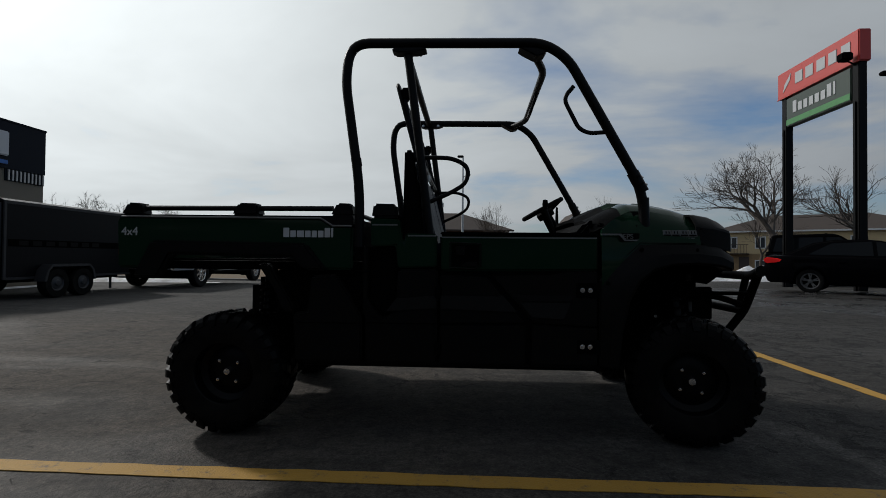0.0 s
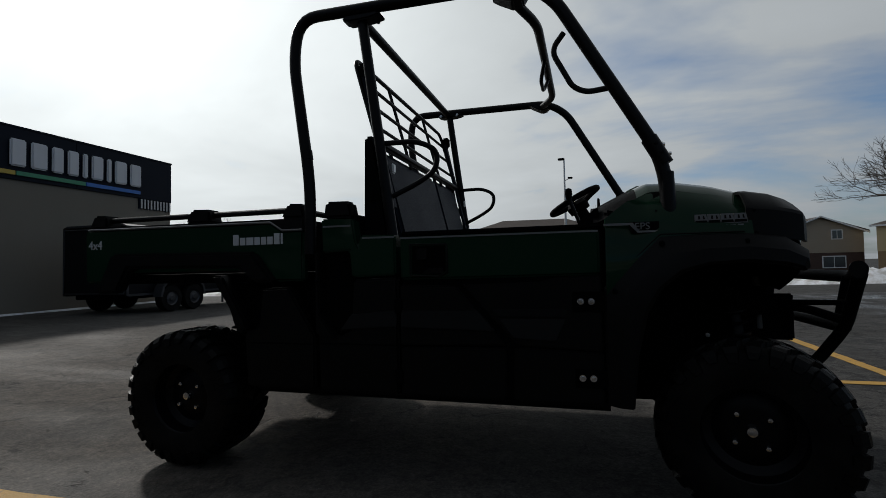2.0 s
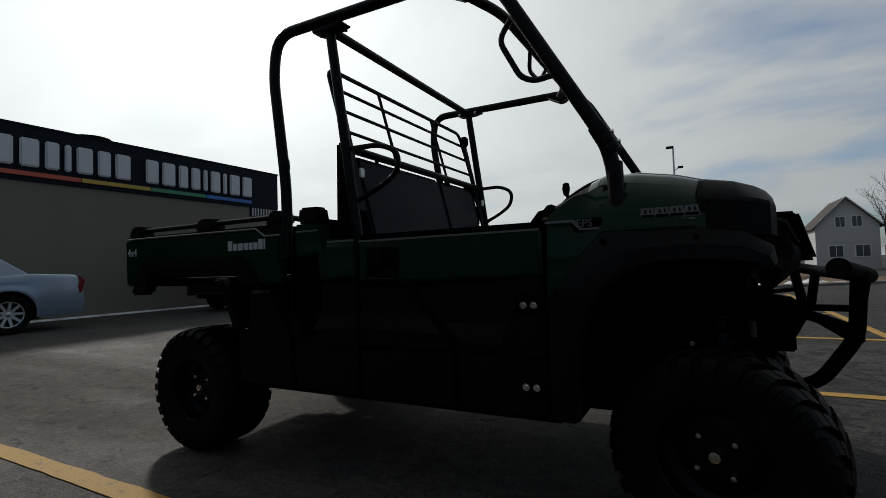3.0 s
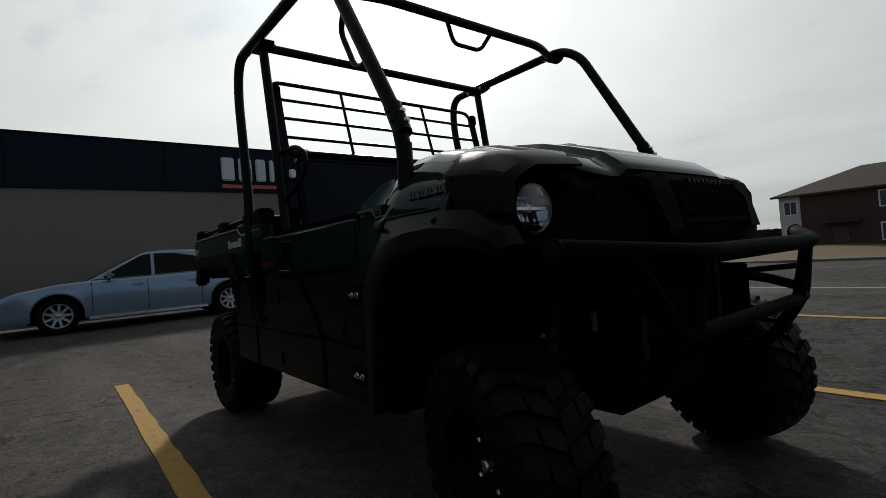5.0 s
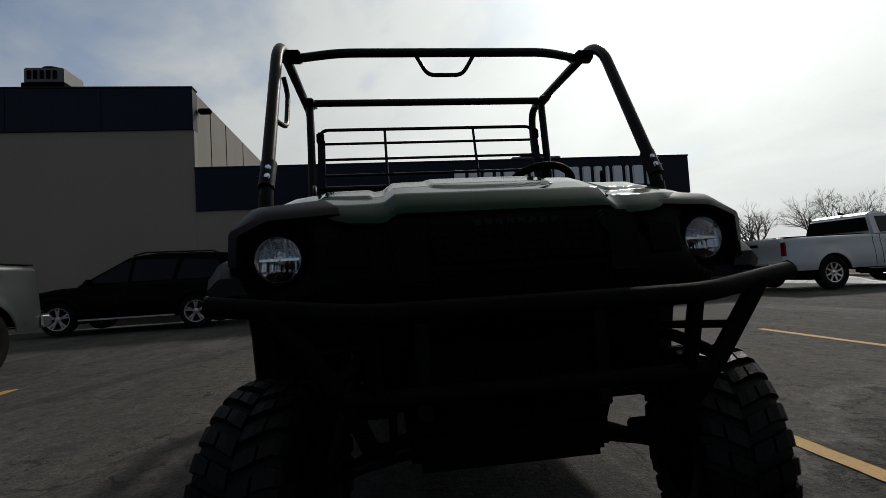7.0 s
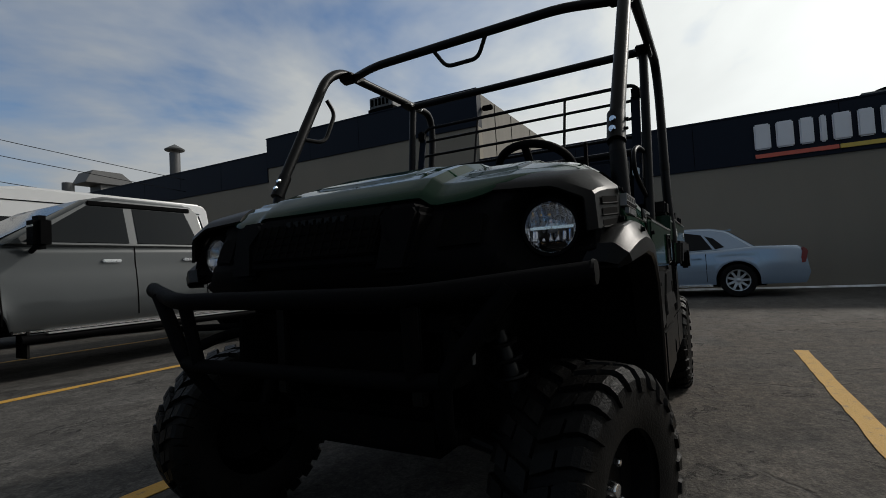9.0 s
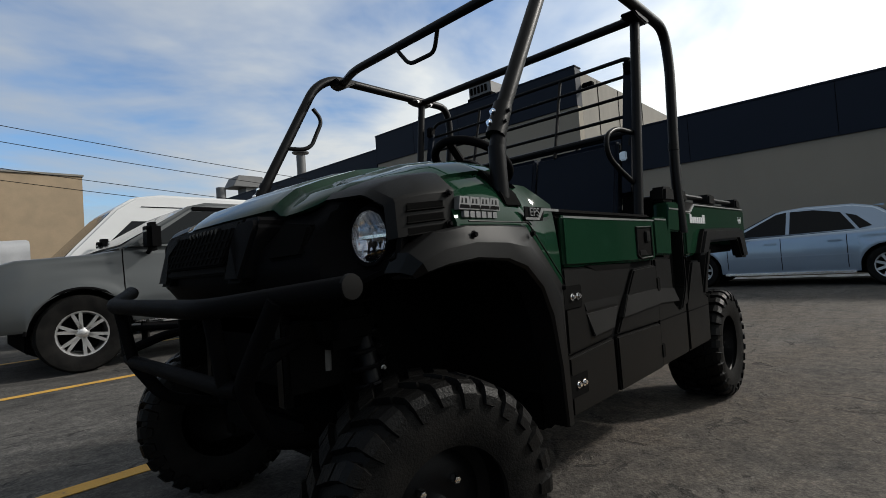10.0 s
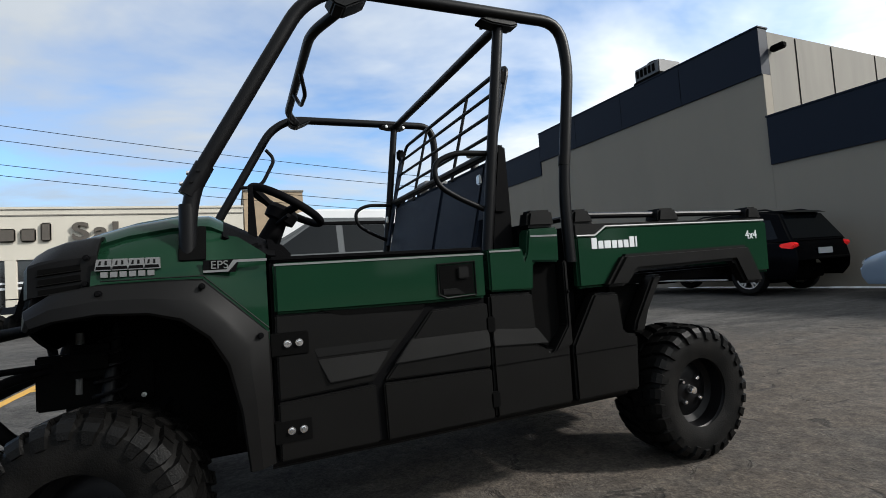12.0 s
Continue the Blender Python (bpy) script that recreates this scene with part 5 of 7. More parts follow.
# the body stands on its axles at its true size
BODY = Matrix.Translation((0, 0, -0.012)) @ Matrix.Diagonal((0.985, 0.966, 0.975, 1.0))
for ob in utv.children_recursive:
    if ob not in TRUE_SIZE:
        ob.data.transform(BODY)


# ---- parked vehicles ----
def road_wheel(parent, x, y, s, r, rim_r, width, spokes, rim_mat, split=False):
    """A road wheel whose outer face is at y, on side s."""
    w = width * s
    tyre = part("wheel", lathe([(rim_r, y - w), (r * 0.93, y - w), (r, y - w * 0.85), (r, y - w * 0.15), (r * 0.95, y - w * 0.02), (rim_r + 0.02, y), (rim_r, y - w * 0.05)],
                               "y", (x, 0, r), 32), RUBBER, parent, "black tyre on a bright alloy rim")
    part("rim", lathe([(rim_r + 0.004, y - w * 0.04), (rim_r - 0.012, y - w * 0.05), (rim_r - 0.025, y - w * 0.20), (rim_r - 0.03, y - w * 0.9)], "y", (x, 0, r), 32), rim_mat, tyre)
    part("brake_disc", lathe([(0, y - w * 0.42), (rim_r * 0.8, y - w * 0.42), (rim_r * 0.8, y - w * 0.48), (0, y - w * 0.48)], "y", (x, 0, r), 20), DARK, tyre)
    part("hub", lathe([(0, y - w * 0.06), (rim_r * 0.15, y - w * 0.07), (rim_r * 0.26, y - w * 0.12), (rim_r * 0.26, y - w * 0.3), (0, y - w * 0.3)], "y", (x, 0, r), 18), rim_mat, tyre)
    for k in range(spokes):
        for da in ((-0.16, 0.16) if split else (0.0,)):
            a = 2 * math.pi * k / spokes + 0.3
            c, d = Vector((math.cos(a), 0, math.sin(a))), Vector((math.cos(a + da), 0, math.sin(a + da)))
            p, q = c * rim_r * 0.2, d * (rim_r - 0.012)
            n = Vector((-c.z, 0, c.x))
            wd = rim_r * (0.075 if split else 0.11)
            own = bmesh.new()
            vs = []
            for pt, f, dep in ((p, 1.1, 0.10), (q, 0.9, 0.06)):
                for sg in (-1, 1):
                    for e in (0, 0.16):
                        b = pt + n * wd * sg * f
                        vs.append(own.verts.new((x + b.x, y - w * (dep + e), r + b.z)))
            for f in ((0, 2, 3, 1), (4, 5, 7, 6), (0, 4, 6, 2), (1, 3, 7, 5), (0, 1, 5, 4), (2, 6, 7, 3)):
                own.faces.new([vs[i] for i in f])
            part("spoke", own, rim_mat, tyre)


SHAPE = {}


def car(name, label, category, paint, at, wb, W, r, top, zb, house, belt, lean, windows, screens, rim=(0.2, 7, False), rim_mat=None, extra=None, group="", flare=0.012):
    """A road car: rear axle over the origin, front towards +x.
    top: the outline of the lower body from the rear foot over to the front foot; house: the outline of the cabin;
    belt and lean: the height at which the cabin starts and how fast it draws in; windows: side panes; screens: front and rear glass."""
    c = thing(name, label, category, group, at=at)
    ra = r + 0.055
    outline = list(top)
    n_o = len(outline)

    def reach(x):
        """Lowest and highest point of the side outline at x."""
        zs = []
        for i in range(n_o):
            (xa, za), (xb, zb2) = outline[i], outline[(i + 1) % n_o]
            if i == n_o - 1:
                za = zb2 = zb
                xa, xb = outline[-1][0], outline[0][0]
            if abs(xb - xa) > 1e-9 and min(xa, xb) <= x <= max(xa, xb):
                zs.append(za + (zb2 - za) * (x - xa) / (xb - xa))
        lo, hi = (min(zs), max(zs)) if zs else (zb, zb + 0.1)
        for ax in (0, wb):
            if abs(x - ax) < ra:
                lo = max(lo, r + math.sqrt(ra * ra - (x - ax) ** 2))
        return lo, max(hi, lo + 0.02)

    def flank(x, z):
        """Half width of the body at a point of its side."""
        k = 1 - 0.05 * max(0, (0.55 - z) / 0.4) - 0.045 * max(0, (z - 0.75) / 0.4) - 0.010 * math.exp(-((z - 0.86 * belt) / 0.05) ** 2)
        e = max(0, (x - wb - r) / 0.6, (-x - r) / 0.7)
        y = W / 2 * k * (1 - 0.13 * min(e, 1.3) ** 2)
        for ax in (0, wb):
            d = math.hypot(x - ax, z - r)
            y += flare * max(0.0, 1 - abs(d - ra) / 0.10)
        return y

    SHAPE["flank"] = flank
    xs = [p[0] for p in outline]
    x_lo, x_hi = min(xs) + 0.003, max(xs) - 0.003
    stations = {x_lo + (x_hi - x_lo) * i / 56 for i in range(57)}
    for ax in (0, wb):
        stations |= {ax + ra * f for f in (-1.0, -0.985, -0.93, -0.84, -0.7, 0.7, 0.84, 0.93, 0.985, 1.0)}
    for d in (0.01, 0.025, 0.05, 0.09):
        stations |= {x_lo + d, x_hi - d}
    rows = []
    for x in sorted(s for s in stations if x_lo <= s <= x_hi):
        lo, hi = reach(x)
        m = min(0.075, 0.3 * (hi - lo))
        levels = [lo, lo + m * 0.4] + [lo + m * 0.4 + (hi - m - lo - m * 0.4) * t for t in (0.2, 0.4, 0.55, 0.7, 0.85, 1.0)]
        side = [(flank(x, z) - (0.012 if z == lo else 0), z) for z in levels]
        y = flank(x, hi - m)
        side += [(y - m * (1 - math.cos(q)), hi - m + m * math.sin(q)) for q in (0.4, 0.8, 1.2, 1.5)]
        w = side[-1][0]
        across = [(w * f, hi + 0.018 * (1 - f * f)) for f in (0.8, 0.5, 0.2)]
        half = side + across
        rows.append([(x, u, v) for u, v in half] + [(x, -u, v) for u, v in half[::-1]])
    own = loft(rows, caps=True)
    body = part("body", own, paint, c, smooth=45)
    part("underbody", box((-0.5, -W / 2 + 0.14, zb - 0.04), (wb + 0.45, W / 2 - 0.14, zb + 0.25), 0.02), DARK, c)
    # solid near-black blocks stand in for the shade inside the wheel arches
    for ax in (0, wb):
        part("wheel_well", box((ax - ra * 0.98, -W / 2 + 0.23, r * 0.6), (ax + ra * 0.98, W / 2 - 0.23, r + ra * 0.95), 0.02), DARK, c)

    def yy(z):
        return W / 2 - 0.055 - lean * max(0, z - belt)

    own = bmesh.new()
    L = [own.verts.new((x, yy(z), z)) for x, z in house]
    R = [own.verts.new((x, -yy(z), z)) for x, z in house]
    own.faces.new(L)
    own.faces.new(R[::-1])
    n = len(house)
    for i in range(n):
        own.faces.new((L[i], L[(i + 1) % n], R[(i + 1) % n], R[i]))
    bevel(own, 0.045, 3, 20)
    cab = part("cabin", own, paint, c, smooth=45)
    for pane in windows:
        for s in (1, -1):
            own = bmesh.new()
            a = [own.verts.new((x, s * (yy(z) + 0.004), z)) for x, z in pane]
            b = [own.verts.new((x, s * (yy(z) - 0.02), z)) for x, z in pane]
            m = len(pane)
            own.faces.new(a)
            own.faces.new(b[::-1])
            for i in range(m):
                own.faces.new((a[i], a[(i + 1) % m], b[(i + 1) % m], b[i]))
            part("side_window", own, CAR_GLASS, cab)
    for (x0, z0), (x1, z1) in screens:
        d = Vector((x1 - x0, 0, z1 - z0)).normalized()
        nr = Vector((-d.z, 0, d.x))
        if nr.z < 0:
            nr = -nr
        rows = []
        for t in (0.04, 0.5, 0.95):
            x, z = x0 + (x1 - x0) * t, z0 + (z1 - z0) * t
            o = nr * 0.006
            rows.append([(x + o.x, -(yy(z) - 0.05), z + o.z), (x + o.x * 2, 0, z + o.z * 2), (x + o.x, yy(z) - 0.05, z + o.z)])
        part("windscreen", loft(rows, thick=0.012), CAR_GLASS, cab)
    for ax in (0, wb):
        for s in (1, -1):
            road_wheel(c, ax, s * (W / 2 - 0.012), s, r, rim[0], 0.21, rim[1], rim_mat or CHROME, rim[2])
    if extra:
        extra(c, body, cab, yy)
    return c


def door_gap(parent, x, z0, z1, W, s):
    flank = SHAPE["flank"]
    rows = [[(x - 0.006, s * (flank(x, z) + 0.002), z), (x + 0.006, s * (flank(x, z) + 0.002), z)] for z in [z0 + (z1 - z0) * i / 10 for i in range(11)]]
    part("door_gap", loft(rows, thick=0.003), DARK, parent)


def door_handle(parent, x, z, W, s, mat):
    y = SHAPE["flank"](x, z)
    part("door_handle", box((x - 0.10, s * (y - 0.01), z - 0.018), (x + 0.10, s * (y + 0.030), z + 0.018), 0.01), mat, parent)


def mirror(parent, x, z, W, s, mat, sx=0.16, sz=0.13):
    m = part("door_mirror", box((x - sx / 2, s * (W / 2 + 0.0), z), (x + sx / 2, s * (W / 2 + 0.22), z + sz), 0.045, 4), mat, parent)
    if sz > 0.2:
        part("mirror_strip", box((x + sx / 2 - 0.002, s * (W / 2 + 0.05), z + sz * 0.66), (x + sx / 2 + 0.004, s * (W / 2 + 0.18), z + sz * 0.72), 0.002), ALU, m)
    part("mirror_arm", tube([(x, s * (W / 2 - 0.06), z - 0.01), (x, s * (W / 2 + 0.05), z + 0.03)], 0.025, 8), PLASTIC, m)


def sedan_extra(c, body, cab, yy):
    W = 1.88
    for s in (1, -1):
        door_gap(body, 0.55, 0.32, 0.90, W, s)
        door_gap(body, 1.52, 0.30, 0.90, W, s)
        door_gap(body, 2.42, 0.32, 0.90, W, s)
        door_handle(body, 0.72, 0.80, W, s, SILVER_BLUE)
        door_handle(body, 1.68, 0.80, W, s, SILVER_BLUE)
        mirror(c, 2.15, 0.94, W, s, SILVER_BLUE)
        part("rocker_trim", box((0.45, s * (W / 2 - 0.06), 0.215), (2.48, s * (W / 2 - 0.005), 0.26), 0.01), CHROME, body)
        part("side_strip", box((0.45, s * (W / 2 - 0.02), 0.545), (2.48, s * (W / 2 + 0.006), 0.565), 0.004), SILVER_BLUE, body)
        part("headlight", prism([(3.62, 0.58), (3.84, 0.57), (3.80, 0.68), (3.60, 0.70)], "y", s * 0.56, s * 0.835, 0.02), LENS_SOLID, body, "clear headlight")
        part("tail_lamp", prism([(-1.14, 0.62), (-1.20, 0.88), (-1.10, 0.96), (-1.03, 0.62)], "y", s * 0.60, s * 0.80, 0.02), RED_LENS, body, "tall red tail lamp")
        part("fog_lamp", box((3.78, s * 0.5, 0.33), (3.83, s * 0.68, 0.40), 0.01), CHROME, body)
    part("antenna", prism([(0.05, 1.375), (0.20, 1.40), (0.03, 1.42)], "y", -0.02, 0.02, 0.004), SILVER_BLUE, cab)
    part("bumper_strip", box((3.83, -0.6, 0.44), (3.865, 0.6, 0.48), 0.01), CHROME, body)


LENS_SOLID = surface("headlamp_face", (0.55, 0.57, 0.60), 0.12, 0.3, 0.2, 25, 0.02, 90, coat=0.8)


def sedan_at(at):
    top = [(-1.16, 0.28), (-1.22, 0.45), (-1.20, 0.62), (-1.15, 0.90), (-1.05, 0.985), (-0.35, 1.01), (0.3, 0.965), (2.35, 0.93), (2.9, 0.90), (3.5, 0.80), (3.76, 0.70), (3.86, 0.52), (3.85, 0.36), (3.76, 0.24)]
    house = [(-0.42, 0.93), (0.14, 1.36), (0.45, 1.435), (1.15, 1.455), (1.55, 1.42), (2.52, 0.90)]
    panes = [[(0.42, 0.985), (0.62, 1.30), (1.0, 1.38), (1.36, 1.385), (1.38, 0.965)], [(1.44, 0.965), (1.42, 1.385), (1.58, 1.36), (2.22, 1.00), (2.22, 0.96)],
             [(0.20, 1.02), (0.40, 1.22), (0.55, 1.27), (0.37, 0.985)]]
    return car("sedan", "silver-blue sedan parked along the rendered wall", "car", SILVER_BLUE, at, 2.93, 1.88, 0.335, top, 0.25, house, 0.93, 0.42, panes,
               [((2.50, 0.92), (1.56, 1.42)), ((-0.40, 0.95), (0.14, 1.36))], (0.215, 9, False), ALU, sedan_extra)


# along the wall, its nose towards -y
sedan_at(pose(-8.80, 1.36, 0.0, 0, 0, -90))


def suv_extra(c, body, cab, yy):
    W = 1.93
    for s in (1, -1):
        for x in (0.5, 1.45, 2.4):
            door_gap(body, x, 0.35, 1.05, W, s)
        door_handle(body, 0.72, 0.98, W, s, BLACK_CAR)
        door_handle(body, 1.66, 0.98, W, s, BLACK_CAR)
        mirror(c, 2.18, 1.08, W, s, BLACK_CAR)
        part("roof_rail", tube([(-0.45, s * 0.60, 1.70), (-0.30, s * 0.60, 1.76), (1.20, s * 0.60, 1.785), (1.45, s * 0.60, 1.72)], 0.018, 8, 0.05), STEEL_BLACK, cab)
        part("tail_lamp", prism([(-0.93, 0.90), (-1.01, 0.98), (-0.95, 1.04), (-0.70, 1.01), (-0.70, 0.94)], "y", s * 0.78, s * 0.935, 0.02), TAIL_ON, body, "lit red tail lamp")
        part("headlight", prism([(3.62, 0.78), (3.78, 0.76), (3.70, 0.90), (3.50, 0.92)], "y", s * 0.5, s * 0.86, 0.02), LENS_SOLID, body)
        part("sill_trim", box((0.45, s * (W / 2 - 0.05), 0.30), (2.48, s * (W / 2 - 0.004), 0.335), 0.01), ALU, body)
    part("rear_wiper", tube([(-0.80, 0, 1.06), (-0.70, 0.35, 1.10)], 0.01, 6), PLASTIC, cab)
    part("number_plate", box((-1.03, -0.22, 0.78), (-1.005, 0.22, 0.90), 0.004), WHITE_DECAL, body, "pale blank number plate")
    part("spoiler", prism([(-0.78, 1.64), (-0.62, 1.70), (-0.3, 1.72), (-0.3, 1.69)], "y", -0.60, 0.60, 0.01), BLACK_CAR, cab)


def suv_at(at):
    top = [(-0.86, 0.34), (-0.98, 0.50), (-1.0, 0.70), (-0.96, 0.98), (-0.92, 1.06), (0.4, 1.10), (2.35, 1.06), (2.9, 1.04), (3.45, 0.95), (3.72, 0.84), (3.80, 0.60), (3.78, 0.42), (3.70, 0.30)]
    house = [(-0.96, 1.02), (-0.62, 1.66), (-0.2, 1.73), (0.9, 1.755), (1.45, 1.70), (2.60, 1.02)]
    panes = [[(-0.66, 1.12), (-0.46, 1.52), (0.30, 1.60), (0.42, 1.12)], [(0.52, 1.12), (0.42, 1.60), (1.34, 1.62), (1.38, 1.12)], [(1.46, 1.12), (1.44, 1.62), (1.56, 1.58), (2.30, 1.15), (2.30, 1.12)]]
    return car("sport_utility_car", "black sport utility car with a lit tail lamp beside the wall", "car", BLACK_CAR, at, 2.90, 1.93, 0.37, top, 0.32, house, 1.03, 0.34, panes,
               [((2.56, 1.05), (1.46, 1.70)), ((-0.93, 1.08), (-0.62, 1.66))], (0.25, 5, True), ALU, suv_extra)


suv_at(pose(-8.98, -4.56, 0.03, 0, 0, -90))


def truck(name, label, paint, at, wb, W, r, hoodz, beltz, roofz, cab0, cab1, bed_end, crew, group="pickup trucks", rim=(0.25, 6, True), lights=True):
    """A pickup truck: rear axle over the origin. cab0, cab1: rear of the cab and foot of the windscreen."""
    front = wb + (0.84 if crew else 0.93)
    top = [(bed_end + 0.04, 0.50), (bed_end, 0.58), (bed_end, beltz - 0.02), (bed_end + 0.03, beltz + 0.02), (cab0 - 0.03, beltz + 0.02), (cab1, beltz), (cab1 + 0.3, hoodz), (front - 0.28, hoodz - 0.05), (front - 0.06, hoodz - 0.16), (front, 0.80), (front + 0.02, 0.52), (front - 0.06, 0.40)]
    house = [(cab0, beltz - 0.02), (cab0 + 0.06, roofz - 0.08), (cab0 + 0.2, roofz), (cab1 - 0.95, roofz + 0.01), (cab1 - 0.72, roofz - 0.05), (cab1 + 0.14, beltz - 0.02)]
    z0, z1 = beltz + 0.05, roofz - 0.12
    wf = [(cab1 - 0.14, z0), (cab1 - 0.74, z1), (cab1 - 1.12, z1), (cab1 - 1.12, z0)]
    panes = [wf]
    if crew:
        panes.append([(cab1 - 1.22, z0), (cab1 - 1.22, z1), (cab0 + 0.28, z1), (cab0 + 0.16, z0)])

    def extra(c, body, cab, yy):
        for s in (1, -1):
            gaps = [cab1 + 0.06, cab1 - 1.17] + ([cab0 + 0.10] if crew else [])
            for x in gaps:
                door_gap(body, x, 0.55, beltz, W, s)
            door_gap(body, cab0 - 0.02, 0.50, beltz, W, s)
            door_handle(body, cab1 - 0.92, beltz - 0.15, W, s, CHROME if crew else PLASTIC)
            if crew:
                door_handle(body, cab0 + 0.30, beltz - 0.14, W, s, CHROME)
                # visor strips over the side windows
                part("rain_visor", box((cab0 + 0.2, s * (yy(z1 + 0.03) - 0.02), z1 + 0.005), (cab1 - 0.75, s * (yy(z1 + 0.03) + 0.02), z1 + 0.06), 0.01), PLASTIC, cab)
            mirror(c, cab1 - 0.20, beltz - 0.04, W, s, PLASTIC, 0.15, 0.32)
            part("step_bar", tube([(0.60, s * (W / 2 - 0.02), 0.40), (wb - 0.55, s * (W / 2 - 0.02), 0.40)], 0.045, 12), PLASTIC, c)
            part("step_plate", box((0.9, s * (W / 2 - 0.06), 0.438), (wb - 0.75, s * (W / 2 + 0.035), 0.452), 0.005), ALU, c)
            part("rocker", box((0.48, s * (W / 2 - 0.10), 0.46), (wb - 0.48, s * (W / 2 - 0.03), 0.53), 0.01), CHROME if crew else PLASTIC, body)
            part("wheel_arch_lip", tube(rounded([(wb + 1.02 * (r + 0.06) * math.cos(radians(a)), s * (W / 2 - 0.004), r + 1.02 * (r + 0.06) * math.sin(radians(a))) for a in range(5, 180, 14)], 0.02), 0.018, 6), PLASTIC, body)
            if not crew:
                part("tail_lamp", box((bed_end - 0.012, s * (W / 2 - 0.19), beltz - 0.40), (bed_end + 0.04, s * (W / 2 - 0.07), beltz - 0.08), 0.01), RED_LENS, body)
            part("headlight", prism([(front - 0.26, hoodz - 0.30), (front + 0.0, hoodz - 0.33), (front - 0.03, hoodz - 0.22), (front - 0.30, hoodz - 0.18)], "y", s * (W / 2 - 0.42), s * (W / 2 - 0.115), 0.01), LENS_SOLID, body)
            part("fog_lamp", box((front, s * 0.62, 0.55), (front + 0.03, s * 0.78, 0.63), 0.01), LENS_SOLID, body)
            part("mud_flap", box((wb - 0.62, s * (W / 2 - 0.26), 0.22), (wb - 0.60, s * (W / 2 - 0.02), 0.52)), RUBBER, c)
        part("grille", box((front - 0.05, -0.62, 0.66), (front + 0.005, 0.62, hoodz - 0.20), 0.02), DARK, body)
        for z in (0.74, 0.86):
            part("grille_bar", box((front - 0.03, -0.62, z), (front + 0.02, 0.62, z + 0.04), 0.01), paint, body)
        part("front_bumper", box((front - 0.20, -W / 2 + 0.06, 0.44), (front + 0.10, W / 2 - 0.06, 0.64), 0.05, 3), CHROME if crew else paint, body)
        part("rear_bumper", box((bed_end - 0.13, -W / 2 + 0.08, 0.50), (bed_end + 0.06, W / 2 - 0.08, 0.68), 0.03, 3), CHROME, body)
        part("tailgate_handle", box((bed_end - 0.02, -0.12, beltz - 0.16), (bed_end + 0.01, 0.12, beltz - 0.09), 0.01), PLASTIC, body)
        part("roof_antenna", prism([(cab1 - 1.2, roofz + 0.005), (cab1 - 0.98, roofz + 0.005), (cab1 - 1.18, roofz + 0.075)], "y", -0.03, 0.03, 0.01), PLASTIC, cab)
        # dark plate on the closed body, coloured like a shaded open bed
        part("cargo_opening", box((bed_end + 0.12, -W / 2 + 0.16, beltz + 0.030), (cab0 - 0.10, W / 2 - 0.16, beltz + 0.046)), DARK, body)

    return car(name, label, "pickup truck", paint, at, wb, W, r, top, 0.48, house, beltz, 0.30, panes,
               [((cab1 + 0.10, beltz + 0.02), (cab1 - 0.74, roofz - 0.05)), ((cab0 + 0.002, beltz + 0.08), (cab0 + 0.05, roofz - 0.12))], rim, ALU if crew else CHROME, extra, group, 0.028)


truck("pickup_truck", "dark grey crew-cab pickup truck with chrome handles in a marked bay", GREY_CAR, pose(-2.32, -5.80, 0), 4.40, 2.04, 0.41, 1.25, 1.30, 1.88, 1.80, 3.94, -1.16, True, rim=(0.235, 6, True))
truck("pickup_truck", "white single-cab pickup truck hitched near a black trailer", WHITE_CAR, pose(-7.27, 10.15, 0.0, 0, 0, 90), 3.45, 2.00, 0.40, 1.20, 1.24, 1.80, 1.15, 2.50, -1.18, False, rim=(0.23, 8, False))


def van_extra(c, body, cab, yy):
    W = 2.02
    for s in (1, -1):
        for x in (0.55, 1.9, 2.95):
            door_gap(body, x, 0.45, 1.35, W, s)
        door_handle(body, 2.05, 1.12, W, s, PLASTIC)
        mirror(c, 2.98, 1.38, W, s, PLASTIC, 0.14, 0.30)
        part("headlight", prism([(3.98, 0.86), (4.20, 0.84), (4.05, 1.10), (3.86, 1.14)], "y", s * 0.62, s * 0.93, 0.02), LENS_SOLID, body)
        part("roof_seam", box((-1.0, s * (yy(2.30) - 0.01), 2.28), (2.35, s * (yy(2.30) + 0.012), 2.295)), DARK, cab)
    part("grille", box((4.17, -0.5, 0.62), (4.22, 0.5, 0.86), 0.02), DARK, body)


def van_at(at):
    top = [(-1.25, 0.40), (-1.28, 0.6), (-1.27, 1.38), (3.2, 1.38), (3.55, 1.30), (3.98, 1.16), (4.18, 0.95), (4.24, 0.6), (4.20, 0.42)]
    house = [(-1.27, 1.34), (-1.20, 2.42), (-1.05, 2.50), (2.0, 2.53), (2.45, 2.46), (2.75, 2.25), (3.60, 1.32)]
    panes = [[(2.02, 1.45), (2.02, 2.02), (2.52, 2.02), (3.05, 1.47)]]
    return car("delivery_van", "white high-roof delivery van parked behind a grey pickup", "van", WHITE_CAR, at, 3.30, 2.02, 0.36, top, 0.38, house, 1.36, 0.16, panes,
               [((3.56, 1.36), (2.78, 2.22))], (0.20, 6, False), ALU, van_extra)


van_at(pose(-1.85, -9.25, 0.0))


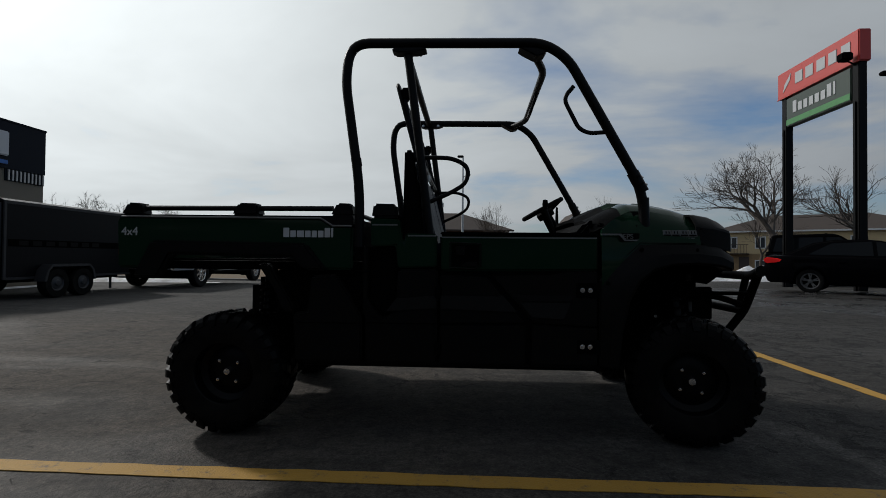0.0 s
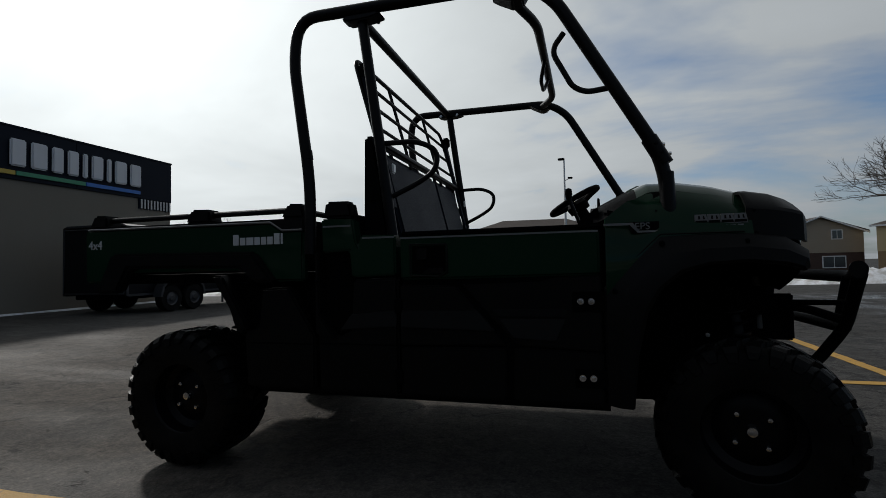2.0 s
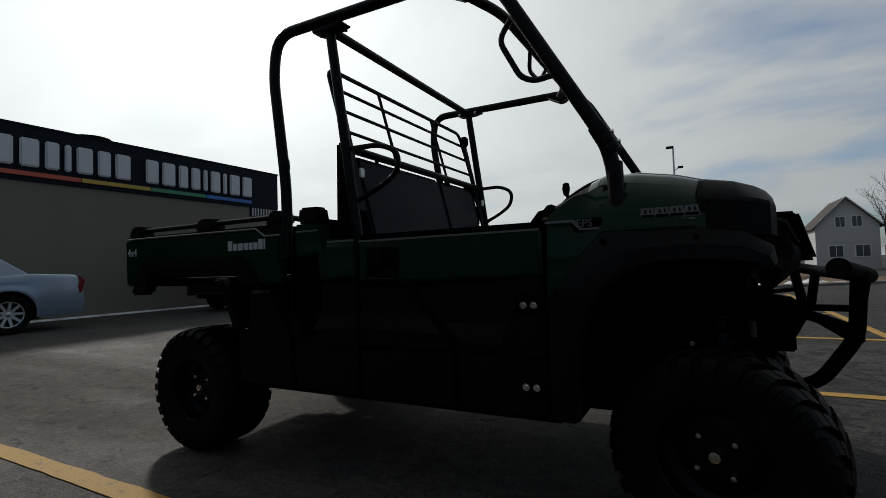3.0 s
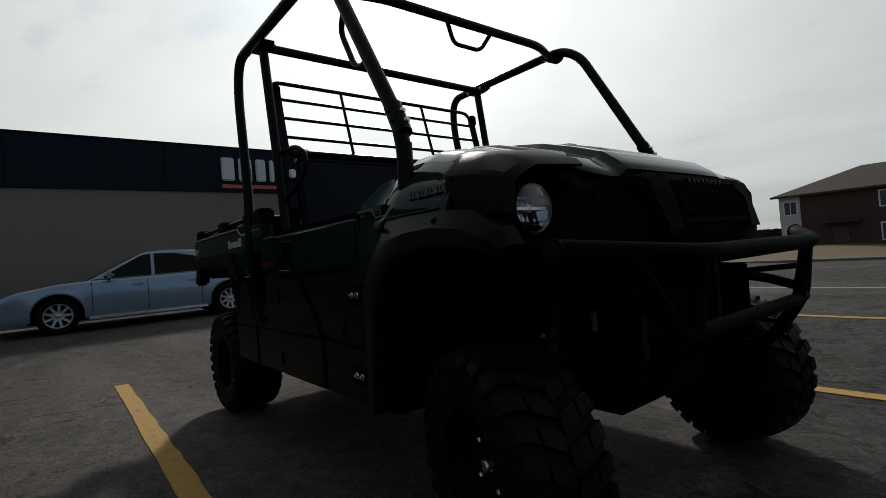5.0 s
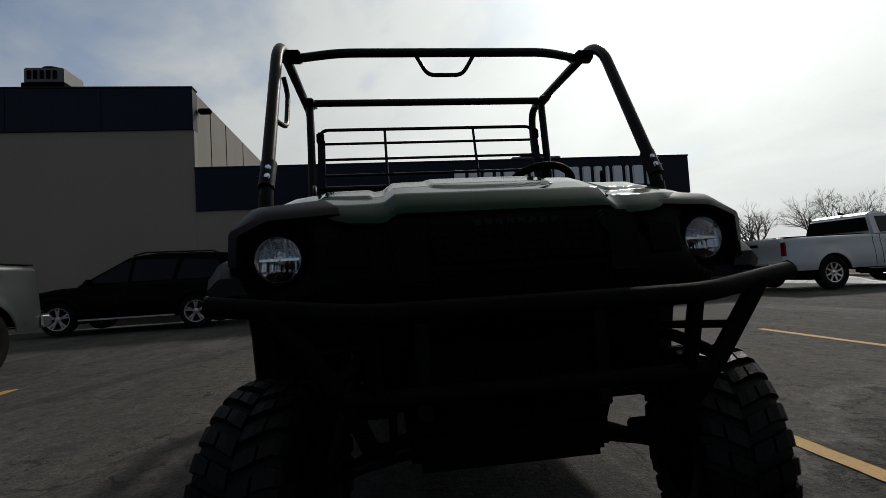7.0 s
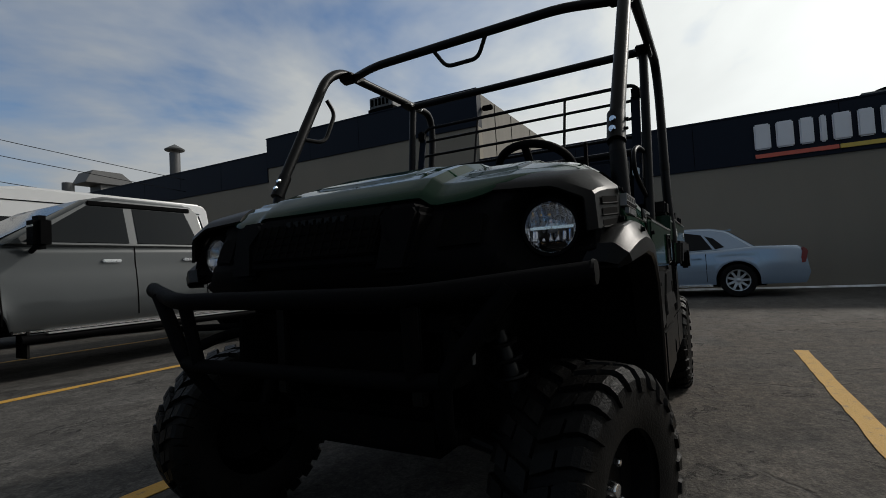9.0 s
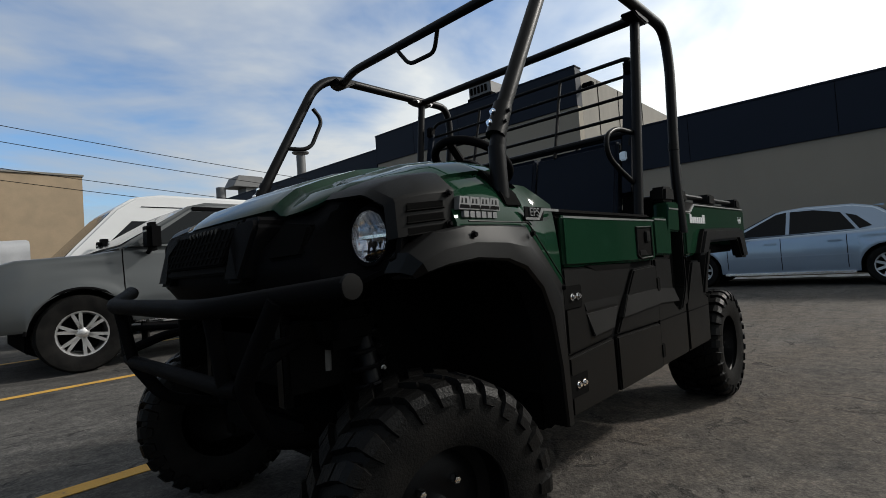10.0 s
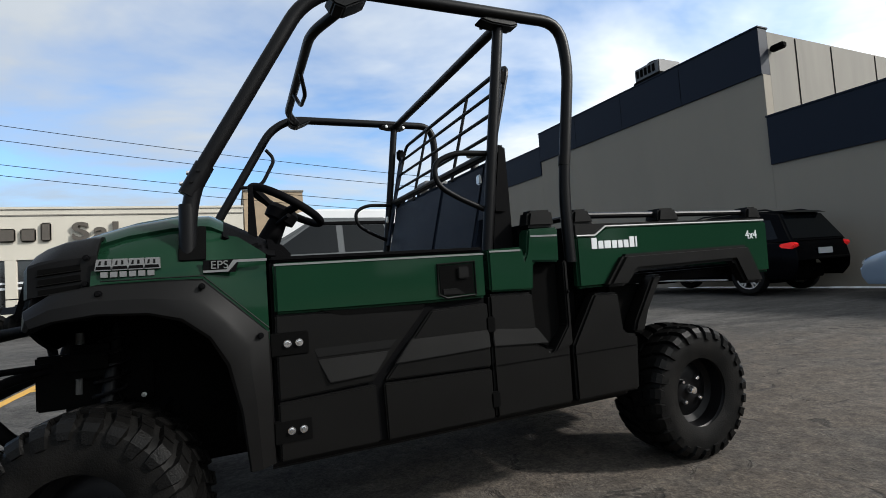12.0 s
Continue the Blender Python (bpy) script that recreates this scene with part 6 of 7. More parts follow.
def dark_sedan_extra(c, body, cab, yy):
    W = 1.84
    for s in (1, -1):
        for x in (0.5, 1.45, 2.35):
            door_gap(body, x, 0.32, 0.92, W, s)
        door_handle(body, 0.7, 0.84, W, s, BLACK_CAR)
        door_handle(body, 1.62, 0.84, W, s, BLACK_CAR)
        mirror(c, 2.08, 0.96, W, s, BLACK_CAR)
        part("tail_lamp", prism([(-1.02, 0.80), (-1.10, 0.90), (-1.02, 0.98), (-0.62, 0.93), (-0.70, 0.84)], "y", s * 0.5, s * 0.875, 0.015), TAIL_ON, body, "lit red tail lamp")
        part("headlight", prism([(3.3, 0.62), (3.52, 0.60), (3.44, 0.72), (3.24, 0.74)], "y", s * 0.5, s * 0.82, 0.02), LENS_SOLID, body)


def dark_sedan_at(at):
    top = [(-1.0, 0.28), (-1.08, 0.45), (-1.10, 0.70), (-1.06, 0.98), (-0.95, 1.04), (-0.4, 1.03), (2.3, 0.96), (2.8, 0.90), (3.3, 0.78), (3.5, 0.66), (3.58, 0.48), (3.55, 0.34), (3.48, 0.26)]
    house = [(-0.75, 0.97), (0.05, 1.38), (0.5, 1.46), (1.1, 1.465), (1.5, 1.42), (2.5, 0.92)]
    panes = [[(-0.05, 1.06), (0.45, 1.36), (1.28, 1.40), (1.32, 1.02)], [(1.40, 1.02), (1.36, 1.40), (1.54, 1.36), (2.2, 1.0)]]
    return car("dark_sedan", "black sedan with a lit tail lamp near the roadside sign", "car", BLACK_CAR, at, 2.75, 1.84, 0.325, top, 0.26, house, 0.96, 0.42, panes,
               [((2.46, 0.94), (1.52, 1.42)), ((-0.73, 1.0), (0.05, 1.38))], (0.215, 5, True), UNIT_GREY, dark_sedan_extra)


dark_sedan_at(pose(11.15, 11.5, 0, 0, 0, -40))
truck("box_utility_car", "dark off-road car with a grey rear beside the roadside sign", BLACK_CAR, pose(14.3, 17.2, 0, 0, 0, -36), 2.9, 1.9, 0.40, 1.15, 1.18, 1.90, -0.85, 2.1, -0.95, True, "")


def cargo_trailer():
    """Black enclosed trailer with two axles; rear towards -y."""
    t = thing("cargo_trailer", "black enclosed cargo trailer with dull metal edge trim", "trailer", at=pose(-8.22, 5.35, 0.0))
    shell = surface("black_sheet_metal", (0.004, 0.0045, 0.006), 0.4, 0, 0.12, 1.5, 0.05, 30, spec=0.12)
    TRIM = surface("weathered_black_trim", (0.045, 0.046, 0.05), 0.5, 0.6, 0.3, 6, 0.1, 60)
    w, L, z0, z1 = 0.88, 3.35, 0.42, 1.87
    part("shell", box((-w, 0, z0), (w, L, z1), 0.03, 2), shell, t)
    part("roof", prism([(-w - 0.01, z1 + 0.002), (w + 0.01, z1 + 0.002), (w - 0.1, z1 + 0.05), (-w + 0.1, z1 + 0.05)], "y", -0.01, L + 0.01, 0.01), TRIM, t)
    for s in (1, -1):
        part("corner_trim", box((s * (w - 0.02), -0.012, z0 - 0.02), (s * (w + 0.012), 0.045, z1 + 0.001), 0.006), TRIM, t)
        part("top_trim", box((s * (w - 0.012), 0.046, z1 - 0.05), (s * (w + 0.012), L, z1), 0.006), TRIM, t)
        part("bottom_trim", box((s * (w - 0.012), 0.046, z0 - 0.03), (s * (w + 0.012), L, z0 + 0.02), 0.006), TRIM, t)
        fender = [(u + 0.33, v) for u, v in ((0.28, 0.34), (0.34, 0.56), (0.46, 0.68), (1.44, 0.68), (1.56, 0.56), (1.62, 0.34), (1.56, 0.34), (1.50, 0.54), (1.42, 0.63), (0.48, 0.63), (0.40, 0.54), (0.34, 0.34))]
        part("fender", prism(fender, "x", s * (w + 0.013), s * (w + 0.25), 0.008), TRIM, t)
        part("stripe_panel", box((s * w, 0.08, 1.02), (s * (w + 0.004), L - 0.3, 1.16)), DARK, t)
        for i in range(7):
            part("side_mark", box((s * (w + 0.0045), 0.30 + i * 0.30, 1.045), (s * (w + 0.006), 0.50 + i * 0.30, 1.135)), PLASTIC_GREY, t)
        for y in (0.95, 1.61):
            tyre = part("wheel", moved(lathe([(0.15, -0.19), (0.28, -0.19), (0.30, -0.16), (0.30, -0.03), (0.28, 0), (0.17, 0.0), (0.15, -0.02), (0.06, -0.04), (0, -0.04)], "x", (0, 0, 0), 28),
                                       Matrix.Translation((s * (w + 0.22), y, 0.30)) @ Matrix.Diagonal((s, 1, 1, 1))), RUBBER, t)
            part("rim", moved(lathe([(0.155, 0.002), (0.13, -0.02), (0.07, -0.01), (0.05, 0.01), (0, 0.012)], "x", (0, 0, 0), 24), Matrix.Translation((s * (w + 0.22), y, 0.30)) @ Matrix.Diagonal((s, 1, 1, 1))), TRIM, tyre)
    door = part("rear_door", box((-w + 0.07, -0.03, z0 + 0.06), (w - 0.07, -0.002, z1 - 0.08), 0.01), shell, t, "black rear door in a dull metal frame")
    fr = [(-w + 0.05, z0 + 0.03), (w - 0.05, z0 + 0.03), (w - 0.05, z1 - 0.05), (-w + 0.05, z1 - 0.05)]
    part("door_frame", tube([(x, -0.025, z) for x, z in fr], 0.018, 6, closed=True), TRIM, door)
    part("door_mark", prism([(-0.16, 1.28), (-0.10, 1.28), (-0.02, 1.02), (0.10, 1.30), (0.14, 1.30), (0.0, 0.92), (-0.05, 0.92)], "y", -0.036, -0.031), WHITE_DECAL, door)
    for z in (0.75, 1.35):
        part("door_latch", box((w - 0.12, -0.055, z), (w - 0.07, -0.03, z + 0.12), 0.006), TRIM, door)
    part("frame", box((-0.6, 0.05, 0.32), (0.6, L - 0.05, z0 - 0.005), 0.01), DARK, t)
    part("tongue", prism([(-0.55, L), (0.55, L), (0.07, L + 0.62), (-0.07, L + 0.62)], "z", 0.40, 0.48, 0.01), STEEL_BLACK, t)
    part("jack", tube([(0.0, L + 0.48, 0.0), (0.0, L + 0.48, 0.85)], 0.03, 10), TRIM, t)


cargo_trailer()


# ---- roadside sign ----
def roadside_sign():
    """Two-panel dealer sign on tall steel posts; the panels face -x and +x, and run along y."""
    s = thing("roadside_sign", "tall dealer sign, red panel over dark green, on steel posts", "sign")
    x0, x1, ya, yb = 12.75, 13.12, 11.95, 15.80
    for y in (12.16, 15.52):
        part("post", prism([(x0 + 0.06, y - 0.13), (x1 - 0.06, y - 0.13), (x1 - 0.06, y + 0.13), (x0 + 0.06, y + 0.13)], "z", -0.3, 6.95, 0.02), STEEL_BLACK, s)
        part("post_rib", box((x0 + 0.02, y - 0.03, -0.3), (x0 + 0.058, y + 0.03, 5.7), 0.005), STEEL_BLACK, s)
    red = part("upper_panel", box((x0, ya, 6.88), (x1, yb, 7.84), 0.03), RED_SIGN, s, "red sign panel with white blocks")
    part("panel_edge", box((x0 - 0.012, ya - 0.01, 6.86), (x0 + 0.02, yb + 0.01, 6.90), 0.004), RED_SIGN, red)
    # a wing-like mark and lettering, kept as plain white blocks
    part("mark", prism([(15.46, 7.06), (15.08, 7.42), (15.02, 7.66), (15.20, 7.50), (15.38, 7.34)], "x", x0 - 0.014, x0 - 0.002), WHITE_DECAL, red)
    for i, w in enumerate((0.40, 0.38, 0.40, 0.36, 0.38)):
        y = 14.80 - i * 0.54
        part("mark", box((x0 - 0.014, y - w, 7.18), (x0 - 0.002, y, 7.58), 0.02), WHITE_DECAL, red)
    grn = part("lower_panel", box((x0 + 0.04, 12.32, 5.78), (x1 - 0.04, 15.36, 6.80), 0.02), SIGN_GREEN, s, "dark green sign panel with white blocks")
    part("green_stripe", box((x0 + 0.026, 12.34, 5.82), (x0 + 0.038, 15.34, 6.02), 0.002), surface("bright_green", (0.05, 0.22, 0.06), 0.4), grn)
    for i in range(8):
        y = 14.98 - i * 0.28
        h = 0.42 if i in (0, 6, 7) else 0.30
        part("mark", box((x0 + 0.026, y - (0.20 if i < 7 else 0.09), 6.20), (x0 + 0.038, y, 6.20 + h), 0.003), WHITE_DECAL, grn)
    part("flood_lamp", box((x0 - 0.42, 11.99, 6.92), (x0 - 0.10, 12.29, 7.16), 0.04), DARK, s, "black flood lamp")
    part("lamp_arm", tube([(x0 - 0.2, 12.15, 6.94), (x0 + 0.1, 12.17, 6.8)], 0.025, 8), DARK, s)


roadside_sign()


def street_lamp(x, y, z, h, heads=1):
    l = thing("street_lamp", "slim grey street lamp with small heads", "street lamp", "street lamps", at=pose(x, y, z))
    part("pole", tube([(0, 0, -0.3), (0, 0, h)], 0.11, 10, taper=0.06), ALU, l)
    part("lamp_head", box((-0.45, -0.14, h), (0.05, 0.14, h + 0.16), 0.04), DARK, l)
    if heads > 1:
        part("lamp_arm", tube([(0, 0, h - 1.6), (0.35, 0, h - 1.4)], 0.03, 8), ALU, l)
        part("lamp_head", box((0.25, -0.12, h - 1.45), (0.6, 0.12, h - 1.32), 0.03), DARK, l)


street_lamp(0.6, 35.5, -0.8, 9.6, 2)
street_lamp(18.2, 17.4, 0.0, 8.4)


# ---- bare trees ----
def bare_tree(x, y, z, height, spread, seed, trunk_r=0.16, levels=6, label="bare winter tree with fine grey branches"):
    rnd = random.Random(seed)
    verts, faces, tv, tf = [], [], [], []

    def limb(p, q, r0, r1, V, F, sides):
        d = (q - p).normalized()
        a = d.orthogonal().normalized()
        b = d.cross(a)
        n = len(V)
        for c, r in ((p, r0), (q, r1)):
            for k in range(sides):
                t = 2 * math.pi * k / sides
                V.append(c + (a * math.cos(t) + b * math.sin(t)) * r)
        for k in range(sides):
            F.append((n + k, n + (k + 1) % sides, n + sides + (k + 1) % sides, n + sides + k))

    def grow(p, d, length, r, level):
        steps = 3 if level < 3 else 2
        q = p
        for i in range(steps):
            d = (d + Vector((rnd.uniform(-1, 1), rnd.uniform(-1, 1), rnd.uniform(-0.3, 0.7))) * 0.16).normalized()
            e = q + d * length / steps
            rr = r * (1 - 0.32 / steps)
            if level == 0:
                limb(q, e, r, rr, tv, tf, 9)
            else:
                limb(q, e, r, rr, verts, faces, 5 if level < 3 else 3)
            r, q = rr, e
            if 0 < level < levels and i < steps - 1 and rnd.random() < 0.75:
                side(q, d, length * 0.62, r * 0.55, level + 1)
        if level < levels:
            for k in range(3 if level < 2 else 2 + (rnd.random() < 0.5)):
                side(q, d, length * rnd.uniform(0.62, 0.82), r * 0.70, level + 1)

    def side(p, d, length, r, level):
        a = d.orthogonal().normalized()
        a.rotate(Matrix.Rotation(rnd.uniform(0, 6.283), 3, d))
        k = rnd.uniform(0.35, 0.85) * spread
        nd = (d + a * k).normalized()
        nd.z = max(nd.z, -0.05)
        grow(p, nd.normalized(), length, max(r, 0.006), level)

    grow(Vector((0, 0, -0.2)), Vector((0, 0, 1)), height * 0.27, trunk_r, 0)
    top = max(v.z for v in verts)
    k = height / top
    t = thing("tree", label, "tree", "bare trees", at=pose(x, y, z))
    for nm, V, F in (("trunk", tv, tf), ("crown", verts, faces)):
        me = bpy.data.meshes.new(nm)
        me.from_pydata([v * k for v in V], [], F)
        me.materials.append(BARK)
        ob = new(nm, me)
        ob.parent = t
    return t


for tx, ty, th, tw, ts, tr, tl in ((18.0, 24.2, 7.9, 1.05, 3, 0.20, 6), (22.3, 33.3, 5.4, 0.9, 8, 0.10, 5), (23.5, 25.3, 6.6, 1.0, 12, 0.16, 5),
                                   (15.0, 47.8, 8.0, 0.9, 21, 0.16, 5), (23.5, 64.0, 8.0, 0.9, 27, 0.16, 5), (3.7, 41.9, 7.2, 0.6, 31, 0.10, 5),
                                   (-27.0, 32.5, 5.9, 1.0, 41, 0.2, 6), (-23.5, 35.0, 5.4, 1.0, 45, 0.18, 6), (-32.0, 30.0, 5.0, 1.0, 47, 0.18, 5),
                                   (-40.0, 44.0, 7.4, 1.0, 51, 0.2, 5), (-46.0, 42.0, 7.8, 1.0, 57, 0.2, 5)):
    bare_tree(tx, ty, fall(tx, ty), th, tw, ts, tr, tl)


def far_wood():
    """A distant line of bare woods."""
    rnd = random.Random(77)
    verts, faces = [], []
    for i in range(2600):
        az = radians(rnd.uniform(96, 142))
        d = rnd.uniform(120, 150)
        p = Vector((3 + d * math.cos(az), d * math.sin(az), -3.2))
        h = 5.2 * (0.65 + 0.5 * noise.noise((az * 14, 0, 1))) * rnd.uniform(0.7, 1.1)
        base = h * rnd.uniform(0.0, 0.6)
        q = p + Vector((rnd.uniform(-1.6, 1.6), rnd.uniform(-1.6, 1.6), h))
        p = p + Vector((0, 0, base))
        n = len(verts)
        w = rnd.uniform(0.04, 0.13)
        verts += [p + Vector((-w, 0, 0)), p + Vector((w, w, 0)), p + Vector((w, -w, 0)), q]
        faces += [(n, n + 1, n + 3), (n + 1, n + 2, n + 3), (n + 2, n, n + 3)]
    me = bpy.data.meshes.new("far_woods")
    me.from_pydata(verts, [], faces)
    me.materials.append(BARK)
    tagged(new("far_woods", me), "distant line of bare grey woods", "woods", kind="stuff")


far_wood()

# ---- houses across the road ----
BRICK_DARK = surface("dark_brown_brick", (0.060, 0.034, 0.026), 0.85, 0, 0.35, 3, 0.4, 14)
BRICK_TAN = surface("tan_brick", (0.30, 0.20, 0.105), 0.85, 0, 0.3, 3, 0.4, 14)
SIDING_TAN = surface("tan_siding", (0.30, 0.25, 0.185), 0.7, 0, 0.12, 2, 0.2, 20, streak=(0.2, 0.2, 6))
SIDING_YELLOW = surface("pale_yellow_siding", (0.52, 0.40, 0.22), 0.7, 0, 0.12, 2, 0.2, 20, streak=(0.2, 0.2, 6))
SIDING_WHITE = surface("grey_white_siding", (0.46, 0.46, 0.45), 0.7, 0, 0.12, 2, 0.2, 20, streak=(0.2, 0.2, 6))
SHINGLE = surface("brown_roof_shingle", (0.048, 0.036, 0.030), 0.9, 0, 0.3, 2, 0.5, 12)
FRAME_WHITE = surface("white_window_frame", (0.68, 0.68, 0.67), 0.5, 0, 0.06, 4)
HOUSE_GLASS = surface("house_window_glass", (0.035, 0.042, 0.05), 0.08, 0, 0.25, 1, 0.0, 20, spec=0.7)


def house(label, at, w, d, zmid, zeave, rise, lower, upper, roof, wins, doors=(), balconies=(), gable=False, side_wins=()):
    """A two-storey house; its front is towards local -y, from x = 0 to w. wins: (x, z, width, height)."""
    h = thing("house", label, "house", "houses across the road", at=at)
    part("lower_wall", box((0, 0, -1.5), (w, d, zmid), 0.01), lower, h)
    if gable:
        part("upper_wall", prism([(0.0, zmid + 0.002), (w, zmid + 0.002), (w, zeave), (w / 2, zeave + rise), (0.0, zeave)], "y", -0.02, d + 0.02, 0.005), upper, h)
        for s in (0, 1):
            x0, x1 = (-0.35, w / 2) if s == 0 else (w + 0.35, w / 2)
            za = zeave - 0.35 * rise / (w / 2)
            part("roof", prism([(x0, za), (x1, zeave + rise), (x1, zeave + rise + 0.16), (x0, za + 0.16)], "y", -0.45, d + 0.45, 0.005), roof, h)
        part("verge_board", prism([(-0.36, zeave - 0.30), (w / 2, zeave + rise + 0.05), (w + 0.36, zeave - 0.30), (w + 0.36, zeave - 0.13), (w / 2, zeave + rise + 0.20), (-0.36, zeave - 0.13)], "y", -0.50, -0.452), FRAME_WHITE, h)
    else:
        part("upper_wall", box((-0.02, -0.02, zmid + 0.002), (w + 0.02, d + 0.02, zeave), 0.01), upper, h)
        e = 0.5
        own = bmesh.new()
        b = [own.verts.new(p) for p in ((-e, -e, zeave + 0.002), (w + e, -e, zeave + 0.002), (w + e, d + e, zeave + 0.002), (-e, d + e, zeave + 0.002))]
        m = min(d, w) / 2
        t = [own.verts.new(p) for p in ((m, d / 2, zeave + rise), (w - m, d / 2, zeave + rise))] if w > d else [own.verts.new((w / 2, m, zeave + rise)), own.verts.new((w / 2, d - m, zeave + rise))]
        own.faces.new(b[::-1])
        if w > d:
            for f in ((b[0], b[1], t[1], t[0]), (b[1], b[2], t[1]), (b[2], b[3], t[0], t[1]), (b[3], b[0], t[0])):
                own.faces.new(f)
        else:
            for f in ((b[0], b[1], t[0]), (b[1], b[2], t[1], t[0]), (b[2], b[3], t[1]), (b[3], b[0], t[0], t[1])):
                own.faces.new(f)
        part("roof", own, roof, h, smooth=0)
        part("fascia_board", box((-e - 0.02, -e - 0.02, zeave - 0.16), (w + e + 0.02, -e + 0.02, zeave + 0.0), 0.005), FRAME_WHITE if upper is not BRICK_DARK else SHINGLE, h)
    for x, z, ww, hh in wins:
        f = part("window", box((x - 0.07, -0.07, z - 0.07), (x + ww + 0.07, -0.021, z + hh + 0.07), 0.01), FRAME_WHITE, h)
        n = 2 if ww > 0.8 else 1
        for i in range(n):
            part("pane", box((x + i * ww / n + 0.03, -0.078, z + 0.03), (x + (i + 1) * ww / n - 0.03, -0.072, z + hh - 0.03)), HOUSE_GLASS, f)
    for x, z, ww, hh in side_wins:
        f = part("window", box((-0.07, x - 0.07, z - 0.07), (-0.021, x + ww + 0.07, z + hh + 0.07), 0.01), FRAME_WHITE, h)
        part("pane", box((-0.078, x + 0.03, z + 0.03), (-0.072, x + ww - 0.03, z + hh - 0.03)), HOUSE_GLASS, f)
    for x, z, ww, hh, m in doors:
        f = part("door", box((x, -0.06, z), (x + ww, -0.021, z + hh), 0.01), m, h)
        part("door_handle", box((x + ww - 0.15, -0.09, z + hh * 0.47), (x + ww - 0.08, -0.061, z + hh * 0.5), 0.01), ALU, f)
    for x, z, ww in balconies:
        b = part("balcony", box((x, -1.1, z - 0.12), (x + ww, -0.022, z), 0.01), SHINGLE, h)
        part("rail", box((x, -1.1, z + 0.95), (x + ww, -1.05, z + 1.0)), SHINGLE, b)
        for i in range(int(ww / 0.14)):
            part("baluster", box((x + 0.02 + i * 0.14, -1.09, z + 0.001), (x + 0.05 + i * 0.14, -1.06, z + 0.95)), SHINGLE, b)
    return h


DARK_DOOR = surface("dark_door", (0.05, 0.03, 0.025), 0.5)
house("tan brick apartment house with balconies and brown roof", pose(29.6, 55.2, -0.9, 0, 0, -33), 19.0, 10.0, 2.4, 5.0, 2.0, BRICK_TAN, SIDING_YELLOW, SHINGLE,
      [(1.2, 3.1, 1.0, 1.2), (4.0, 3.1, 0.9, 1.2), (6.6, 3.2, 1.0, 1.1), (9.2, 3.1, 1.1, 1.2), (12.2, 3.1, 1.1, 1.2), (15.4, 3.1, 1.1, 1.2), (4.0, 0.6, 0.9, 1.1), (9.2, 0.6, 1.1, 1.2), (12.2, 0.6, 1.1, 1.2)],
      [(2.4, 0.0, 1.0, 2.1, DARK_DOOR), (6.8, 0.0, 1.0, 2.1, DARK_DOOR)], [(0.8, 2.5, 2.6), (6.0, 2.5, 2.6)])
house("tan gabled house with a white-framed front and brick below", pose(22.0, 58.0, -1.0, 0, 0, 0), 7.8, 9.0, 2.5, 4.75, 1.45, BRICK_DARK, SIDING_TAN, SHINGLE,
      [(1.2, 3.75, 0.9, 0.9), (5.0, 3.95, 0.9, 0.9), (4.1, 0.95, 2.0, 1.15)], [(1.55, 0.1, 0.9, 2.1, FRAME_WHITE)], gable=True, side_wins=[(2.0, 3.6, 1.0, 1.0)])
house("white gabled house behind the snow bank", pose(13.6, 68.3, -0.3, 0, 0, 0), 5.8, 8.0, 2.6, 4.6, 3.1, SIDING_WHITE, SIDING_WHITE, SHINGLE,
      [(1.9, 4.4, 0.9, 1.2), (3.4, 4.4, 0.9, 1.2), (1.2, 1.0, 1.3, 1.3), (3.6, 1.0, 1.3, 1.3)], gable=True)
brick_house = house("dark brick apartment house with a hipped brown roof", pose(-11.7, 48.2, -1.2, 0, 0, 3), 17.0, 10.0, 2.6, 5.0, 2.2, BRICK_DARK, BRICK_DARK, SHINGLE,
      [(0.35, 3.35, 0.9, 1.1), (0.35, 0.9, 0.9, 1.2), (6.6, 3.4, 2.0, 1.2), (6.6, 0.8, 2.0, 1.3), (11.0, 3.4, 1.6, 1.2), (11.0, 0.8, 1.6, 1.3), (14.0, 3.4, 1.6, 1.2)],
      [(3.6, -0.1, 1.0, 2.1, DARK_DOOR)], [(3.0, 2.5, 2.4)])
part("siding_panel", box((0.02, -0.060, -0.4), (1.50, -0.0215, 4.98), 0.004), SIDING_WHITE, brick_house, "pale siding strip between the windows")
house("grey-white siding house over dark brick with a low hipped roof", pose(-22.0, 39.6, -1.2, 0, 0, 98.4), 19.0, 8.0, 2.1, 4.1, 1.5, BRICK_DARK, SIDING_WHITE, SHINGLE,
      [(0.8, 2.75, 0.7, 1.15), (4.6, 2.6, 2.0, 1.3), (8.4, 2.9, 0.8, 0.9), (11.2, 2.6, 2.2, 1.3), (16.4, 2.9, 0.9, 0.9), (1.4, 0.8, 0.7, 0.5)],
      [(6.0, 0, 1.0, 2.1, DARK_DOOR)], side_wins=[(3.0, 2.8, 0.9, 1.1)])
house("pale low house with a brown roof beyond the fence", pose(-25.2, 61.5, -1.4, 0, 0, 104.5), 45.0, 9.0, 1.9, 3.7, 1.4, SIDING_WHITE, SIDING_WHITE, SHINGLE,
      [(2.2 + 5.4 * i, 2.2, 1.5, 1.1) for i in range(8)])
house("low distant house with a brown roof", pose(0.0, 92.0, -1.0, 0, 0, 0), 9.0, 9.0, 2.4, 4.4, 1.8, BRICK_DARK, SIDING_TAN, SHINGLE, [(2.0, 3.0, 1.2, 1.1), (6.0, 3.0, 1.2, 1.1)])


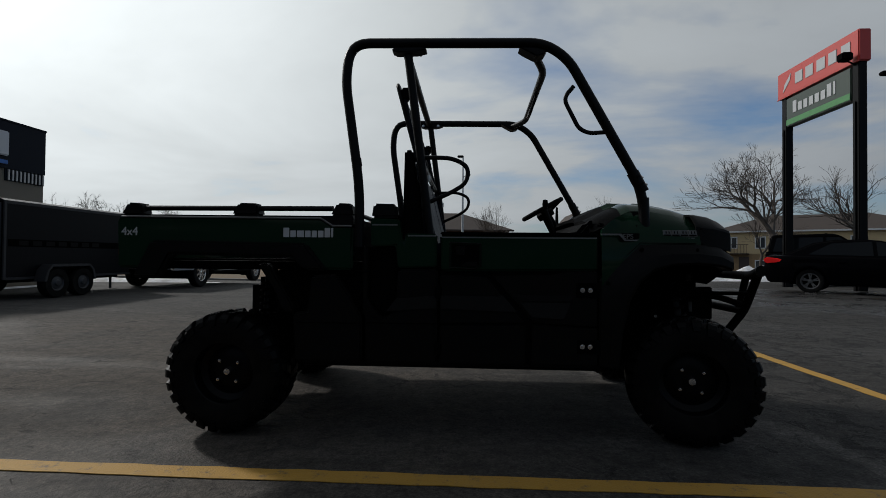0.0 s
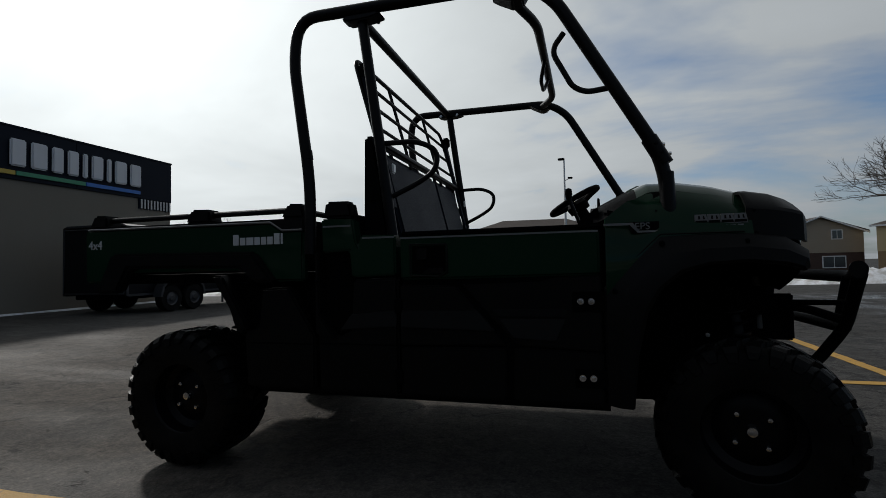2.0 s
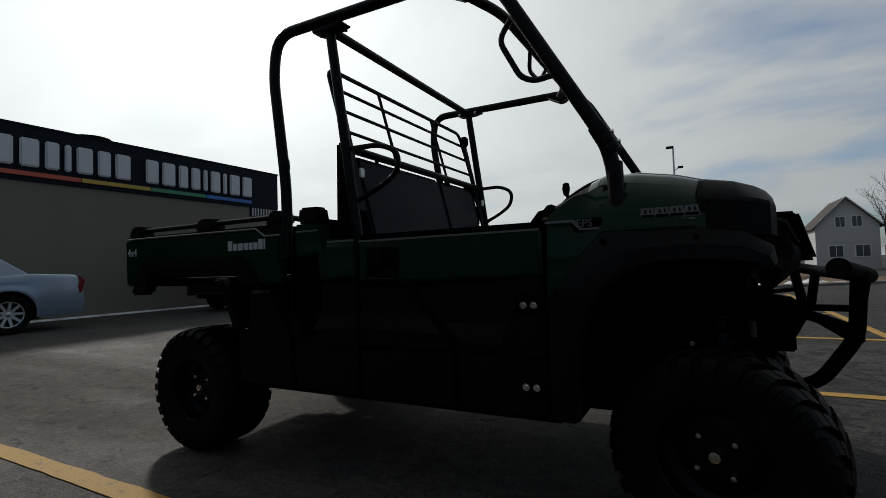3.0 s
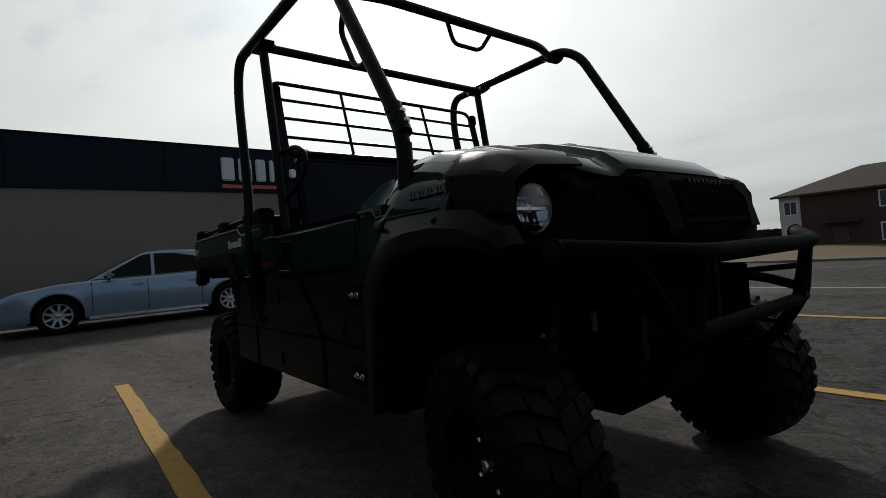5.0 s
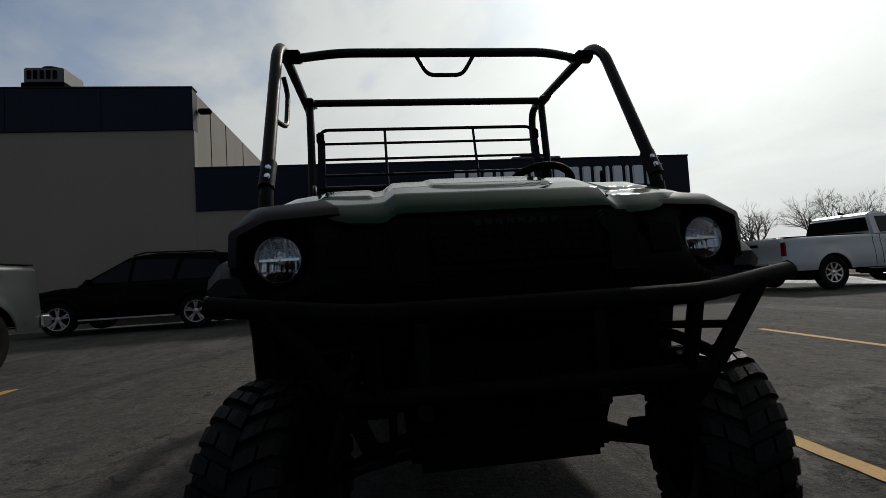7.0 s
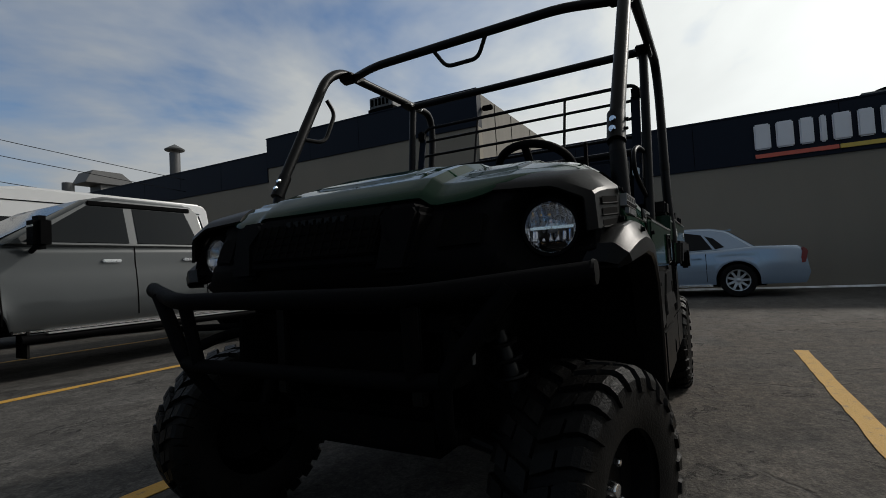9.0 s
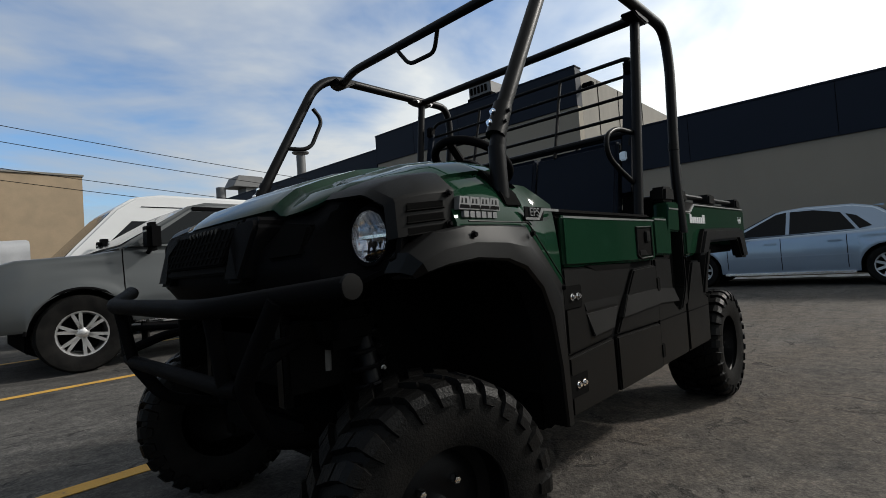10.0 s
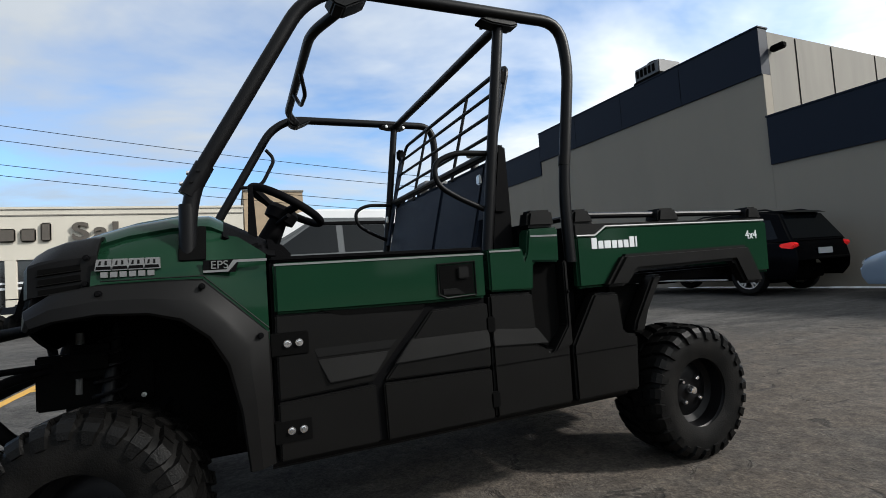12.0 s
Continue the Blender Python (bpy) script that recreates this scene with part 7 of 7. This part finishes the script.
def fence():
    f = thing("board_fence", "dark board fence behind the winter grass", "fence")
    wood = surface("dark_fence_board", (0.030, 0.026, 0.024), 0.8, 0, 0.3, 3, 0.3, 30, streak=(4, 4, 0.3))
    a, b = Vector((-23.5, 36.0, 0)), Vector((-12.6, 52.5, 0))
    n = 72
    d = (b - a) / n
    yaw = math.atan2(d.y, d.x)
    for i in range(n):
        p = a + d * i
        z = fall(p.x, p.y) + 0.02
        part("board", moved(box((0, -0.02, 0), (d.length - 0.012, 0.02, 1.72 + 0.03 * (i % 3)), 0.006, 1), Matrix.Translation((p.x, p.y, z)) @ Matrix.Rotation(yaw, 4, "Z")), wood, f)
        if i % 8 == 0:
            part("post", moved(box((-0.05, 0.021, 0), (0.05, 0.12, 1.8), 0.006, 1), Matrix.Translation((p.x, p.y, z)) @ Matrix.Rotation(yaw, 4, "Z")), wood, f)


fence()


def verge():
    """Winter grass beyond the lot, with a kerb in front of it."""
    rnd = random.Random(9)
    rows = []
    xs = [-75 + 2.5 * i for i in range(36)]
    for j in range(12):
        t = j / 11
        row = []
        for x in xs:
            y0 = 24.5 + 0.12 * (x + 20)
            y = y0 + (70 - y0) * t ** 1.6
            row.append((x, y, fall(x, y) + 0.14 + 0.25 * min(t * 4, 1) * noise.noise((x * 0.1, y * 0.1, 0)) + 0.10 * t + rnd.uniform(-0.01, 0.01)))
        rows.append(row)
    single("grass_verge", loft(rows), GRASS, "brown winter grass verge beyond the car park", kind="structure", smooth=60)
    k = thing("kerb", "low pale concrete kerb along the grass", "kerb", kind="structure")
    for a, b in zip(xs, xs[1:]):
        ya, yb = 24.45 + 0.12 * (a + 20), 24.45 + 0.12 * (b + 20)
        za, zb = fall(a, ya), fall(b, yb)
        rows = [[(x + 0.01, y - 0.16, z - 0.05), (x + 0.01, y - 0.14, z + 0.13), (x + 0.01, y + 0.02, z + 0.15), (x + 0.01, y + 0.04, z - 0.05)] for x, y, z in ((a, ya, za), (b - 0.03, yb, zb))]
        part("kerb_stone", loft(rows, closed=True, caps=True), CONCRETE, k)


verge()


def snow_bank(name_seed, x0, y0, x1, y1, h, w, label):
    rows = []
    a, b = Vector((x0, y0, 0)), Vector((x1, y1, 0))
    n = int((b - a).length / 0.25)
    d = (b - a).normalized()
    nr = Vector((-d.y, d.x, 0))
    for i in range(n + 1):
        p = a.lerp(b, i / n)
        t = min(i, n - i) / 6
        hh = h * min(1, t) * (0.55 + 0.6 * noise.noise((i * 0.16, name_seed, 0)) + 0.35 * noise.noise((i * 0.6, name_seed, 2)) + 0.2)
        hh = max(hh, 0.02)
        row = []
        for k in range(9):
            u = k / 8 * 2 - 1
            z = hh * max(0, 1 - u * u) * (1 + 0.35 * noise.noise((i * 0.5, k * 0.8, name_seed)))
            q = p + nr * (w * u + 0.12 * noise.noise((i * 0.4, k, 5)))
            row.append((q.x, q.y, fall(q.x, q.y) + z - 0.03))
        rows.append(row)
    single("snow_bank", loft(rows), SNOW, label, "snow bank", "snow banks", smooth=60)


snow_bank(3, 10.2, 27.5, 19.5, 20.5, 0.75, 1.0, "dirty ploughed snow bank at the edge of the lot")
snow_bank(5, 2.0, 31.0, 9.0, 28.5, 0.45, 0.8, "low dirty snow bank beside the road")
snow_bank(8, -13.5, 12.2, -8.0, 14.5, 0.22, 0.7, "thin patch of old snow behind the trailer")


# ---- dealer building on the other side ----
def dealer_building():
    """Pale storefront; local x runs along the front, local -y is outwards."""
    m = pose(1.3, -26.0, 0.0, 0, 0, 180)
    d = thing("dealer_building", "pale single-storey storefront with dark windows and raised bronze lettering", "building", at=m)
    cream = surface("cream_render", (0.40, 0.375, 0.32), 0.8, 0, 0.10, 0.8, 0.3, 40, streak=(1, 1, 0.4))
    part("upper_wall", box((-24, 0, 2.85), (0.0, 0.35, 5.2), 0.01), cream, d)
    part("coping", box((-24.1, -0.06, 5.202), (0.04, 0.4, 5.32), 0.01), cream, d)
    part("trim_line", box((-24, -0.04, 4.90), (0.0, -0.002, 4.96), 0.005), CONCRETE, d)
    part("plinth", box((-24, 0.02, -0.3), (0.0, 0.35, 0.45), 0.01), cream, d)
    part("body", box((-24, 0.36, -0.3), (0.0, 12, 4.6)), CONCRETE, d)
    dark = surface("storefront_glass", (0.018, 0.020, 0.022), 0.08, 0, 0.3, 0.6, 0.0, 20, spec=0.7)
    x = -23.6
    while x < -1.5:
        part("window", box((x, 0.10, 0.47), (x + 2.3, 0.16, 2.83)), dark, d, "dark storefront window")
        part("pier", box((x + 2.32, -0.02, 0.452), (x + 2.75, 0.30, 2.848), 0.01), cream, d)
        x += 2.77
    for i, y in enumerate((1.55, 1.30)):
        part("window_mark", box((-6.5, 0.08, y + 0.3), (-5.1 + 0.2 * i, 0.098, y + 0.42)), WHITE_DECAL, d)
        part("window_mark", box((-10.6, 0.08, y + 0.2), (-9.2 + 0.3 * i, 0.098, y + 0.30)), WHITE_DECAL, d)
    metal = surface("dark_bronze", (0.10, 0.085, 0.07), 0.35, 0.6, 0.15, 8)
    # raised characters, kept as plain blocks
    xx = -4.2
    widths = [.58, .58, .24, .60, .68, None, .40, .58, .60, .60, .40, .58, .58, .60, .70]
    for i, w in enumerate(widths):
        if w:
            tall = i in (2, 4, 6, 11, 12, 14)
            if i < 5:
                glyph = words("selaS"[i], 1.0, 0.06, bold=0.028)
                us, vs = [v.co.x for v in glyph.verts], [v.co.y for v in glyph.verts]
                fit = Matrix.Translation((xx - w, -0.09, 3.68)) @ Matrix.Rotation(radians(90), 4, "X") @ Matrix.Diagonal(
                    (w / (max(us) - min(us)), ((4.56 if tall else 4.30) - 3.68) / (max(vs) - min(vs)), 1, 1)) @ Matrix.Translation((-min(us), -min(vs), 0))
                part("raised_letter", moved(glyph, fit), metal, d, smooth=0)
            else:
                part("raised_character", box((xx - w, -0.14, 3.68), (xx, -0.04, 4.56 if tall else 4.30), 0.05, 2), metal, d)
        xx -= (w or 0.45) + 0.18
    blk = thing("brick_block", "tan block wall rising behind the pale storefront", "building", at=m)
    part("wall", box((0.06, 0.4, -0.3), (3.25, 9, 6.15), 0.02), BRICK_TAN2, blk)
    part("coping", box((0.02, 0.34, 6.152), (3.30, 9.05, 6.25), 0.01), CONCRETE, blk)
    part("wall_lamp", box((-1.2, -0.2, 3.9), (-0.95, -0.003, 4.15), 0.03), DARK, d)


BRICK_TAN2 = surface("tan_block_wall", (0.23, 0.175, 0.115), 0.85, 0, 0.25, 1.5, 0.4, 20)
dealer_building()


def fabric_banner():
    """A slack white sheet strung between two posts in front of the storefront."""
    b = thing("fabric_banner", "slack white fabric banner strung between posts by the storefront", "banner", at=pose(1.30, -24.9, 0.0))
    cloth = surface("white_banner_cloth", (0.62, 0.62, 0.63), 0.8, 0, 0.10, 2, 0.2, 60)
    rows = []
    for i in range(33):
        u = i / 32
        row = []
        for j in range(13):
            v = j / 12
            fold = 0.10 * math.sin(7.0 * (u - 0.9 * v) + 1.0) * (1 - v * 0.4) + 0.05 * math.sin(23 * u * (1.2 - v) + 3 * v)
            row.append((2.62 * u, fold * min(1.0, 4 * (1 - v) + 0.25), 0.75 + (2.62 - 0.10 * math.sin(math.pi * u)) * v))
        rows.append(row)
    part("sheet", loft(rows, thick=0.004), cloth, b, "white folded sheet", smooth=60)
    for k in range(7):
        part("print_mark", box((0.42 + 0.12 * k, -0.002, 2.74), (0.50 + 0.12 * k, 0.118, 2.82), 0.004), PLASTIC_GREY, b)
    for x in (-0.04, 2.66):
        part("post", tube([(x, 0, -0.02), (x, 0, 3.42)], 0.035, 10), UNIT_GREY, b)


fabric_banner()


def parked_quad(x, y, rz, label):
    """A small off-road machine outside the storefront."""
    q = thing("parked_quad", label, "off-road vehicle", "machines outside the storefront", at=pose(x, y, 0, 0, 0, rz))
    part("body", prism([(-0.8, 0.55), (-0.7, 0.95), (-0.2, 0.85), (0.3, 0.98), (0.9, 0.85), (0.95, 0.6), (0.4, 0.45)], "y", -0.32, 0.32, 0.04), STEEL_BLACK, q)
    part("seat", box((-0.55, -0.18, 0.86), (0.15, 0.18, 0.99), 0.05), VINYL, q)
    part("handlebar", tube([(0.35, -0.42, 1.16), (0.45, 0, 1.10), (0.35, 0.42, 1.16)], 0.02, 8, 0.1), STEEL_BLACK, q)
    for rx in (-0.8, 0.55):
        part("rack", box((rx, -0.38, 0.99), (rx + 0.5, 0.38, 1.02), 0.005), STEEL_BLACK, q)
    for wx in (-0.62, 0.68):
        for s in (1, -1):
            part("wheel", lathe([(0, s * 0.34), (0.14, s * 0.34), (0.24, s * 0.34), (0.30, s * 0.38), (0.31, s * 0.46), (0.29, s * 0.54), (0.16, s * 0.56), (0.13, s * 0.52), (0, s * 0.50)], "y", (wx, 0, 0.31), 22), RUBBER, q)
    part("fender", prism([(-1.0, 0.66), (-0.9, 0.80), (-0.4, 0.80), (-0.3, 0.66)], "y", -0.56, 0.56, 0.02), STEEL_BLACK, q)
    part("fender", prism([(0.35, 0.68), (0.45, 0.82), (0.95, 0.80), (1.05, 0.62)], "y", -0.56, 0.56, 0.02), STEEL_BLACK, q)


parked_quad(6.6, -14.6, 60, "black quad bike parked outside the storefront")
parked_quad(8.6, -14.4, 70, "black quad bike with racks outside the storefront")
parked_quad(10.6, -14.2, 80, "dark quad bike outside the pale storefront")


def wires():
    w = thing("overhead_wires", "four thin overhead wires across the sky", "wires")
    for z5 in (6.90, 6.35, 5.45, 5.05):
        pts = [(26 - 40 * i / 24, -20.0, z5 + 0.1 * (26 - 40 * i / 24 - 5.4) + 0.0016 * (26 - 40 * i / 24 - 2) ** 2) for i in range(25)]
        part("wire", tube(pts, 0.013, 5), STEEL_BLACK, w)


wires()


def canopy():
    """A white fabric shelter in front of the storefront, its cover hanging in folds."""
    t = thing("fabric_shelter", "white fabric shelter with sagging folds outside the storefront", "shelter", at=pose(2.0, -22.2, 0.0))
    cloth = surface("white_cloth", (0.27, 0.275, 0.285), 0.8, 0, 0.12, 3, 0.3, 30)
    rows = []
    for i in range(49):
        u = -1.35 + 2.7 * i / 48
        sag = 0.10 * math.sin((u + 1.35) / 2.7 * math.pi)
        row = []
        for z in (0.25, 0.8, 1.4, 1.9, 2.3, 2.55):
            fold = 0.05 * math.sin(u * 9 + z * 1.3) * (2.7 - z) / 2.4
            row.append((u, 1.1 + fold, z - sag * (z > 2.2)))
        row += [(u, 0.9, 2.72 - sag), (u, 0.0, 2.85 - sag * 0.5), (u, -0.9, 2.72 - sag), (u, -1.1, 2.50 - sag)]
        rows.append(row)
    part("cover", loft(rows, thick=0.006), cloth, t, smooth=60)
    for x in (-1.33, 1.33):
        for y in (-1.05, 1.05):
            part("leg", tube([(x, y, 0.0), (x, y, 2.5)], 0.025, 8), ALU, t)


canopy()
